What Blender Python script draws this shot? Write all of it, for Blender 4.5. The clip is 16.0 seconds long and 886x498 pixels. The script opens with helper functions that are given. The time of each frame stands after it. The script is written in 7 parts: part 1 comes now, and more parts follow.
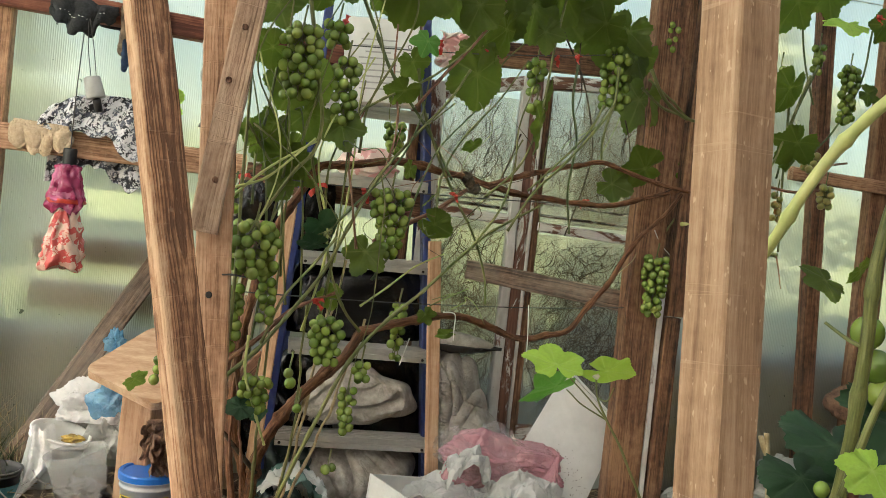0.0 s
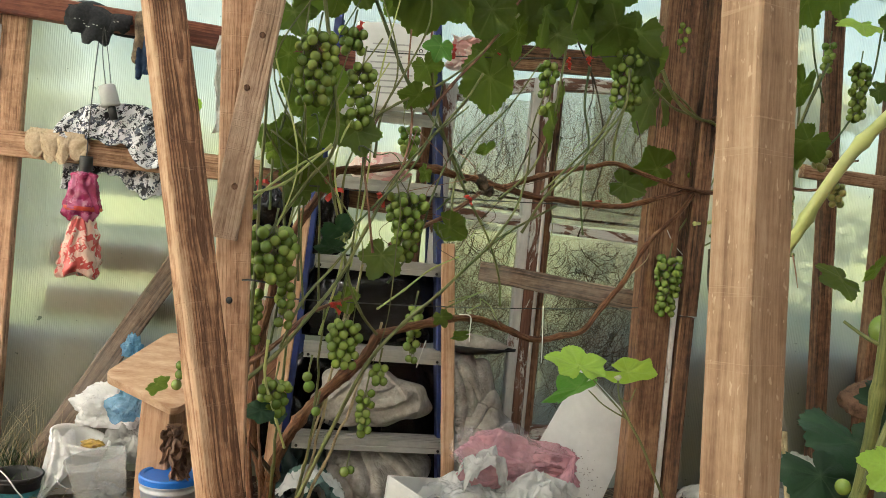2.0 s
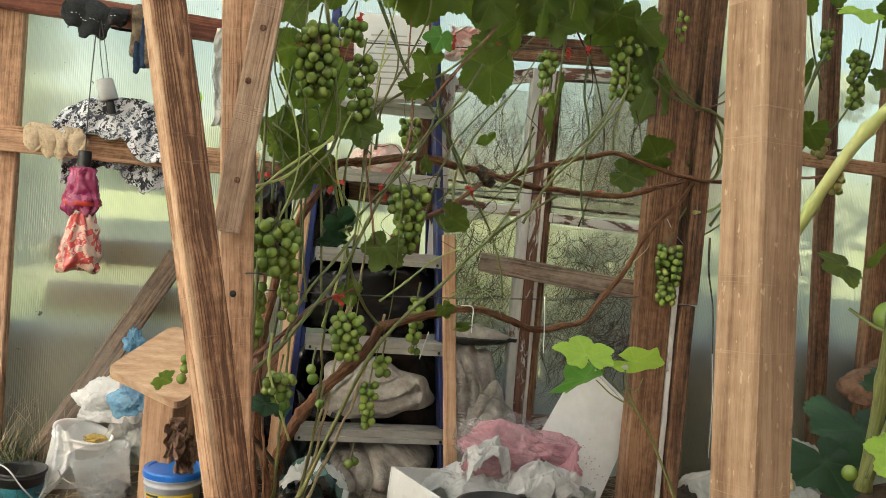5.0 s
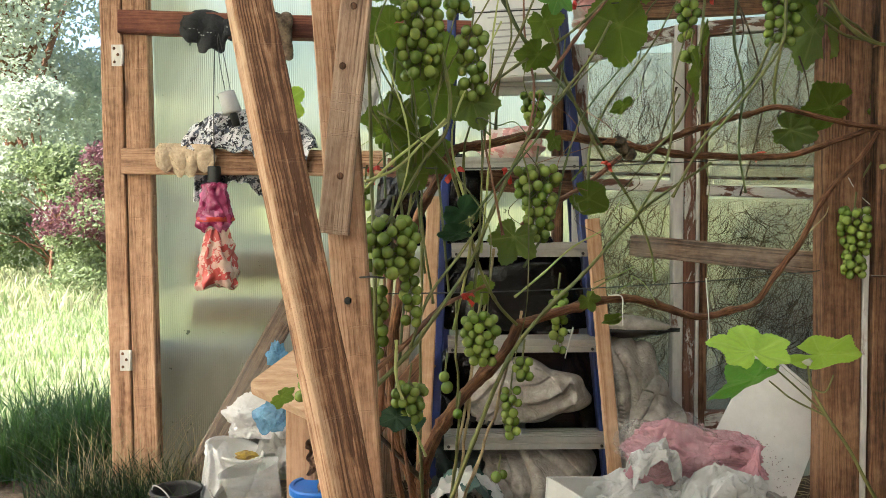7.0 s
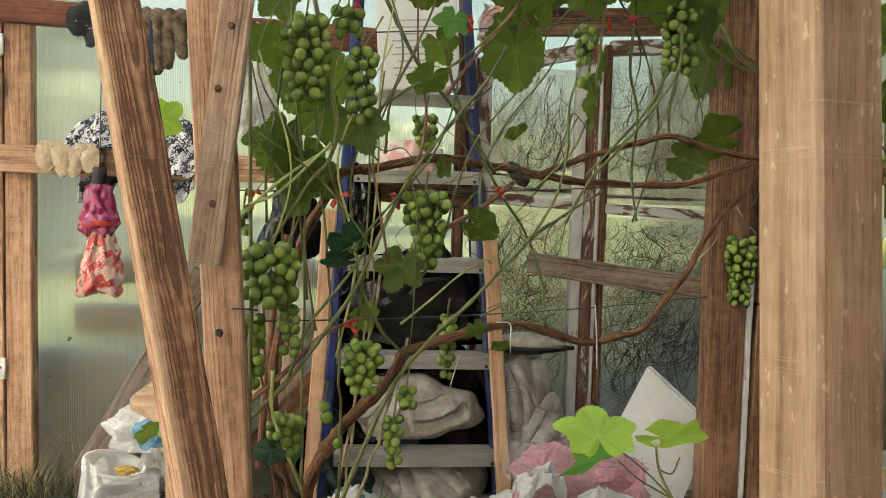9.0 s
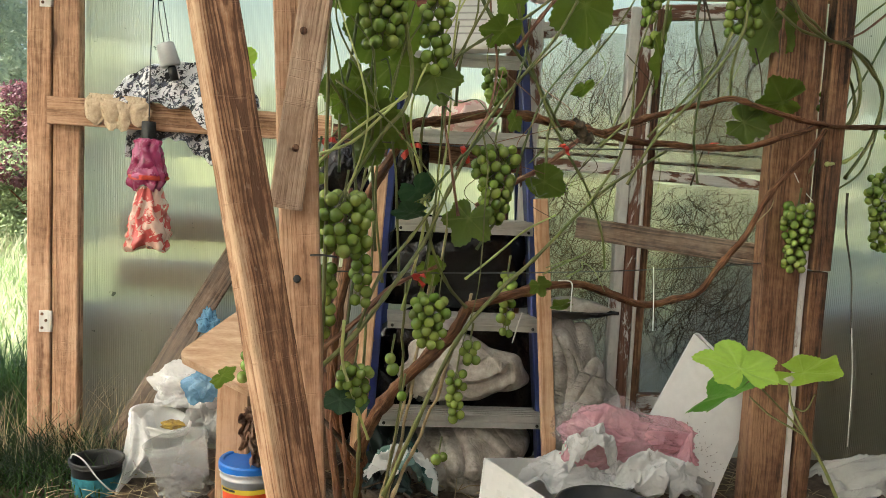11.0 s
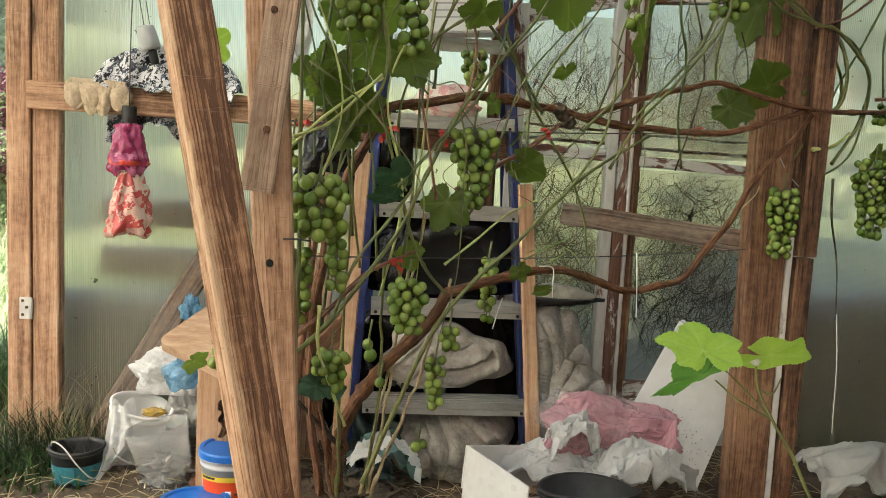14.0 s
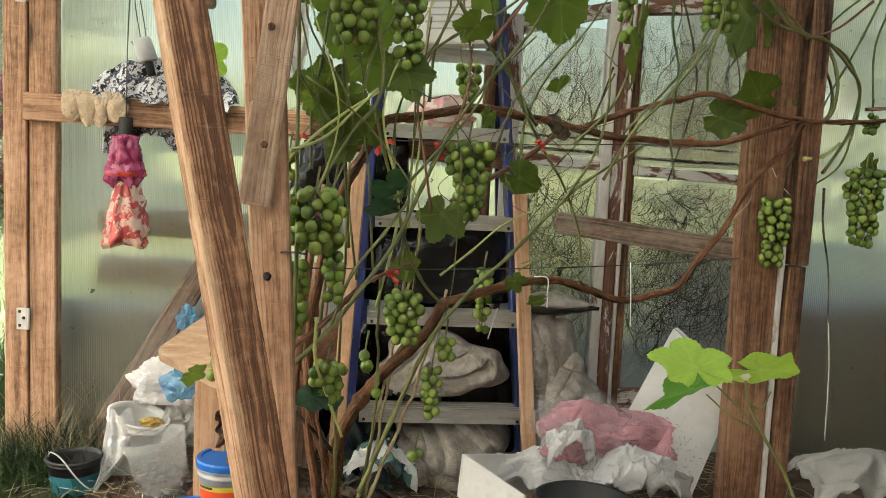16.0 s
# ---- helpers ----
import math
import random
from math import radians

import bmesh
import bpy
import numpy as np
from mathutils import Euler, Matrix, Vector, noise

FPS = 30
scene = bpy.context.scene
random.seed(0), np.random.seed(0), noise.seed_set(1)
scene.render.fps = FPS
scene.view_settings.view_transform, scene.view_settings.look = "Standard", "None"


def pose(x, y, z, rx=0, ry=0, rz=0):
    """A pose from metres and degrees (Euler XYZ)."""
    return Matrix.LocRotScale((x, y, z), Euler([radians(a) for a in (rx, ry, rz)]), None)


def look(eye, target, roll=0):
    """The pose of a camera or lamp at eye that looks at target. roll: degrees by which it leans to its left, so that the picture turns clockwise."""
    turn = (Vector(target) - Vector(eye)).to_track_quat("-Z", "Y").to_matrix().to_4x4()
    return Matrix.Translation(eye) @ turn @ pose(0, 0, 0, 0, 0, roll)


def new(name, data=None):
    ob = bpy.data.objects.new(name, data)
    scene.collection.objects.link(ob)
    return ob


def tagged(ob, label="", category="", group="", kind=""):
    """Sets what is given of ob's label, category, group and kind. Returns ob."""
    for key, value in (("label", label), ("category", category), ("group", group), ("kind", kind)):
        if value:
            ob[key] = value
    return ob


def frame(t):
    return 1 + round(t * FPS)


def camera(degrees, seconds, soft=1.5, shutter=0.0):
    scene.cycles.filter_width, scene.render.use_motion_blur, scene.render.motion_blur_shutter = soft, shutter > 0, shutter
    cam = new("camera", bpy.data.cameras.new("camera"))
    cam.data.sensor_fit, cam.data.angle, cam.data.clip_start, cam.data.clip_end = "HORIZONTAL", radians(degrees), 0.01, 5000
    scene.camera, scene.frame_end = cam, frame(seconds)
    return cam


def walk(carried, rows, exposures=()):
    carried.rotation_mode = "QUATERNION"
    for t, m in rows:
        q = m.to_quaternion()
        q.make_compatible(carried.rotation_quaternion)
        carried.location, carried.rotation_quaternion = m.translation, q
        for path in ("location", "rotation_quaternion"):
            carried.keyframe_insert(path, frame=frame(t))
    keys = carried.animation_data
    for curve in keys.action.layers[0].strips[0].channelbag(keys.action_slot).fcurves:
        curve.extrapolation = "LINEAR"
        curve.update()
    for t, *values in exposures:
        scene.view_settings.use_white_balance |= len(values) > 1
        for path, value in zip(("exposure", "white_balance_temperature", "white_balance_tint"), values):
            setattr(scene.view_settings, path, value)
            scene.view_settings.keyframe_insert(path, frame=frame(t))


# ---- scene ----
cam = camera(55.91, 16.0, soft=0.8)
PATH = [
    (0, (0.0028, -0.0092, 0.8267), (0.3834, 1.9533, 0.7652), 6.10),
    (0.5, (-0.0106, -0.0155, 0.8282), (0.4093, 1.9388, 0.7628), 6.40),
    (1, (-0.0066, -0.0124, 0.8281), (0.4068, 1.9431, 0.7574), 6.10),
    (1.5, (-0.0185, -0.0237, 0.8333), (0.3512, 1.9410, 0.7728), 5.32),
    (2, (-0.0166, -0.0190, 0.8295), (0.3468, 1.9467, 0.7683), 5.39),
    (2.5, (-0.0254, -0.0155, 0.8281), (0.3207, 1.9533, 0.7635), 5.24),
    (3, (-0.0261, -0.0146, 0.8296), (0.3123, 1.9558, 0.7768), 5.37),
    (3.2, (-0.0234, -0.0138, 0.8241), (0.3246, 1.9546, 0.7602), 5.87),
    (5.3, (-0.0317, -0.0204, 0.8323), (0.3438, 1.9423, 0.7502), 4.76),
    (5.5, (-0.0367, -0.0301, 0.8368), (0.3403, 1.9335, 0.7904), 5.07),
    (6, (-0.0309, -0.0245, 0.8445), (0.2511, 1.9506, 0.7053), 1.79),
    (6.5, (0.0119, 0.0579, 0.8514), (0.1314, 2.0513, 0.7424), -0.82),
    (7, (0.0467, 0.1440, 0.8146), (0.0395, 2.1411, 0.7068), -0.41),
    (7.5, (0.1023, 0.2025, 0.8454), (0.1433, 2.2009, 0.7772), -0.43),
    (8, (0.1623, 0.2387, 0.8493), (0.2053, 2.2358, 0.7502), -1.22),
    (8.2, (0.1658, 0.2486, 0.8530), (0.2539, 2.2397, 0.6860), -1.28),
    (8.3, (0.1755, 0.2135, 0.8763), (0.2424, 2.2100, 0.7780), -3.20),
    (8.5, (0.1750, 0.2100, 0.8948), (0.3423, 2.1977, 0.7490), -1.34),
    (8.7, (0.1345, 0.2052, 0.8880), (0.3919, 2.1833, 0.7434), 1.07),
    (9, (0.1111, 0.1812, 0.8873), (0.2914, 2.1681, 0.7463), 1.64),
    (9.2, (0.0968, 0.1813, 0.8867), (0.2421, 2.1712, 0.7479), 1.66),
    (11.3, (-0.0020, 0.2038, 0.8266), (0.1865, 2.1845, 0.6236), 3.48),
    (11.5, (0.0064, 0.2104, 0.8199), (0.2096, 2.1896, 0.6164), 5.01),
    (12, (0.0225, 0.2129, 0.8247), (0.2164, 2.1927, 0.6181), 3.63),
    (12.5, (0.0146, 0.2074, 0.8268), (0.2068, 2.1884, 0.6301), 4.67),
    (13, (0.0244, 0.2075, 0.8333), (0.2260, 2.1860, 0.6212), 3.60),
    (13.5, (0.0321, 0.2125, 0.8295), (0.2193, 2.1900, 0.5960), 2.90),
    (14, (0.0342, 0.2103, 0.8322), (0.2151, 2.1900, 0.6132), 2.89),
    (14.5, (0.0282, 0.1992, 0.8436), (0.2102, 2.1814, 0.6492), 3.31),
    (15, (0.0226, 0.1908, 0.8491), (0.1866, 2.1738, 0.6466), 2.75),
    (15.5, (0.0266, 0.1931, 0.8496), (0.1989, 2.1775, 0.6698), 3.13),
    (16, (0.0319, 0.1976, 0.8448), (0.2236, 2.1777, 0.6383), 2.71),
]
EXPOSURE, KELVIN, TINT = 2.18, 6000, 10.5
walk(cam, [(t, look(eye, target, roll)) for t, eye, target, roll in PATH], [(0.0, EXPOSURE, KELVIN, TINT), (16.0, EXPOSURE, KELVIN, TINT)])

# world and sun
SUN_EL, SUN_AZ = 38.0, 238.0
world = bpy.data.worlds.new("sky")
scene.world = world
world.use_nodes = True
wn = world.node_tree
sky = wn.nodes.new("ShaderNodeTexSky")
sky.sky_type = "NISHITA"
sky.sun_disc = False
sky.dust_density = 3.5
sky.sun_elevation, sky.sun_rotation = radians(SUN_EL), radians(SUN_AZ)
wn.links.new(sky.outputs[0], wn.nodes["Background"].inputs[0])
wn.nodes["Background"].inputs[1].default_value = 0.12
sun_data = bpy.data.lights.new("sun", "SUN")
sun_data.energy, sun_data.angle, sun_data.color = 5.0, radians(0.6), (1.0, 0.95, 0.86)
sun = new("sun", sun_data)
_e, _a = radians(SUN_EL), radians(SUN_AZ)
SUN_DIR = Vector((math.sin(_a) * math.cos(_e), math.cos(_a) * math.cos(_e), math.sin(_e)))
sun.matrix_world = look(SUN_DIR * 30, (0, 0, 0))


# ---------------------------------------------------------------- materials
class Mat:
    """A small wrapper for building node materials."""

    def __init__(self, name):
        self.m = bpy.data.materials.new(name)
        self.m.use_nodes = True
        self.t = self.m.node_tree
        self.b = self.t.nodes["Principled BSDF"]
        self.out = self.t.nodes["Material Output"]

    def n(self, kind, **kw):
        node = self.t.nodes.new(kind)
        for k, v in kw.items():
            if k in node.inputs:
                node.inputs[k].default_value = v
        return node

    def l(self, a, b):
        self.t.links.new(a, b)

    def coord(self, scale=(1, 1, 1), shift=True):
        tc = self.n("ShaderNodeTexCoord")
        mp = self.n("ShaderNodeMapping")
        mp.inputs["Scale"].default_value = scale
        self.l(tc.outputs["Object"], mp.inputs["Vector"])
        if shift:
            oi = self.n("ShaderNodeObjectInfo")
            mul = self.n("ShaderNodeMath")
            mul.operation = "MULTIPLY"
            mul.inputs[1].default_value = 37.0
            self.l(oi.outputs["Random"], mul.inputs[0])
            self.l(mul.outputs[0], mp.inputs["Location"])
        return mp.outputs[0]

    def noise(self, vec, scale=5.0, detail=4.0, rough=0.55, dist=0.0):
        k = self.n("ShaderNodeTexNoise", Scale=scale, Detail=detail, Roughness=rough, Distortion=dist)
        self.l(vec, k.inputs["Vector"])
        return k.outputs[0]

    def ramp(self, fac, stops):
        r = self.n("ShaderNodeValToRGB")
        e = r.color_ramp.elements
        while len(e) < len(stops):
            e.new(0.5)
        for el, (p, c) in zip(e, stops):
            el.position, el.color = p, (*c, 1)
        self.l(fac, r.inputs[0])
        return r.outputs[0]

    def mix(self, fac, a, b, mode="MIX"):
        k = self.n("ShaderNodeMix")
        k.data_type, k.blend_type = "RGBA", mode
        for v, i in ((fac, 0), (a, 6), (b, 7)):
            if isinstance(v, (int, float)):
                k.inputs[i].default_value = v
            elif isinstance(v, tuple):
                k.inputs[i].default_value = (*v, 1)
            else:
                self.l(v, k.inputs[i])
        return k.outputs[2]

    def math(self, op, a, b=0.0):
        k = self.n("ShaderNodeMath")
        k.operation = op
        for v, i in ((a, 0), (b, 1)):
            if isinstance(v, (int, float)):
                k.inputs[i].default_value = v
            else:
                self.l(v, k.inputs[i])
        return k.outputs[0]

    def bump(self, h, strength=0.3, dist=0.01, under=None):
        k = self.n("ShaderNodeBump", Strength=strength, Distance=dist)
        self.l(h, k.inputs["Height"])
        if under is not None:
            self.l(under, k.inputs["Normal"])
        return k.outputs[0]

    def done(self, color=None, rough=None, normal=None, **kw):
        for v, key in ((color, "Base Color"), (rough, "Roughness"), (normal, "Normal")):
            if v is None:
                continue
            if isinstance(v, tuple):
                self.b.inputs[key].default_value = (*v, 1)
            elif isinstance(v, (int, float)):
                self.b.inputs[key].default_value = v
            else:
                self.l(v, self.b.inputs[key])
        for k, v in kw.items():
            self.b.inputs[k.replace("_", " ")].default_value = v
        return self.m


def wood(name, dark, mid, light, ring=0.005, grey=0.0, bump=0.35, knots=True, heart=0.5, saw=0.0, contrast=1.0):
    """Sawn timber cut from a log: growth rings round a tilted pith along local z, a darker heart and saw marks."""
    k = Mat(name)
    tc = k.n("ShaderNodeTexCoord")
    v = k.coord((1, 1, 1))
    oi = k.n("ShaderNodeObjectInfo")
    rnd = oi.outputs["Random"]
    sp = k.n("ShaderNodeSeparateXYZ")
    k.l(tc.outputs["Object"], sp.inputs[0])
    st = k.n("ShaderNodeMapping")
    st.inputs["Scale"].default_value = (1, 1, 0.05)
    k.l(v, st.inputs["Vector"])
    lo = k.n("ShaderNodeMapping")
    lo.inputs["Scale"].default_value = (0.3, 0.3, 1)
    k.l(v, lo.inputs["Vector"])
    sway = k.math("SUBTRACT", k.noise(lo.outputs[0], 3.2, 3, 0.55), 0.5)
    wav = k.math("SUBTRACT", k.noise(v, 16, 3, 0.6), 0.5)
    x = k.math("ADD", sp.outputs[0], k.math("ADD", k.math("MULTIPLY", sway, 0.022), k.math("MULTIPLY", k.math("SUBTRACT", rnd, 0.5), 0.05)))
    y = k.math("ADD", k.math("SUBTRACT", sp.outputs[1], 0.016), k.math("MULTIPLY", sp.outputs[2], 0.012))
    r = k.math("SQRT", k.math("ADD", k.math("MULTIPLY", x, x), k.math("MULTIPLY", y, y)))
    r = k.math("ADD", r, k.math("MULTIPLY", wav, 0.0022))
    ph = k.math("FRACT", k.math("DIVIDE", r, ring))
    band = k.ramp(ph, [(0.0, (0.0, 0.0, 0.0)), (0.42, (0.25, 0.25, 0.25)), (0.80, (1, 1, 1)), (0.92, (0.9, 0.9, 0.9)), (1.0, (0.0, 0.0, 0.0))])
    fade = k.ramp(k.noise(st.outputs[0], 24, 3, 0.6, 0.8), [(0.36, (0.05, 0.05, 0.05)), (0.66, (1, 1, 1))])
    band = k.math("MULTIPLY", band, fade)
    wide = k.noise(st.outputs[0], 60, 3, 0.6, 0.5)
    fine = k.noise(st.outputs[0], 330, 4, 0.8)
    big = k.noise(v, 6.0, 4, 0.6)
    blot = k.noise(v, 48.0, 4, 0.65)
    hz = k.ramp(k.math("ADD", r, k.math("MULTIPLY", sway, 0.02)), [(0.036, (1, 1, 1)), (0.046, (0, 0, 0))])
    f = k.math("ADD", k.math("MULTIPLY", wide, 0.5), k.math("MULTIPLY", fine, 0.5))
    f = k.math("SUBTRACT", f, k.math("MULTIPLY", k.math("SUBTRACT", band, 0.2), 0.27 * contrast))
    f = k.math("SUBTRACT", f, k.math("MULTIPLY", k.math("SUBTRACT", hz, 0.4), 0.16 * heart))
    f = k.math("ADD", f, k.math("MULTIPLY", k.math("SUBTRACT", big, 0.5), 0.28))
    f = k.math("ADD", f, k.math("MULTIPLY", k.math("SUBTRACT", blot, 0.5), 0.26))
    col = k.ramp(f, [(0.32, dark), (0.48, mid), (0.64, light)])
    if grey:
        col = k.mix(k.math("MULTIPLY", k.ramp(k.noise(v, 7, 5, 0.7), [(0.38, (0, 0, 0)), (0.7, (1, 1, 1))]), grey), col, (0.25, 0.215, 0.18))
    if knots:
        kv = k.n("ShaderNodeMapping")
        kv.inputs["Scale"].default_value = (1, 1, 0.4)
        k.l(v, kv.inputs["Vector"])
        vo = k.n("ShaderNodeTexVoronoi", Scale=5.0)
        k.l(kv.outputs[0], vo.inputs["Vector"])
        kn = k.ramp(vo.outputs["Distance"], [(0.045, (0.9, 0.9, 0.9)), (0.07, (0.35, 0.35, 0.35)), (0.14, (0, 0, 0))])
        col = k.mix(kn, col, tuple(c * 0.4 for c in dark))
    h = k.math("SUBTRACT", k.math("ADD", k.math("MULTIPLY", fine, 0.7), k.math("MULTIPLY", wide, 0.4)), k.math("MULTIPLY", band, 0.4))
    if saw:
        sv = k.n("ShaderNodeMapping")
        sv.inputs["Scale"].default_value = (0.03, 0.03, 1)
        k.l(v, sv.inputs["Vector"])
        lines = k.ramp(k.noise(sv.outputs[0], 70, 2, 0.6, 0.0), [(0.61, (0, 0, 0)), (0.625, (1, 1, 1)), (0.64, (0, 0, 0))])
        fl = k.n("ShaderNodeMapping")
        fl.inputs["Scale"].default_value = (1, 1, 0.4)
        k.l(v, fl.inputs["Vector"])
        flecks = k.ramp(k.noise(fl.outputs[0], 190, 2, 0.5), [(0.665, (0, 0, 0)), (0.70, (1, 1, 1))])
        col = k.mix(k.math("MULTIPLY", lines, saw), col, tuple(min(1, c * 1.06) for c in light))
        col = k.mix(k.math("MULTIPLY", flecks, saw * 0.8), col, (0.66, 0.50, 0.35))
        h = k.math("ADD", h, k.math("MULTIPLY", lines, saw))
    return k.done(col, 0.8, k.bump(h, bump, 0.004))


M = {}
M["wood"] = wood("sawn_pine", (0.19, 0.092, 0.047), (0.44, 0.252, 0.147), (0.62, 0.405, 0.262), 0.0046, bump=0.6, heart=0.6, saw=0.25, contrast=0.62)
M["wood_new"] = wood("fresh_pine", (0.170, 0.094, 0.050), (0.295, 0.184, 0.108), (0.400, 0.274, 0.176), 0.006, bump=0.25, knots=False, heart=0.3, saw=0.5, contrast=0.55)
M["wood_board"] = wood("rough_board", (0.125, 0.055, 0.027), (0.38, 0.200, 0.104), (0.60, 0.40, 0.252), 0.0036, grey=0.0, bump=1.0, heart=1.3, saw=0.2, contrast=1.15)
M["wood_pale"] = wood("bleached_board", (0.17, 0.092, 0.052), (0.38, 0.240, 0.155), (0.56, 0.405, 0.285), 0.0052, grey=0.3, bump=0.7, knots=False, heart=0.5, saw=0.3, contrast=1.1)
M["wood_grey"] = wood("weathered_board", (0.055, 0.034, 0.022), (0.185, 0.122, 0.082), (0.34, 0.25, 0.185), 0.006, grey=0.7, bump=0.6)
M["wood_dark"] = wood("brown_post", (0.030, 0.013, 0.007), (0.165, 0.078, 0.039), (0.33, 0.185, 0.098), 0.0052, grey=0.06, bump=0.7, contrast=0.55)
M["wood_red"] = wood("stained_rail", (0.075, 0.02, 0.012), (0.15, 0.045, 0.025), (0.23, 0.09, 0.05), bump=0.3)
M["stool_wood"] = wood("stool_plank", (0.17, 0.085, 0.042), (0.32, 0.18, 0.098), (0.43, 0.27, 0.16), 0.007, bump=0.2, knots=False, contrast=0.8)
M["lath"] = wood("planed_lath", (0.36, 0.20, 0.105), (0.50, 0.315, 0.185), (0.60, 0.42, 0.27), 0.007, bump=0.12, knots=False, contrast=0.6)


def poly(name, tint, ribs, dirt=0.25, see=0.74):
    """Twin-wall polycarbonate: ribbed, cloudy and grubby."""
    k = Mat(name)
    tc = k.n("ShaderNodeTexCoord")
    sep = k.n("ShaderNodeSeparateXYZ")
    k.l(tc.outputs["Object"], sep.inputs[0])
    rib = k.math("ABSOLUTE", k.math("SINE", k.math("MULTIPLY", sep.outputs[ribs], math.pi / 0.006)))
    nz = k.noise(tc.outputs["Object"], 2.2, 5, 0.6)
    spots = k.noise(tc.outputs["Object"], 38, 3, 0.6)
    smear = k.ramp(nz, [(0.38, (0, 0, 0)), (0.75, (1, 1, 1))])
    col = k.mix(k.math("MULTIPLY", smear, dirt), tint, (0.33, 0.36, 0.26))
    col = k.mix(k.math("MULTIPLY", k.math("POWER", rib, 6.0), 0.13), col, (0.40, 0.42, 0.34))
    col = k.mix(k.ramp(spots, [(0.70, (0, 0, 0)), (0.74, (1, 1, 1))]), col, (0.10, 0.11, 0.07))
    nor = k.bump(rib, 0.4, 0.002)
    tr = k.n("ShaderNodeBsdfTranslucent")
    k.l(col, tr.inputs[0])
    k.l(nor, tr.inputs["Normal"])
    rf = k.n("ShaderNodeBsdfRefraction", IOR=1.03, Roughness=0.2)
    k.l(col, rf.inputs[0])
    k.l(nor, rf.inputs["Normal"])
    df = k.n("ShaderNodeBsdfDiffuse")
    k.l(col, df.inputs[0])
    gl = k.n("ShaderNodeBsdfGlossy", Roughness=0.28)
    k.l(nor, gl.inputs["Normal"])
    m1, m2, m3 = (k.n("ShaderNodeMixShader") for _ in range(3))
    m1.inputs[0].default_value = see
    k.l(tr.outputs[0], m1.inputs[1])
    k.l(rf.outputs[0], m1.inputs[2])
    m2.inputs[0].default_value = 0.09
    k.l(m1.outputs[0], m2.inputs[1])
    k.l(df.outputs[0], m2.inputs[2])
    m3.inputs[0].default_value = 0.07
    k.l(m2.outputs[0], m3.inputs[1])
    k.l(gl.outputs[0], m3.inputs[2])
    k.l(m3.outputs[0], k.out.inputs[0])
    return k.m


M["poly"] = poly("polycarbonate", (0.935, 0.91, 0.765), 0)
M["poly_h"] = poly("polycarbonate_cross", (0.97, 0.95, 0.90), 2, 0.10, 0.82)
M["poly_roof"] = poly("roof_polycarbonate", (0.66, 0.64, 0.60), 1, 0.3, 0.1)


def leaf_mat(name, top, under, vein, trans=0.42, glow=2.2, island=0.0):
    k = Mat(name)
    v = k.coord((1, 1, 1))
    nz = k.noise(v, 22, 4, 0.6)
    big = k.noise(v, 6, 2, 0.5)
    oi = k.n("ShaderNodeObjectInfo")
    c = k.mix(k.ramp(nz, [(0.3, (0, 0, 0)), (0.7, (1, 1, 1))]), top, tuple(x * 0.72 for x in top))
    c = k.mix(k.math("MULTIPLY", big, 0.5), c, under)
    c = k.mix(k.math("MULTIPLY", oi.outputs["Random"], 0.6), c, tuple(x * 0.42 for x in top))
    if island:
        ge = k.n("ShaderNodeNewGeometry")
        c = k.mix(k.math("MULTIPLY", ge.outputs["Random Per Island"], island), c, tuple(x * 0.22 for x in top))
    uv = k.n("ShaderNodeAttribute")
    uv.attribute_name = "vein"
    c = k.mix(k.math("MULTIPLY", uv.outputs["Fac"], 0.55), c, vein)
    k.l(c, k.b.inputs["Base Color"])
    k.b.inputs["Roughness"].default_value = 0.48
    k.b.inputs["Specular IOR Level"].default_value = 0.35
    nor = k.bump(k.math("ADD", nz, k.math("MULTIPLY", uv.outputs["Fac"], -0.8)), 0.4, 0.003)
    k.l(nor, k.b.inputs["Normal"])
    tr = k.n("ShaderNodeBsdfTranslucent")
    k.l(k.mix(0.5, c, tuple(min(1, x * glow) for x in top)), tr.inputs[0])
    ms = k.n("ShaderNodeMixShader")
    ms.inputs[0].default_value = trans
    k.l(k.b.outputs[0], ms.inputs[1])
    k.l(tr.outputs[0], ms.inputs[2])
    k.l(ms.outputs[0], k.out.inputs[0])
    return k.m


M["leaf"] = leaf_mat("vine_leaf", (0.082, 0.124, 0.015), (0.120, 0.165, 0.030), (0.25, 0.28, 0.09), 0.46, 3.6)
M["leaf_young"] = leaf_mat("young_leaf", (0.33, 0.56, 0.06), (0.38, 0.58, 0.10), (0.50, 0.64, 0.20), 0.45)
M["leaf_mid"] = leaf_mat("half_grown_leaf", (0.13, 0.33, 0.05), (0.18, 0.36, 0.07), (0.28, 0.42, 0.12), 0.35)
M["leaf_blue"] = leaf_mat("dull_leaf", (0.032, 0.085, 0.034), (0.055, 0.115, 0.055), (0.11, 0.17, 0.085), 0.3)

k = Mat("grape_skin")
v = k.coord()
oi = k.n("ShaderNodeObjectInfo")
c = k.mix(oi.outputs["Random"], (0.105, 0.180, 0.017), (0.245, 0.320, 0.055))
c = k.mix(k.math("MULTIPLY", k.ramp(k.noise(v, 60, 4, 0.6), [(0.4, (0, 0, 0)), (0.75, (1, 1, 1))]), 0.45), c, (0.22, 0.29, 0.11))
M["grape"] = k.done(c, 0.22, None, Subsurface_Weight=0.15, Subsurface_Scale=0.006)
k.b.inputs["Subsurface Radius"].default_value = (0.6, 1.0, 0.25)
k = Mat("pale_grape_skin")
v = k.coord()
oi = k.n("ShaderNodeObjectInfo")
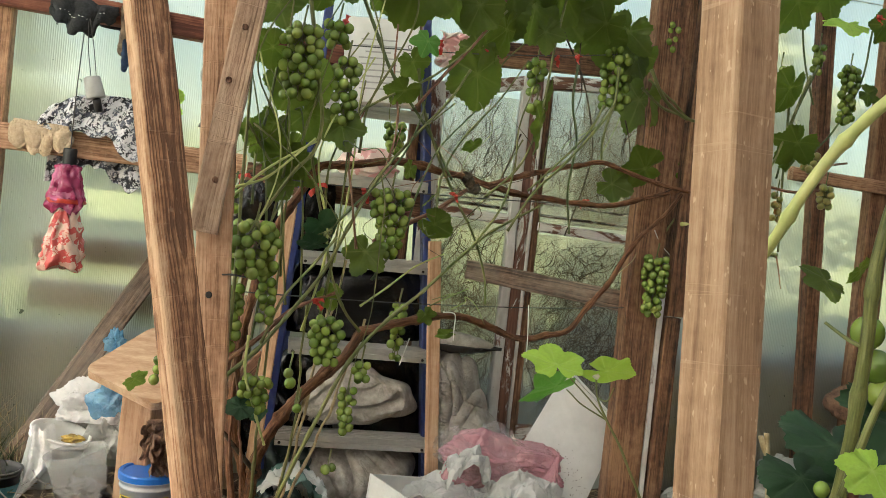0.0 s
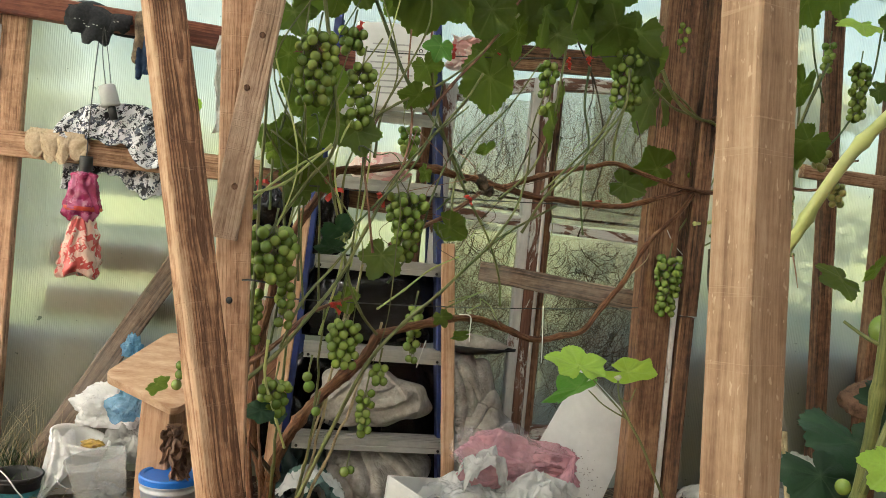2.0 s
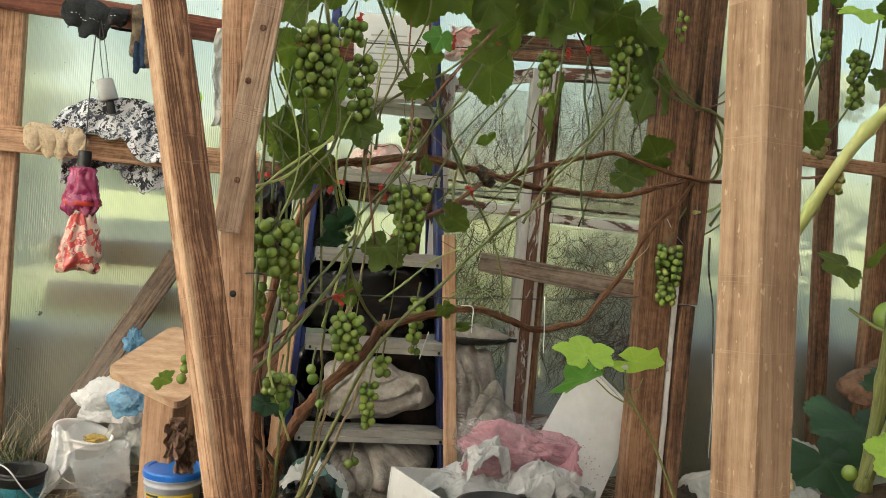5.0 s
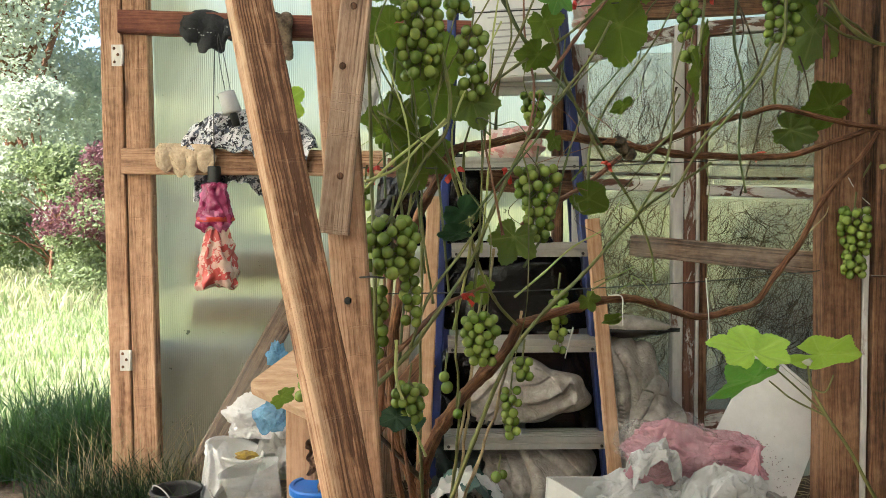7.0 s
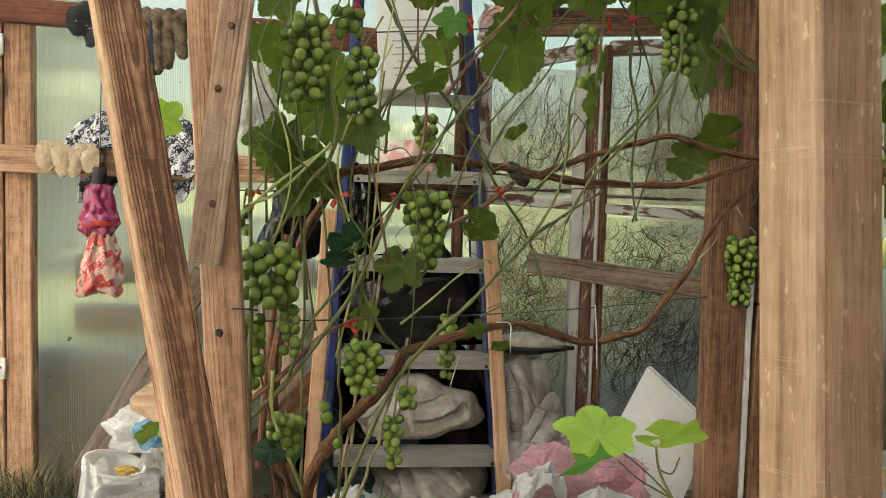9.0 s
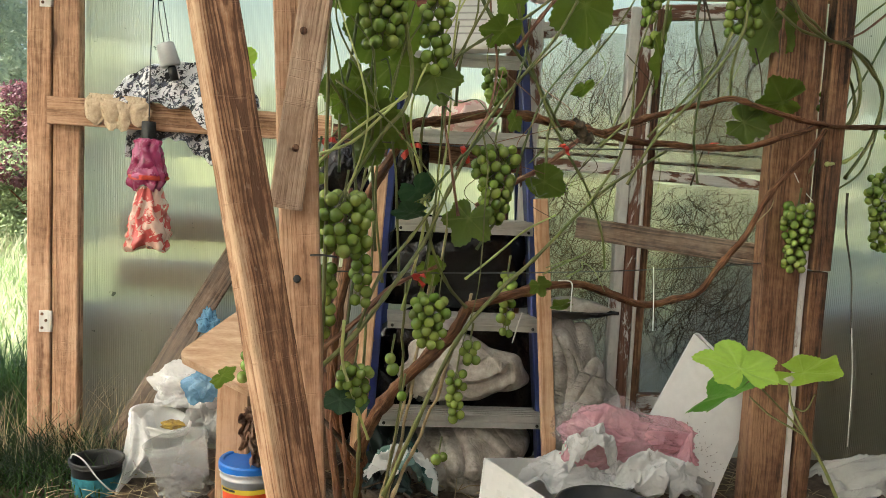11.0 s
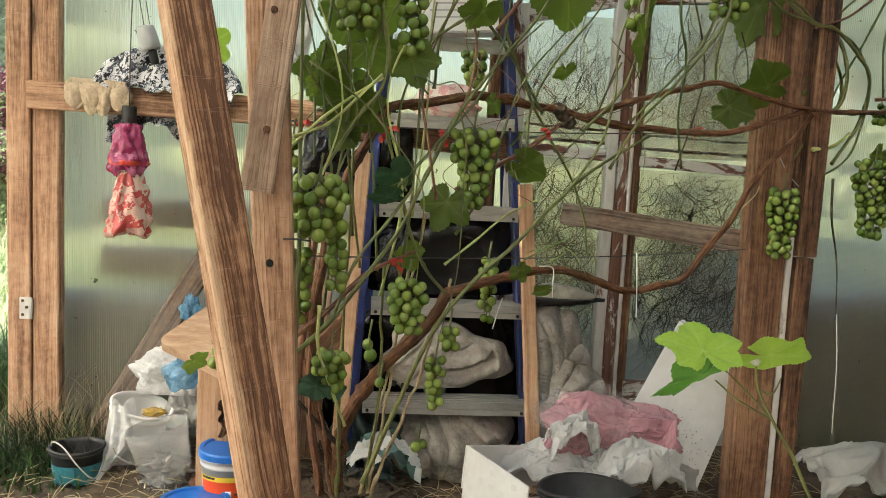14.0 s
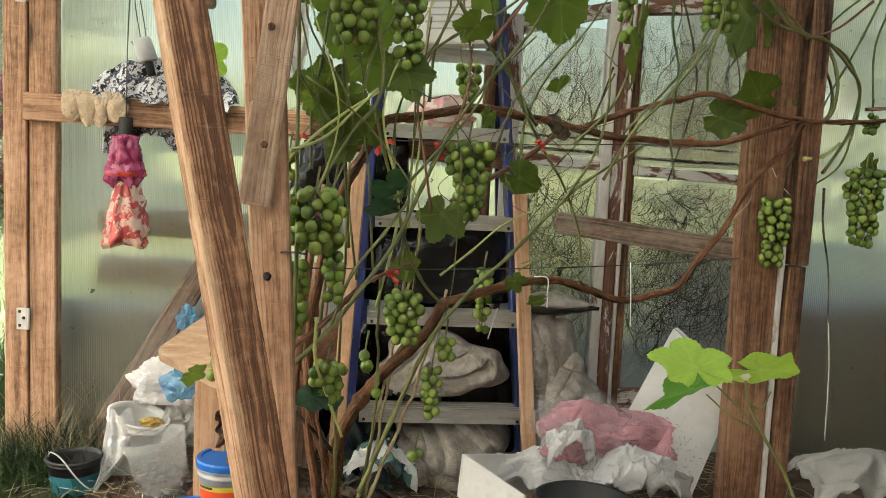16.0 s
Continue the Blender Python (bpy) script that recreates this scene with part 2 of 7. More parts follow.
c = k.mix(oi.outputs["Random"], (0.22, 0.24, 0.06), (0.34, 0.30, 0.10))
M["grape_pale"] = k.done(c, 0.36, None, Subsurface_Weight=0.25, Subsurface_Scale=0.006)


def two_tone(name, a, b, scale=20, rough=0.7, bump=0.2, dist=0.003, stretch=(1, 1, 1), lo=0.35, hi=0.65, **kw):
    k = Mat(name)
    v = k.coord(stretch)
    nz = k.noise(v, scale, 5, 0.6)
    fine = k.noise(v, scale * 7, 3, 0.6)
    c = k.ramp(k.math("ADD", k.math("MULTIPLY", nz, 0.75), k.math("MULTIPLY", fine, 0.25)), [(lo, a), (hi, b)])
    return k.done(c, rough, k.bump(k.math("ADD", nz, k.math("MULTIPLY", fine, 0.5)), bump, dist), **kw)




def stem_mat(name, dark, mid, light, scale=260.0, long=0.07, rough=0.8, bump=0.6, low=0.36, high=0.64):
    """Bark or rind with fibres that run along the stem."""
    k = Mat(name)
    at = k.n("ShaderNodeAttribute")
    at.attribute_name = "grain"
    mp = k.n("ShaderNodeMapping")
    mp.inputs["Scale"].default_value = (1, 1, long)
    k.l(at.outputs["Vector"], mp.inputs["Vector"])
    a = k.noise(mp.outputs[0], scale, 4, 0.7, 0.4)
    b = k.noise(k.coord(), 38, 4, 0.65)
    f = k.math("ADD", k.math("MULTIPLY", a, 0.7), k.math("MULTIPLY", b, 0.3))
    return k.done(k.ramp(f, [(low, dark), (0.5, mid), (high, light)]), rough, k.bump(a, bump, 0.004))


M["bark"] = stem_mat("vine_bark", (0.040, 0.015, 0.007), (0.160, 0.068, 0.028), (0.30, 0.155, 0.075), bump=1.0)
M["cane_red"] = stem_mat("red_cane", (0.075, 0.028, 0.016), (0.195, 0.088, 0.046), (0.35, 0.20, 0.12), 300, 0.05, 0.6, 0.4)
M["cane"] = stem_mat("green_cane", (0.055, 0.072, 0.018), (0.145, 0.160, 0.045), (0.27, 0.265, 0.10), 300, 0.05, 0.5, 0.2, 0.32, 0.70)
M["cane_dark"] = two_tone("dark_shoot", (0.06, 0.09, 0.03), (0.13, 0.16, 0.05), 18, 0.55, 0.15)
M["stalk"] = two_tone("pale_stalk", (0.36, 0.42, 0.12), (0.52, 0.55, 0.22), 12, 0.45, 0.1)
M["dry"] = two_tone("dry_stem", (0.024, 0.017, 0.011), (0.14, 0.105, 0.065), 40, 0.9, 0.2)
M["dry_pale"] = two_tone("pale_dry_stem", (0.045, 0.033, 0.022), (0.19, 0.145, 0.095), 40, 0.9, 0.2)
M["straw"] = two_tone("straw", (0.26, 0.19, 0.095), (0.54, 0.45, 0.27), 40, 0.8, 0.2)
M["yellow_scrap"] = two_tone("yellow_scraps", (0.20, 0.12, 0.05), (0.62, 0.42, 0.06), 60, 0.7, 0.3)
M["soil"] = two_tone("soil", (0.05, 0.035, 0.024), (0.20, 0.145, 0.095), 14, 0.95, 1.0, 0.02)
M["alu"] = two_tone("dull_aluminium", (0.42, 0.42, 0.40), (0.58, 0.57, 0.53), 12, 0.42, 0.1, 0.001, (1, 20, 1), Metallic=0.75)
M["blue"] = two_tone("blue_paint", (0.010, 0.016, 0.07), (0.022, 0.042, 0.18), 9, 0.4, 0.1, 0.001)
M["black"] = two_tone("black_film", (0.004, 0.004, 0.005), (0.010, 0.010, 0.012), 9, 0.20, 0.6, 0.006, Specular_IOR_Level=0.5)
M["rubber"] = two_tone("black_plastic", (0.012, 0.012, 0.012), (0.035, 0.035, 0.033), 15, 0.5, 0.2)
M["red"] = two_tone("red_ribbon", (0.36, 0.016, 0.010), (0.60, 0.05, 0.028), 60, 0.5, 0.2)
M["string"] = two_tone("white_string", (0.60, 0.60, 0.55), (0.80, 0.80, 0.76), 60, 0.8, 0.2)
M["wire"] = two_tone("dark_wire", (0.03, 0.03, 0.03), (0.08, 0.075, 0.07), 60, 0.5, 0.1)
M["white"] = two_tone("white_plastic", (0.66, 0.66, 0.64), (0.80, 0.80, 0.78), 7, 0.45, 0.08, 0.002)
M["cotton"] = two_tone("beige_cotton", (0.42, 0.31, 0.20), (0.58, 0.46, 0.32), 120, 0.95, 0.6, 0.002)
M["navy"] = two_tone("navy_knit", (0.008, 0.018, 0.05), (0.02, 0.05, 0.11), 60, 0.9, 0.4)
M["cotton_dirty"] = two_tone("soiled_cotton", (0.04, 0.026, 0.018), (0.24, 0.175, 0.115), 34, 0.95, 0.5, 0.002)
M["glove_black"] = two_tone("black_knit", (0.008, 0.009, 0.010), (0.03, 0.032, 0.035), 150, 0.9, 0.6, 0.002)
M["teal"] = two_tone("teal_rubber", (0.015, 0.11, 0.15), (0.05, 0.25, 0.31), 30, 0.5, 0.2)
M["plank"] = two_tone("worn_plank", (0.34, 0.19, 0.10), (0.60, 0.43, 0.28), 30, 0.8, 0.4, 0.003, (0.35, 1.4, 1))
# dark colour standing in for the shaded ground behind the gable sheet
M["shade_plank"] = two_tone("dark_plank", (0.025, 0.03, 0.024), (0.08, 0.09, 0.07), 8, 0.9, 0.4, 0.004)
M["dead"] = two_tone("dead_leaf", (0.08, 0.042, 0.027), (0.27, 0.155, 0.095), 30, 0.9, 0.6, 0.004)
M["dark_green"] = two_tone("dark_green_film", (0.008, 0.018, 0.014), (0.02, 0.045, 0.034), 12, 0.4, 0.4, 0.004)
M["grey_pvc"] = two_tone("grey_plastic", (0.36, 0.36, 0.35), (0.46, 0.46, 0.45), 15, 0.5, 0.1)


k = Mat("blue_lid_plastic")
M["lid"] = k.done((0.012, 0.13, 0.48), 0.35)


def cloth_mat(name, soiled, clean, crease=0.8, size=22.0):
    """Grubby woven cloth: soft stains, pressed-in creases and a fine weave."""
    k = Mat(name)
    v = k.coord((1, 1, 1))
    stain = k.noise(v, 9, 5, 0.7)
    patch = k.noise(v, 42, 4, 0.65)
    f = k.math("ADD", k.math("MULTIPLY", stain, 0.6), k.math("MULTIPLY", patch, 0.4))
    col = k.ramp(f, [(0.36, soiled), (0.52, tuple((p + q) / 2 for p, q in zip(soiled, clean))), (0.64, clean)])
    ridge = k.math("ABSOLUTE", k.math("SUBTRACT", k.noise(v, size, 3, 0.55, 1.6), 0.5))
    ridge = k.ramp(ridge, [(0.0, (0, 0, 0)), (0.06, (0.7, 0.7, 0.7)), (0.2, (1, 1, 1))])
    weave = k.noise(v, 700, 2, 0.5)
    h = k.math("ADD", k.math("MULTIPLY", ridge, 1.0), k.math("MULTIPLY", weave, 0.12))
    return k.done(col, 0.9, k.bump(h, crease, 0.006))


M["sack"] = cloth_mat("pale_sackcloth", (0.21, 0.185, 0.155), (0.52, 0.48, 0.42), 0.32, 15.0)
M["linen"] = cloth_mat("grubby_canvas", (0.22, 0.20, 0.17), (0.52, 0.485, 0.43), 0.32, 13.0)


def film_mat(name, tint, trans=0.45, clear=0.1, rough=0.25, pull=(1, 1, 1), crease=0.5, streak=0.0, coat=0.0):
    """Thin crumpled plastic film, its creases drawn out along one way."""
    k = Mat(name)
    v = k.coord(pull)
    vo = k.n("ShaderNodeTexVoronoi", Scale=26.0)
    vo.feature = "DISTANCE_TO_EDGE"
    warp = k.noise(v, 12, 3, 0.6)
    k.l(k.mix(0.12, v, warp, "ADD"), vo.inputs["Vector"])
    nz = k.noise(v, 40, 5, 0.65, 1.5)
    h = k.math("ADD", k.math("MULTIPLY", k.math("MINIMUM", vo.outputs["Distance"], 0.25), 2.0), k.math("MULTIPLY", nz, 0.6))
    nor = k.bump(h, crease, 0.008)
    c = k.mix(k.ramp(k.noise(v, 9, 4, 0.6), [(0.35, (0, 0, 0)), (0.7, (0.6, 0.6, 0.6))]), tint, tuple(x * 0.6 for x in tint))
    k.l(c, k.b.inputs["Base Color"])
    k.b.inputs["Roughness"].default_value = rough
    k.b.inputs["Specular IOR Level"].default_value = 0.6
    k.b.inputs["Coat Weight"].default_value = coat
    k.b.inputs["Coat Roughness"].default_value = 0.06
    k.b.inputs["Coat IOR"].default_value = 1.8
    k.l(nor, k.b.inputs["Normal"])
    k.l(nor, k.b.inputs["Coat Normal"])
    tr = k.n("ShaderNodeBsdfTranslucent")
    k.l(c, tr.inputs[0])
    tp = k.n("ShaderNodeBsdfTransparent")
    a, b = k.n("ShaderNodeMixShader"), k.n("ShaderNodeMixShader")
    a.inputs[0].default_value = trans
    k.l(k.b.outputs[0], a.inputs[1])
    k.l(tr.outputs[0], a.inputs[2])
    b.inputs[0].default_value = clear
    if streak:
        dg = k.n("ShaderNodeMapping")
        dg.inputs["Rotation"].default_value = (0, radians(22), 0)
        dg.inputs["Scale"].default_value = (0.16, 0.6, 1)
        k.l(v, dg.inputs["Vector"])
        lines = k.ramp(k.noise(dg.outputs[0], 95, 5, 0.7, 1.2), [(0.50, (clear, clear, clear)), (0.60, (clear * (1 - streak),) * 3), (0.66, (clear, clear, clear))])
        k.l(lines, b.inputs[0])
    k.l(a.outputs[0], b.inputs[1])
    k.l(tp.outputs[0], b.inputs[2])
    k.l(b.outputs[0], k.out.inputs[0])
    return k.m


M["bag_white"] = film_mat("white_film", (0.87, 0.87, 0.86), 0.35, 0.02, 0.25, (1, 1, 1), 0.8)
M["bag_pink"] = film_mat("pink_film", (0.95, 0.52, 0.60), 0.40, 0.16, 0.07, (1.6, 1.4, 0.7), 1.0, coat=1.0)
M["cling"] = film_mat("clear_film", (0.92, 0.89, 0.89), 0.25, 0.86, 0.05, (0.8, 1, 1.4), 1.0)
M["grey_scrap"] = film_mat("grey_scraps", (0.42, 0.41, 0.40), 0.3, 0.25, 0.15)
M["bag_blue"] = film_mat("blue_film", (0.26, 0.58, 0.86), 0.4, 0.34, 0.10, (1, 1, 0.5), 1.0, 0.5, 0.8)
M["sheet"] = film_mat("cloudy_film", (0.62, 0.62, 0.58), 0.4, 0.22, 0.3)
M["clear_tub"] = film_mat("clear_tub", (0.74, 0.75, 0.73), 0.3, 0.70, 0.12, (1, 1, 1), 0.006)
M["net"] = film_mat("white_net", (0.84, 0.83, 0.80), 0.35, 0.10, 0.4, (1, 1, 1), 1.0)


def splash(name, cols, scale, rough=0.8, smooth=0.0):
    """Patches of several colours, for printed cloth."""
    k = Mat(name)
    v = k.coord()
    vo = k.n("ShaderNodeTexVoronoi", Scale=scale)
    nz = k.noise(v, scale * 0.8, 3, 0.6, 1.0)
    k.l(k.mix(0.06, v, nz, "ADD"), vo.inputs["Vector"])
    sep = k.n("ShaderNodeSeparateColor")
    k.l(vo.outputs["Color"], sep.inputs[0])
    r = k.ramp(sep.outputs[0], [(i / len(cols), c) for i, c in enumerate(cols)])
    r.node.color_ramp.interpolation = "CONSTANT" if not smooth else "LINEAR"
    return k.done(r, rough, k.bump(k.noise(v, 200, 3), 0.2, 0.002))


M["foil"] = splash("printed_foil", [(0.62, 0.64, 0.62), (0.03, 0.08, 0.065), (0.55, 0.58, 0.56), (0.10, 0.17, 0.15), (0.66, 0.67, 0.65)], 20, 0.25)
M["print"] = splash("black_white_print", [(0.68, 0.68, 0.70), (0.02, 0.022, 0.03), (0.70, 0.70, 0.72), (0.10, 0.11, 0.15), (0.62, 0.63, 0.66), (0.015, 0.015, 0.02)], 90)
M["umb_hi"] = splash("magenta_nylon", [(0.30, 0.03, 0.11), (0.33, 0.045, 0.13), (0.42, 0.11, 0.22), (0.26, 0.02, 0.08), (0.30, 0.03, 0.10)], 40, 0.16)
M["umb_lo"] = splash("flowered_nylon", [(0.72, 0.46, 0.38), (0.58, 0.10, 0.09), (0.74, 0.52, 0.43), (0.56, 0.09, 0.08), (0.70, 0.42, 0.35)], 46, 0.25)
M["pink_cloth"] = splash("pink_print", [(0.72, 0.55, 0.50), (0.66, 0.36, 0.34), (0.75, 0.66, 0.60)], 30, 0.9)

# peeling paint on old window timber
def peeling(name, lo, hi):
    k = Mat(name)
    v = k.coord((1, 1, 0.35))
    nz = k.noise(v, 26, 6, 0.68, 0.6)
    grain = k.noise(k.coord((1, 1, 0.04)), 160, 3, 0.6)
    wcol = k.ramp(grain, [(0.3, (0.10, 0.045, 0.028)), (0.7, (0.26, 0.13, 0.085))])
    mask = k.ramp(nz, [(lo, (0, 0, 0)), (hi, (1, 1, 1))])
    c = k.mix(mask, wcol, k.ramp(grain, [(0.2, (0.58, 0.57, 0.53)), (0.8, (0.80, 0.79, 0.75))]))
    return k.done(c, 0.7, k.bump(k.math("ADD", mask, k.math("MULTIPLY", grain, 0.4)), 0.5, 0.003))


M["peel"] = peeling("peeling_paint", 0.47, 0.53)
M["peel_more"] = peeling("bare_peeling_paint", 0.54, 0.60)
k = Mat("old_white_paint")
v = k.coord((1, 1, 0.35))
nz = k.noise(v, 22, 6, 0.7, 0.6)
mask = k.ramp(nz, [(0.33, (0, 0, 0)), (0.40, (1, 1, 1))])
c = k.mix(mask, (0.20, 0.10, 0.065), k.ramp(k.noise(v, 60, 3), [(0.2, (0.50, 0.49, 0.46)), (0.8, (0.74, 0.73, 0.69))]))
M["oldwhite"] = k.done(c, 0.6, k.bump(mask, 0.4, 0.002))

def pane_mat(name, film):
    """Old glass under a film of grime that thickens in patches."""
    k = Mat(name)
    v = k.coord()
    gl = k.n("ShaderNodeBsdfGlossy", Roughness=0.04)
    tp = k.n("ShaderNodeBsdfTransparent")
    tp.inputs[0].default_value = (0.91, 0.89, 0.86, 1)
    df = k.n("ShaderNodeBsdfDiffuse")
    df.inputs[0].default_value = (0.62, 0.62, 0.55, 1)
    fr = k.n("ShaderNodeFresnel", IOR=1.45)
    a, b = k.n("ShaderNodeMixShader"), k.n("ShaderNodeMixShader")
    k.l(k.math("MULTIPLY", k.ramp(k.noise(v, 7, 5, 0.65), [(0.4, (0.05, 0.05, 0.05)), (0.8, (0.55, 0.55, 0.55))]), film), a.inputs[0])
    k.l(tp.outputs[0], a.inputs[1])
    k.l(df.outputs[0], a.inputs[2])
    k.l(fr.outputs[0], b.inputs[0])
    k.l(a.outputs[0], b.inputs[1])
    k.l(gl.outputs[0], b.inputs[2])
    k.l(b.outputs[0], k.out.inputs[0])
    return k.m


M["glass"] = pane_mat("window_glass", 0.2)
M["glass_cloudy"] = pane_mat("clouded_glass", 0.5)

k = Mat("meadow")
tc = k.n("ShaderNodeTexCoord")
v = tc.outputs["Object"]
# ramp paints dappled shade at its dark end and sun glare at its pale end
c = k.ramp(k.noise(v, 1.6, 6, 0.7), [(0.34, (0.10, 0.15, 0.045)), (0.5, (0.33, 0.37, 0.17)), (0.68, (0.56, 0.55, 0.34))])
c = k.mix(k.math("MULTIPLY", k.noise(v, 30, 4, 0.7), 0.4), c, (0.14, 0.19, 0.06))
M["meadow"] = k.done(c, 0.9, k.bump(k.noise(v, 45, 4, 0.7), 0.9, 0.05))
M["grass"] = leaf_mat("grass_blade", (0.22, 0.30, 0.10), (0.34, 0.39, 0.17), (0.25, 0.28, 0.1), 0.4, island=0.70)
# two darker grass colours with the greenhouse's shade mixed in
M["grass_shade"] = leaf_mat("shade_dark_grass", (0.07, 0.14, 0.03), (0.12, 0.20, 0.06), (0.16, 0.22, 0.07), 0.35, island=0.75)
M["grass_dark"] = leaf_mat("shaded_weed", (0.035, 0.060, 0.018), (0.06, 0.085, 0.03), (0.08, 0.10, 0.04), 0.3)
# blade colour bleached to carry the glare of strong sun
M["grass_pale"] = leaf_mat("pale_grass", (0.48, 0.47, 0.26), (0.56, 0.54, 0.33), (0.42, 0.37, 0.18), 0.4, island=0.8)
M["tree_leaf"] = leaf_mat("tree_leaf", (0.40, 0.44, 0.32), (0.52, 0.56, 0.44), (0.13, 0.19, 0.07), 0.35, island=0.5)
M["bush_leaf"] = leaf_mat("bush_leaf", (0.19, 0.235, 0.10), (0.28, 0.32, 0.17), (0.28, 0.34, 0.15), 0.4, island=0.70)
M["bush_red"] = leaf_mat("purple_leaf", (0.13, 0.05, 0.055), (0.24, 0.12, 0.115), (0.24, 0.10, 0.10), 0.35, island=0.60)


# ---------------------------------------------------------------- builders
def part(name, bm, material, parent=None, label="", smooth=True):
    me = bpy.data.meshes.new(name)
    bm.to_mesh(me)
    bm.free()
    mats = material if isinstance(material, (list, tuple)) else [material]
    for m in mats:
        me.materials.append(m)
    if smooth:
        me.polygons.foreach_set("use_smooth", [True] * len(me.polygons))
    ob = new(name, me)
    if parent is not None:
        ob.parent = parent
    if label:
        tagged(ob, label)
    return ob


def thing(name, label, category, at=(0, 0, 0), group="", kind=""):
    e = new(name)
    e.empty_display_size = 0.05
    e.location = at
    return tagged(e, label, category, group, kind)


def place(ob, m):
    """Put a part at a pose in the world, whatever its parent's place."""
    p = ob.parent
    ob.matrix_basis = (Matrix.Translation(p.matrix_basis.translation).inverted() @ m) if p is not None and p.parent is None else m
    if p is not None and p.parent is not None:
        ob.matrix_basis = p.matrix_basis.inverted() @ Matrix.Translation(p.parent.matrix_basis.translation).inverted() @ m
    return ob


def frame_along(p0, p1, side=(0, -1, 0)):
    """A pose at p0 whose z axis runs to p1 and whose -y axis faces side."""
    p0, p1 = Vector(p0), Vector(p1)
    z = (p1 - p0).normalized()
    y = -Vector(side)
    y = (y - z * y.dot(z)).normalized()
    x = y.cross(z)
    m = Matrix((x, y, z)).transposed().to_4x4()
    m.translation = p0
    return m, (p1 - p0).length


def board_bm(w, d, length, wob=0.0015, bevel=0.003, seed=0, seg=12):
    """A sawn timber along z, with worn edges that wander a little."""
    bm = bmesh.new()
    rng = random.Random(seed)
    ring = [(-w / 2 + bevel, -d / 2), (w / 2 - bevel, -d / 2), (w / 2, -d / 2 + bevel), (w / 2, d / 2 - bevel),
            (w / 2 - bevel, d / 2), (-w / 2 + bevel, d / 2), (-w / 2, d / 2 - bevel), (-w / 2, -d / 2 + bevel)]
    rows = []
    n = max(2, seg)
    for i in range(n + 1):
        z = length * i / n
        row = []
        for x, y in ring:
            q = Vector((x * 9 + seed, y * 9, z * 5))
            row.append(bm.verts.new((x + wob * noise.noise(q * 2), y + wob * noise.noise(q * 2 + Vector((5, 5, 5))), z)))
        rows.append(row)
    for a, b in zip(rows, rows[1:]):
        for j in range(8):
            bm.faces.new((a[j], a[(j + 1) % 8], b[(j + 1) % 8], b[j]))
    bm.faces.new(rows[0][::-1])
    bm.faces.new(rows[-1])
    return bm


_seed = [0]


def board(name, p0, p1, w, d, mat, parent=None, label="", side=(0, -1, 0), wob=0.0015, bevel=0.003, length=None):
    _seed[0] += 1
    m, ln = frame_along(p0, p1, side)
    ob = part(name, board_bm(w, d, ln, wob, bevel, _seed[0] * 1.7), mat, parent, label, smooth=False)
    return place(ob, m)


def box_bm(sx, sy, sz, bevel=0.002):
    bm = bmesh.new()
    bmesh.ops.create_cube(bm, size=1)
    bmesh.ops.scale(bm, vec=(sx, sy, sz), verts=bm.verts)
    if bevel:
        bmesh.ops.bevel(bm, geom=bm.edges[:], offset=bevel, segments=2, affect="EDGES")
    return bm


def catmull(pts, n=8):
    pts = [Vector(p) for p in pts]
    if len(pts) == 2:
        pts = [pts[0], (pts[0] * 2 + pts[1]) / 3, (pts[0] + pts[1] * 2) / 3, pts[1]]
    out = []
    p = [pts[0] * 2 - pts[1]] + pts + [pts[-1] * 2 - pts[-2]]
    for i in range(1, len(p) - 2):
        for j in range(n):
            t = j / n
            out.append(0.5 * ((2 * p[i]) + (p[i + 1] - p[i - 1]) * t + (2 * p[i - 1] - 5 * p[i] + 4 * p[i + 1] - p[i + 2]) * t * t
                              + (3 * p[i] - p[i - 1] - 3 * p[i + 1] + p[i + 2]) * t ** 3))
    out.append(pts[-1])
    return out


def tube_into(bm, pts, r0, r1, sides=7, wob=0.0, knots=0, seed=0):
    """Sweep a tapered, slightly uneven tube along points."""
    rings = []
    n = len(pts)
    gl = bm.verts.layers.float_vector.get("grain") or bm.verts.layers.float_vector.new("grain")
    run = 0.0
    up = Vector((0.13, -0.9, 0.4)).normalized()
    for i, p in enumerate(pts):
        t = (pts[min(i + 1, n - 1)] - pts[max(i - 1, 0)])
        t = t.normalized() if t.length > 1e-9 else Vector((0, 0, 1))
        u = (up - t * up.dot(t))
        u = u.normalized() if u.length > 1e-4 else t.orthogonal().normalized()
        v = t.cross(u)
        f = i / max(1, n - 1)
        r = r0 + (r1 - r0) * f
        if knots:
            ph = (f * knots) % 1.0
            r *= 1 + 0.35 * max(0, 1 - min(ph, 1 - ph) * 9)
        run += (pts[i] - pts[i - 1]).length if i else 0.0
        ring = []
        for j in range(sides):
            a = 2 * math.pi * j / sides
            rr = r * (1 + wob * noise.noise(p * 60 + Vector((math.cos(a) * 2, math.sin(a) * 2, seed))))
            nv_ = bm.verts.new(p + (u * math.cos(a) + v * math.sin(a)) * rr)
            nv_[gl] = (math.cos(a) * r + seed * 0.37, math.sin(a) * r, run)
            ring.append(nv_)
        rings.append(ring)
    for a, b in zip(rings, rings[1:]):
        for j in range(sides):
            bm.faces.new((a[j], a[(j + 1) % sides], b[(j + 1) % sides], b[j]))
    bm.faces.new(rings[0][::-1])
    bm.faces.new(rings[-1])


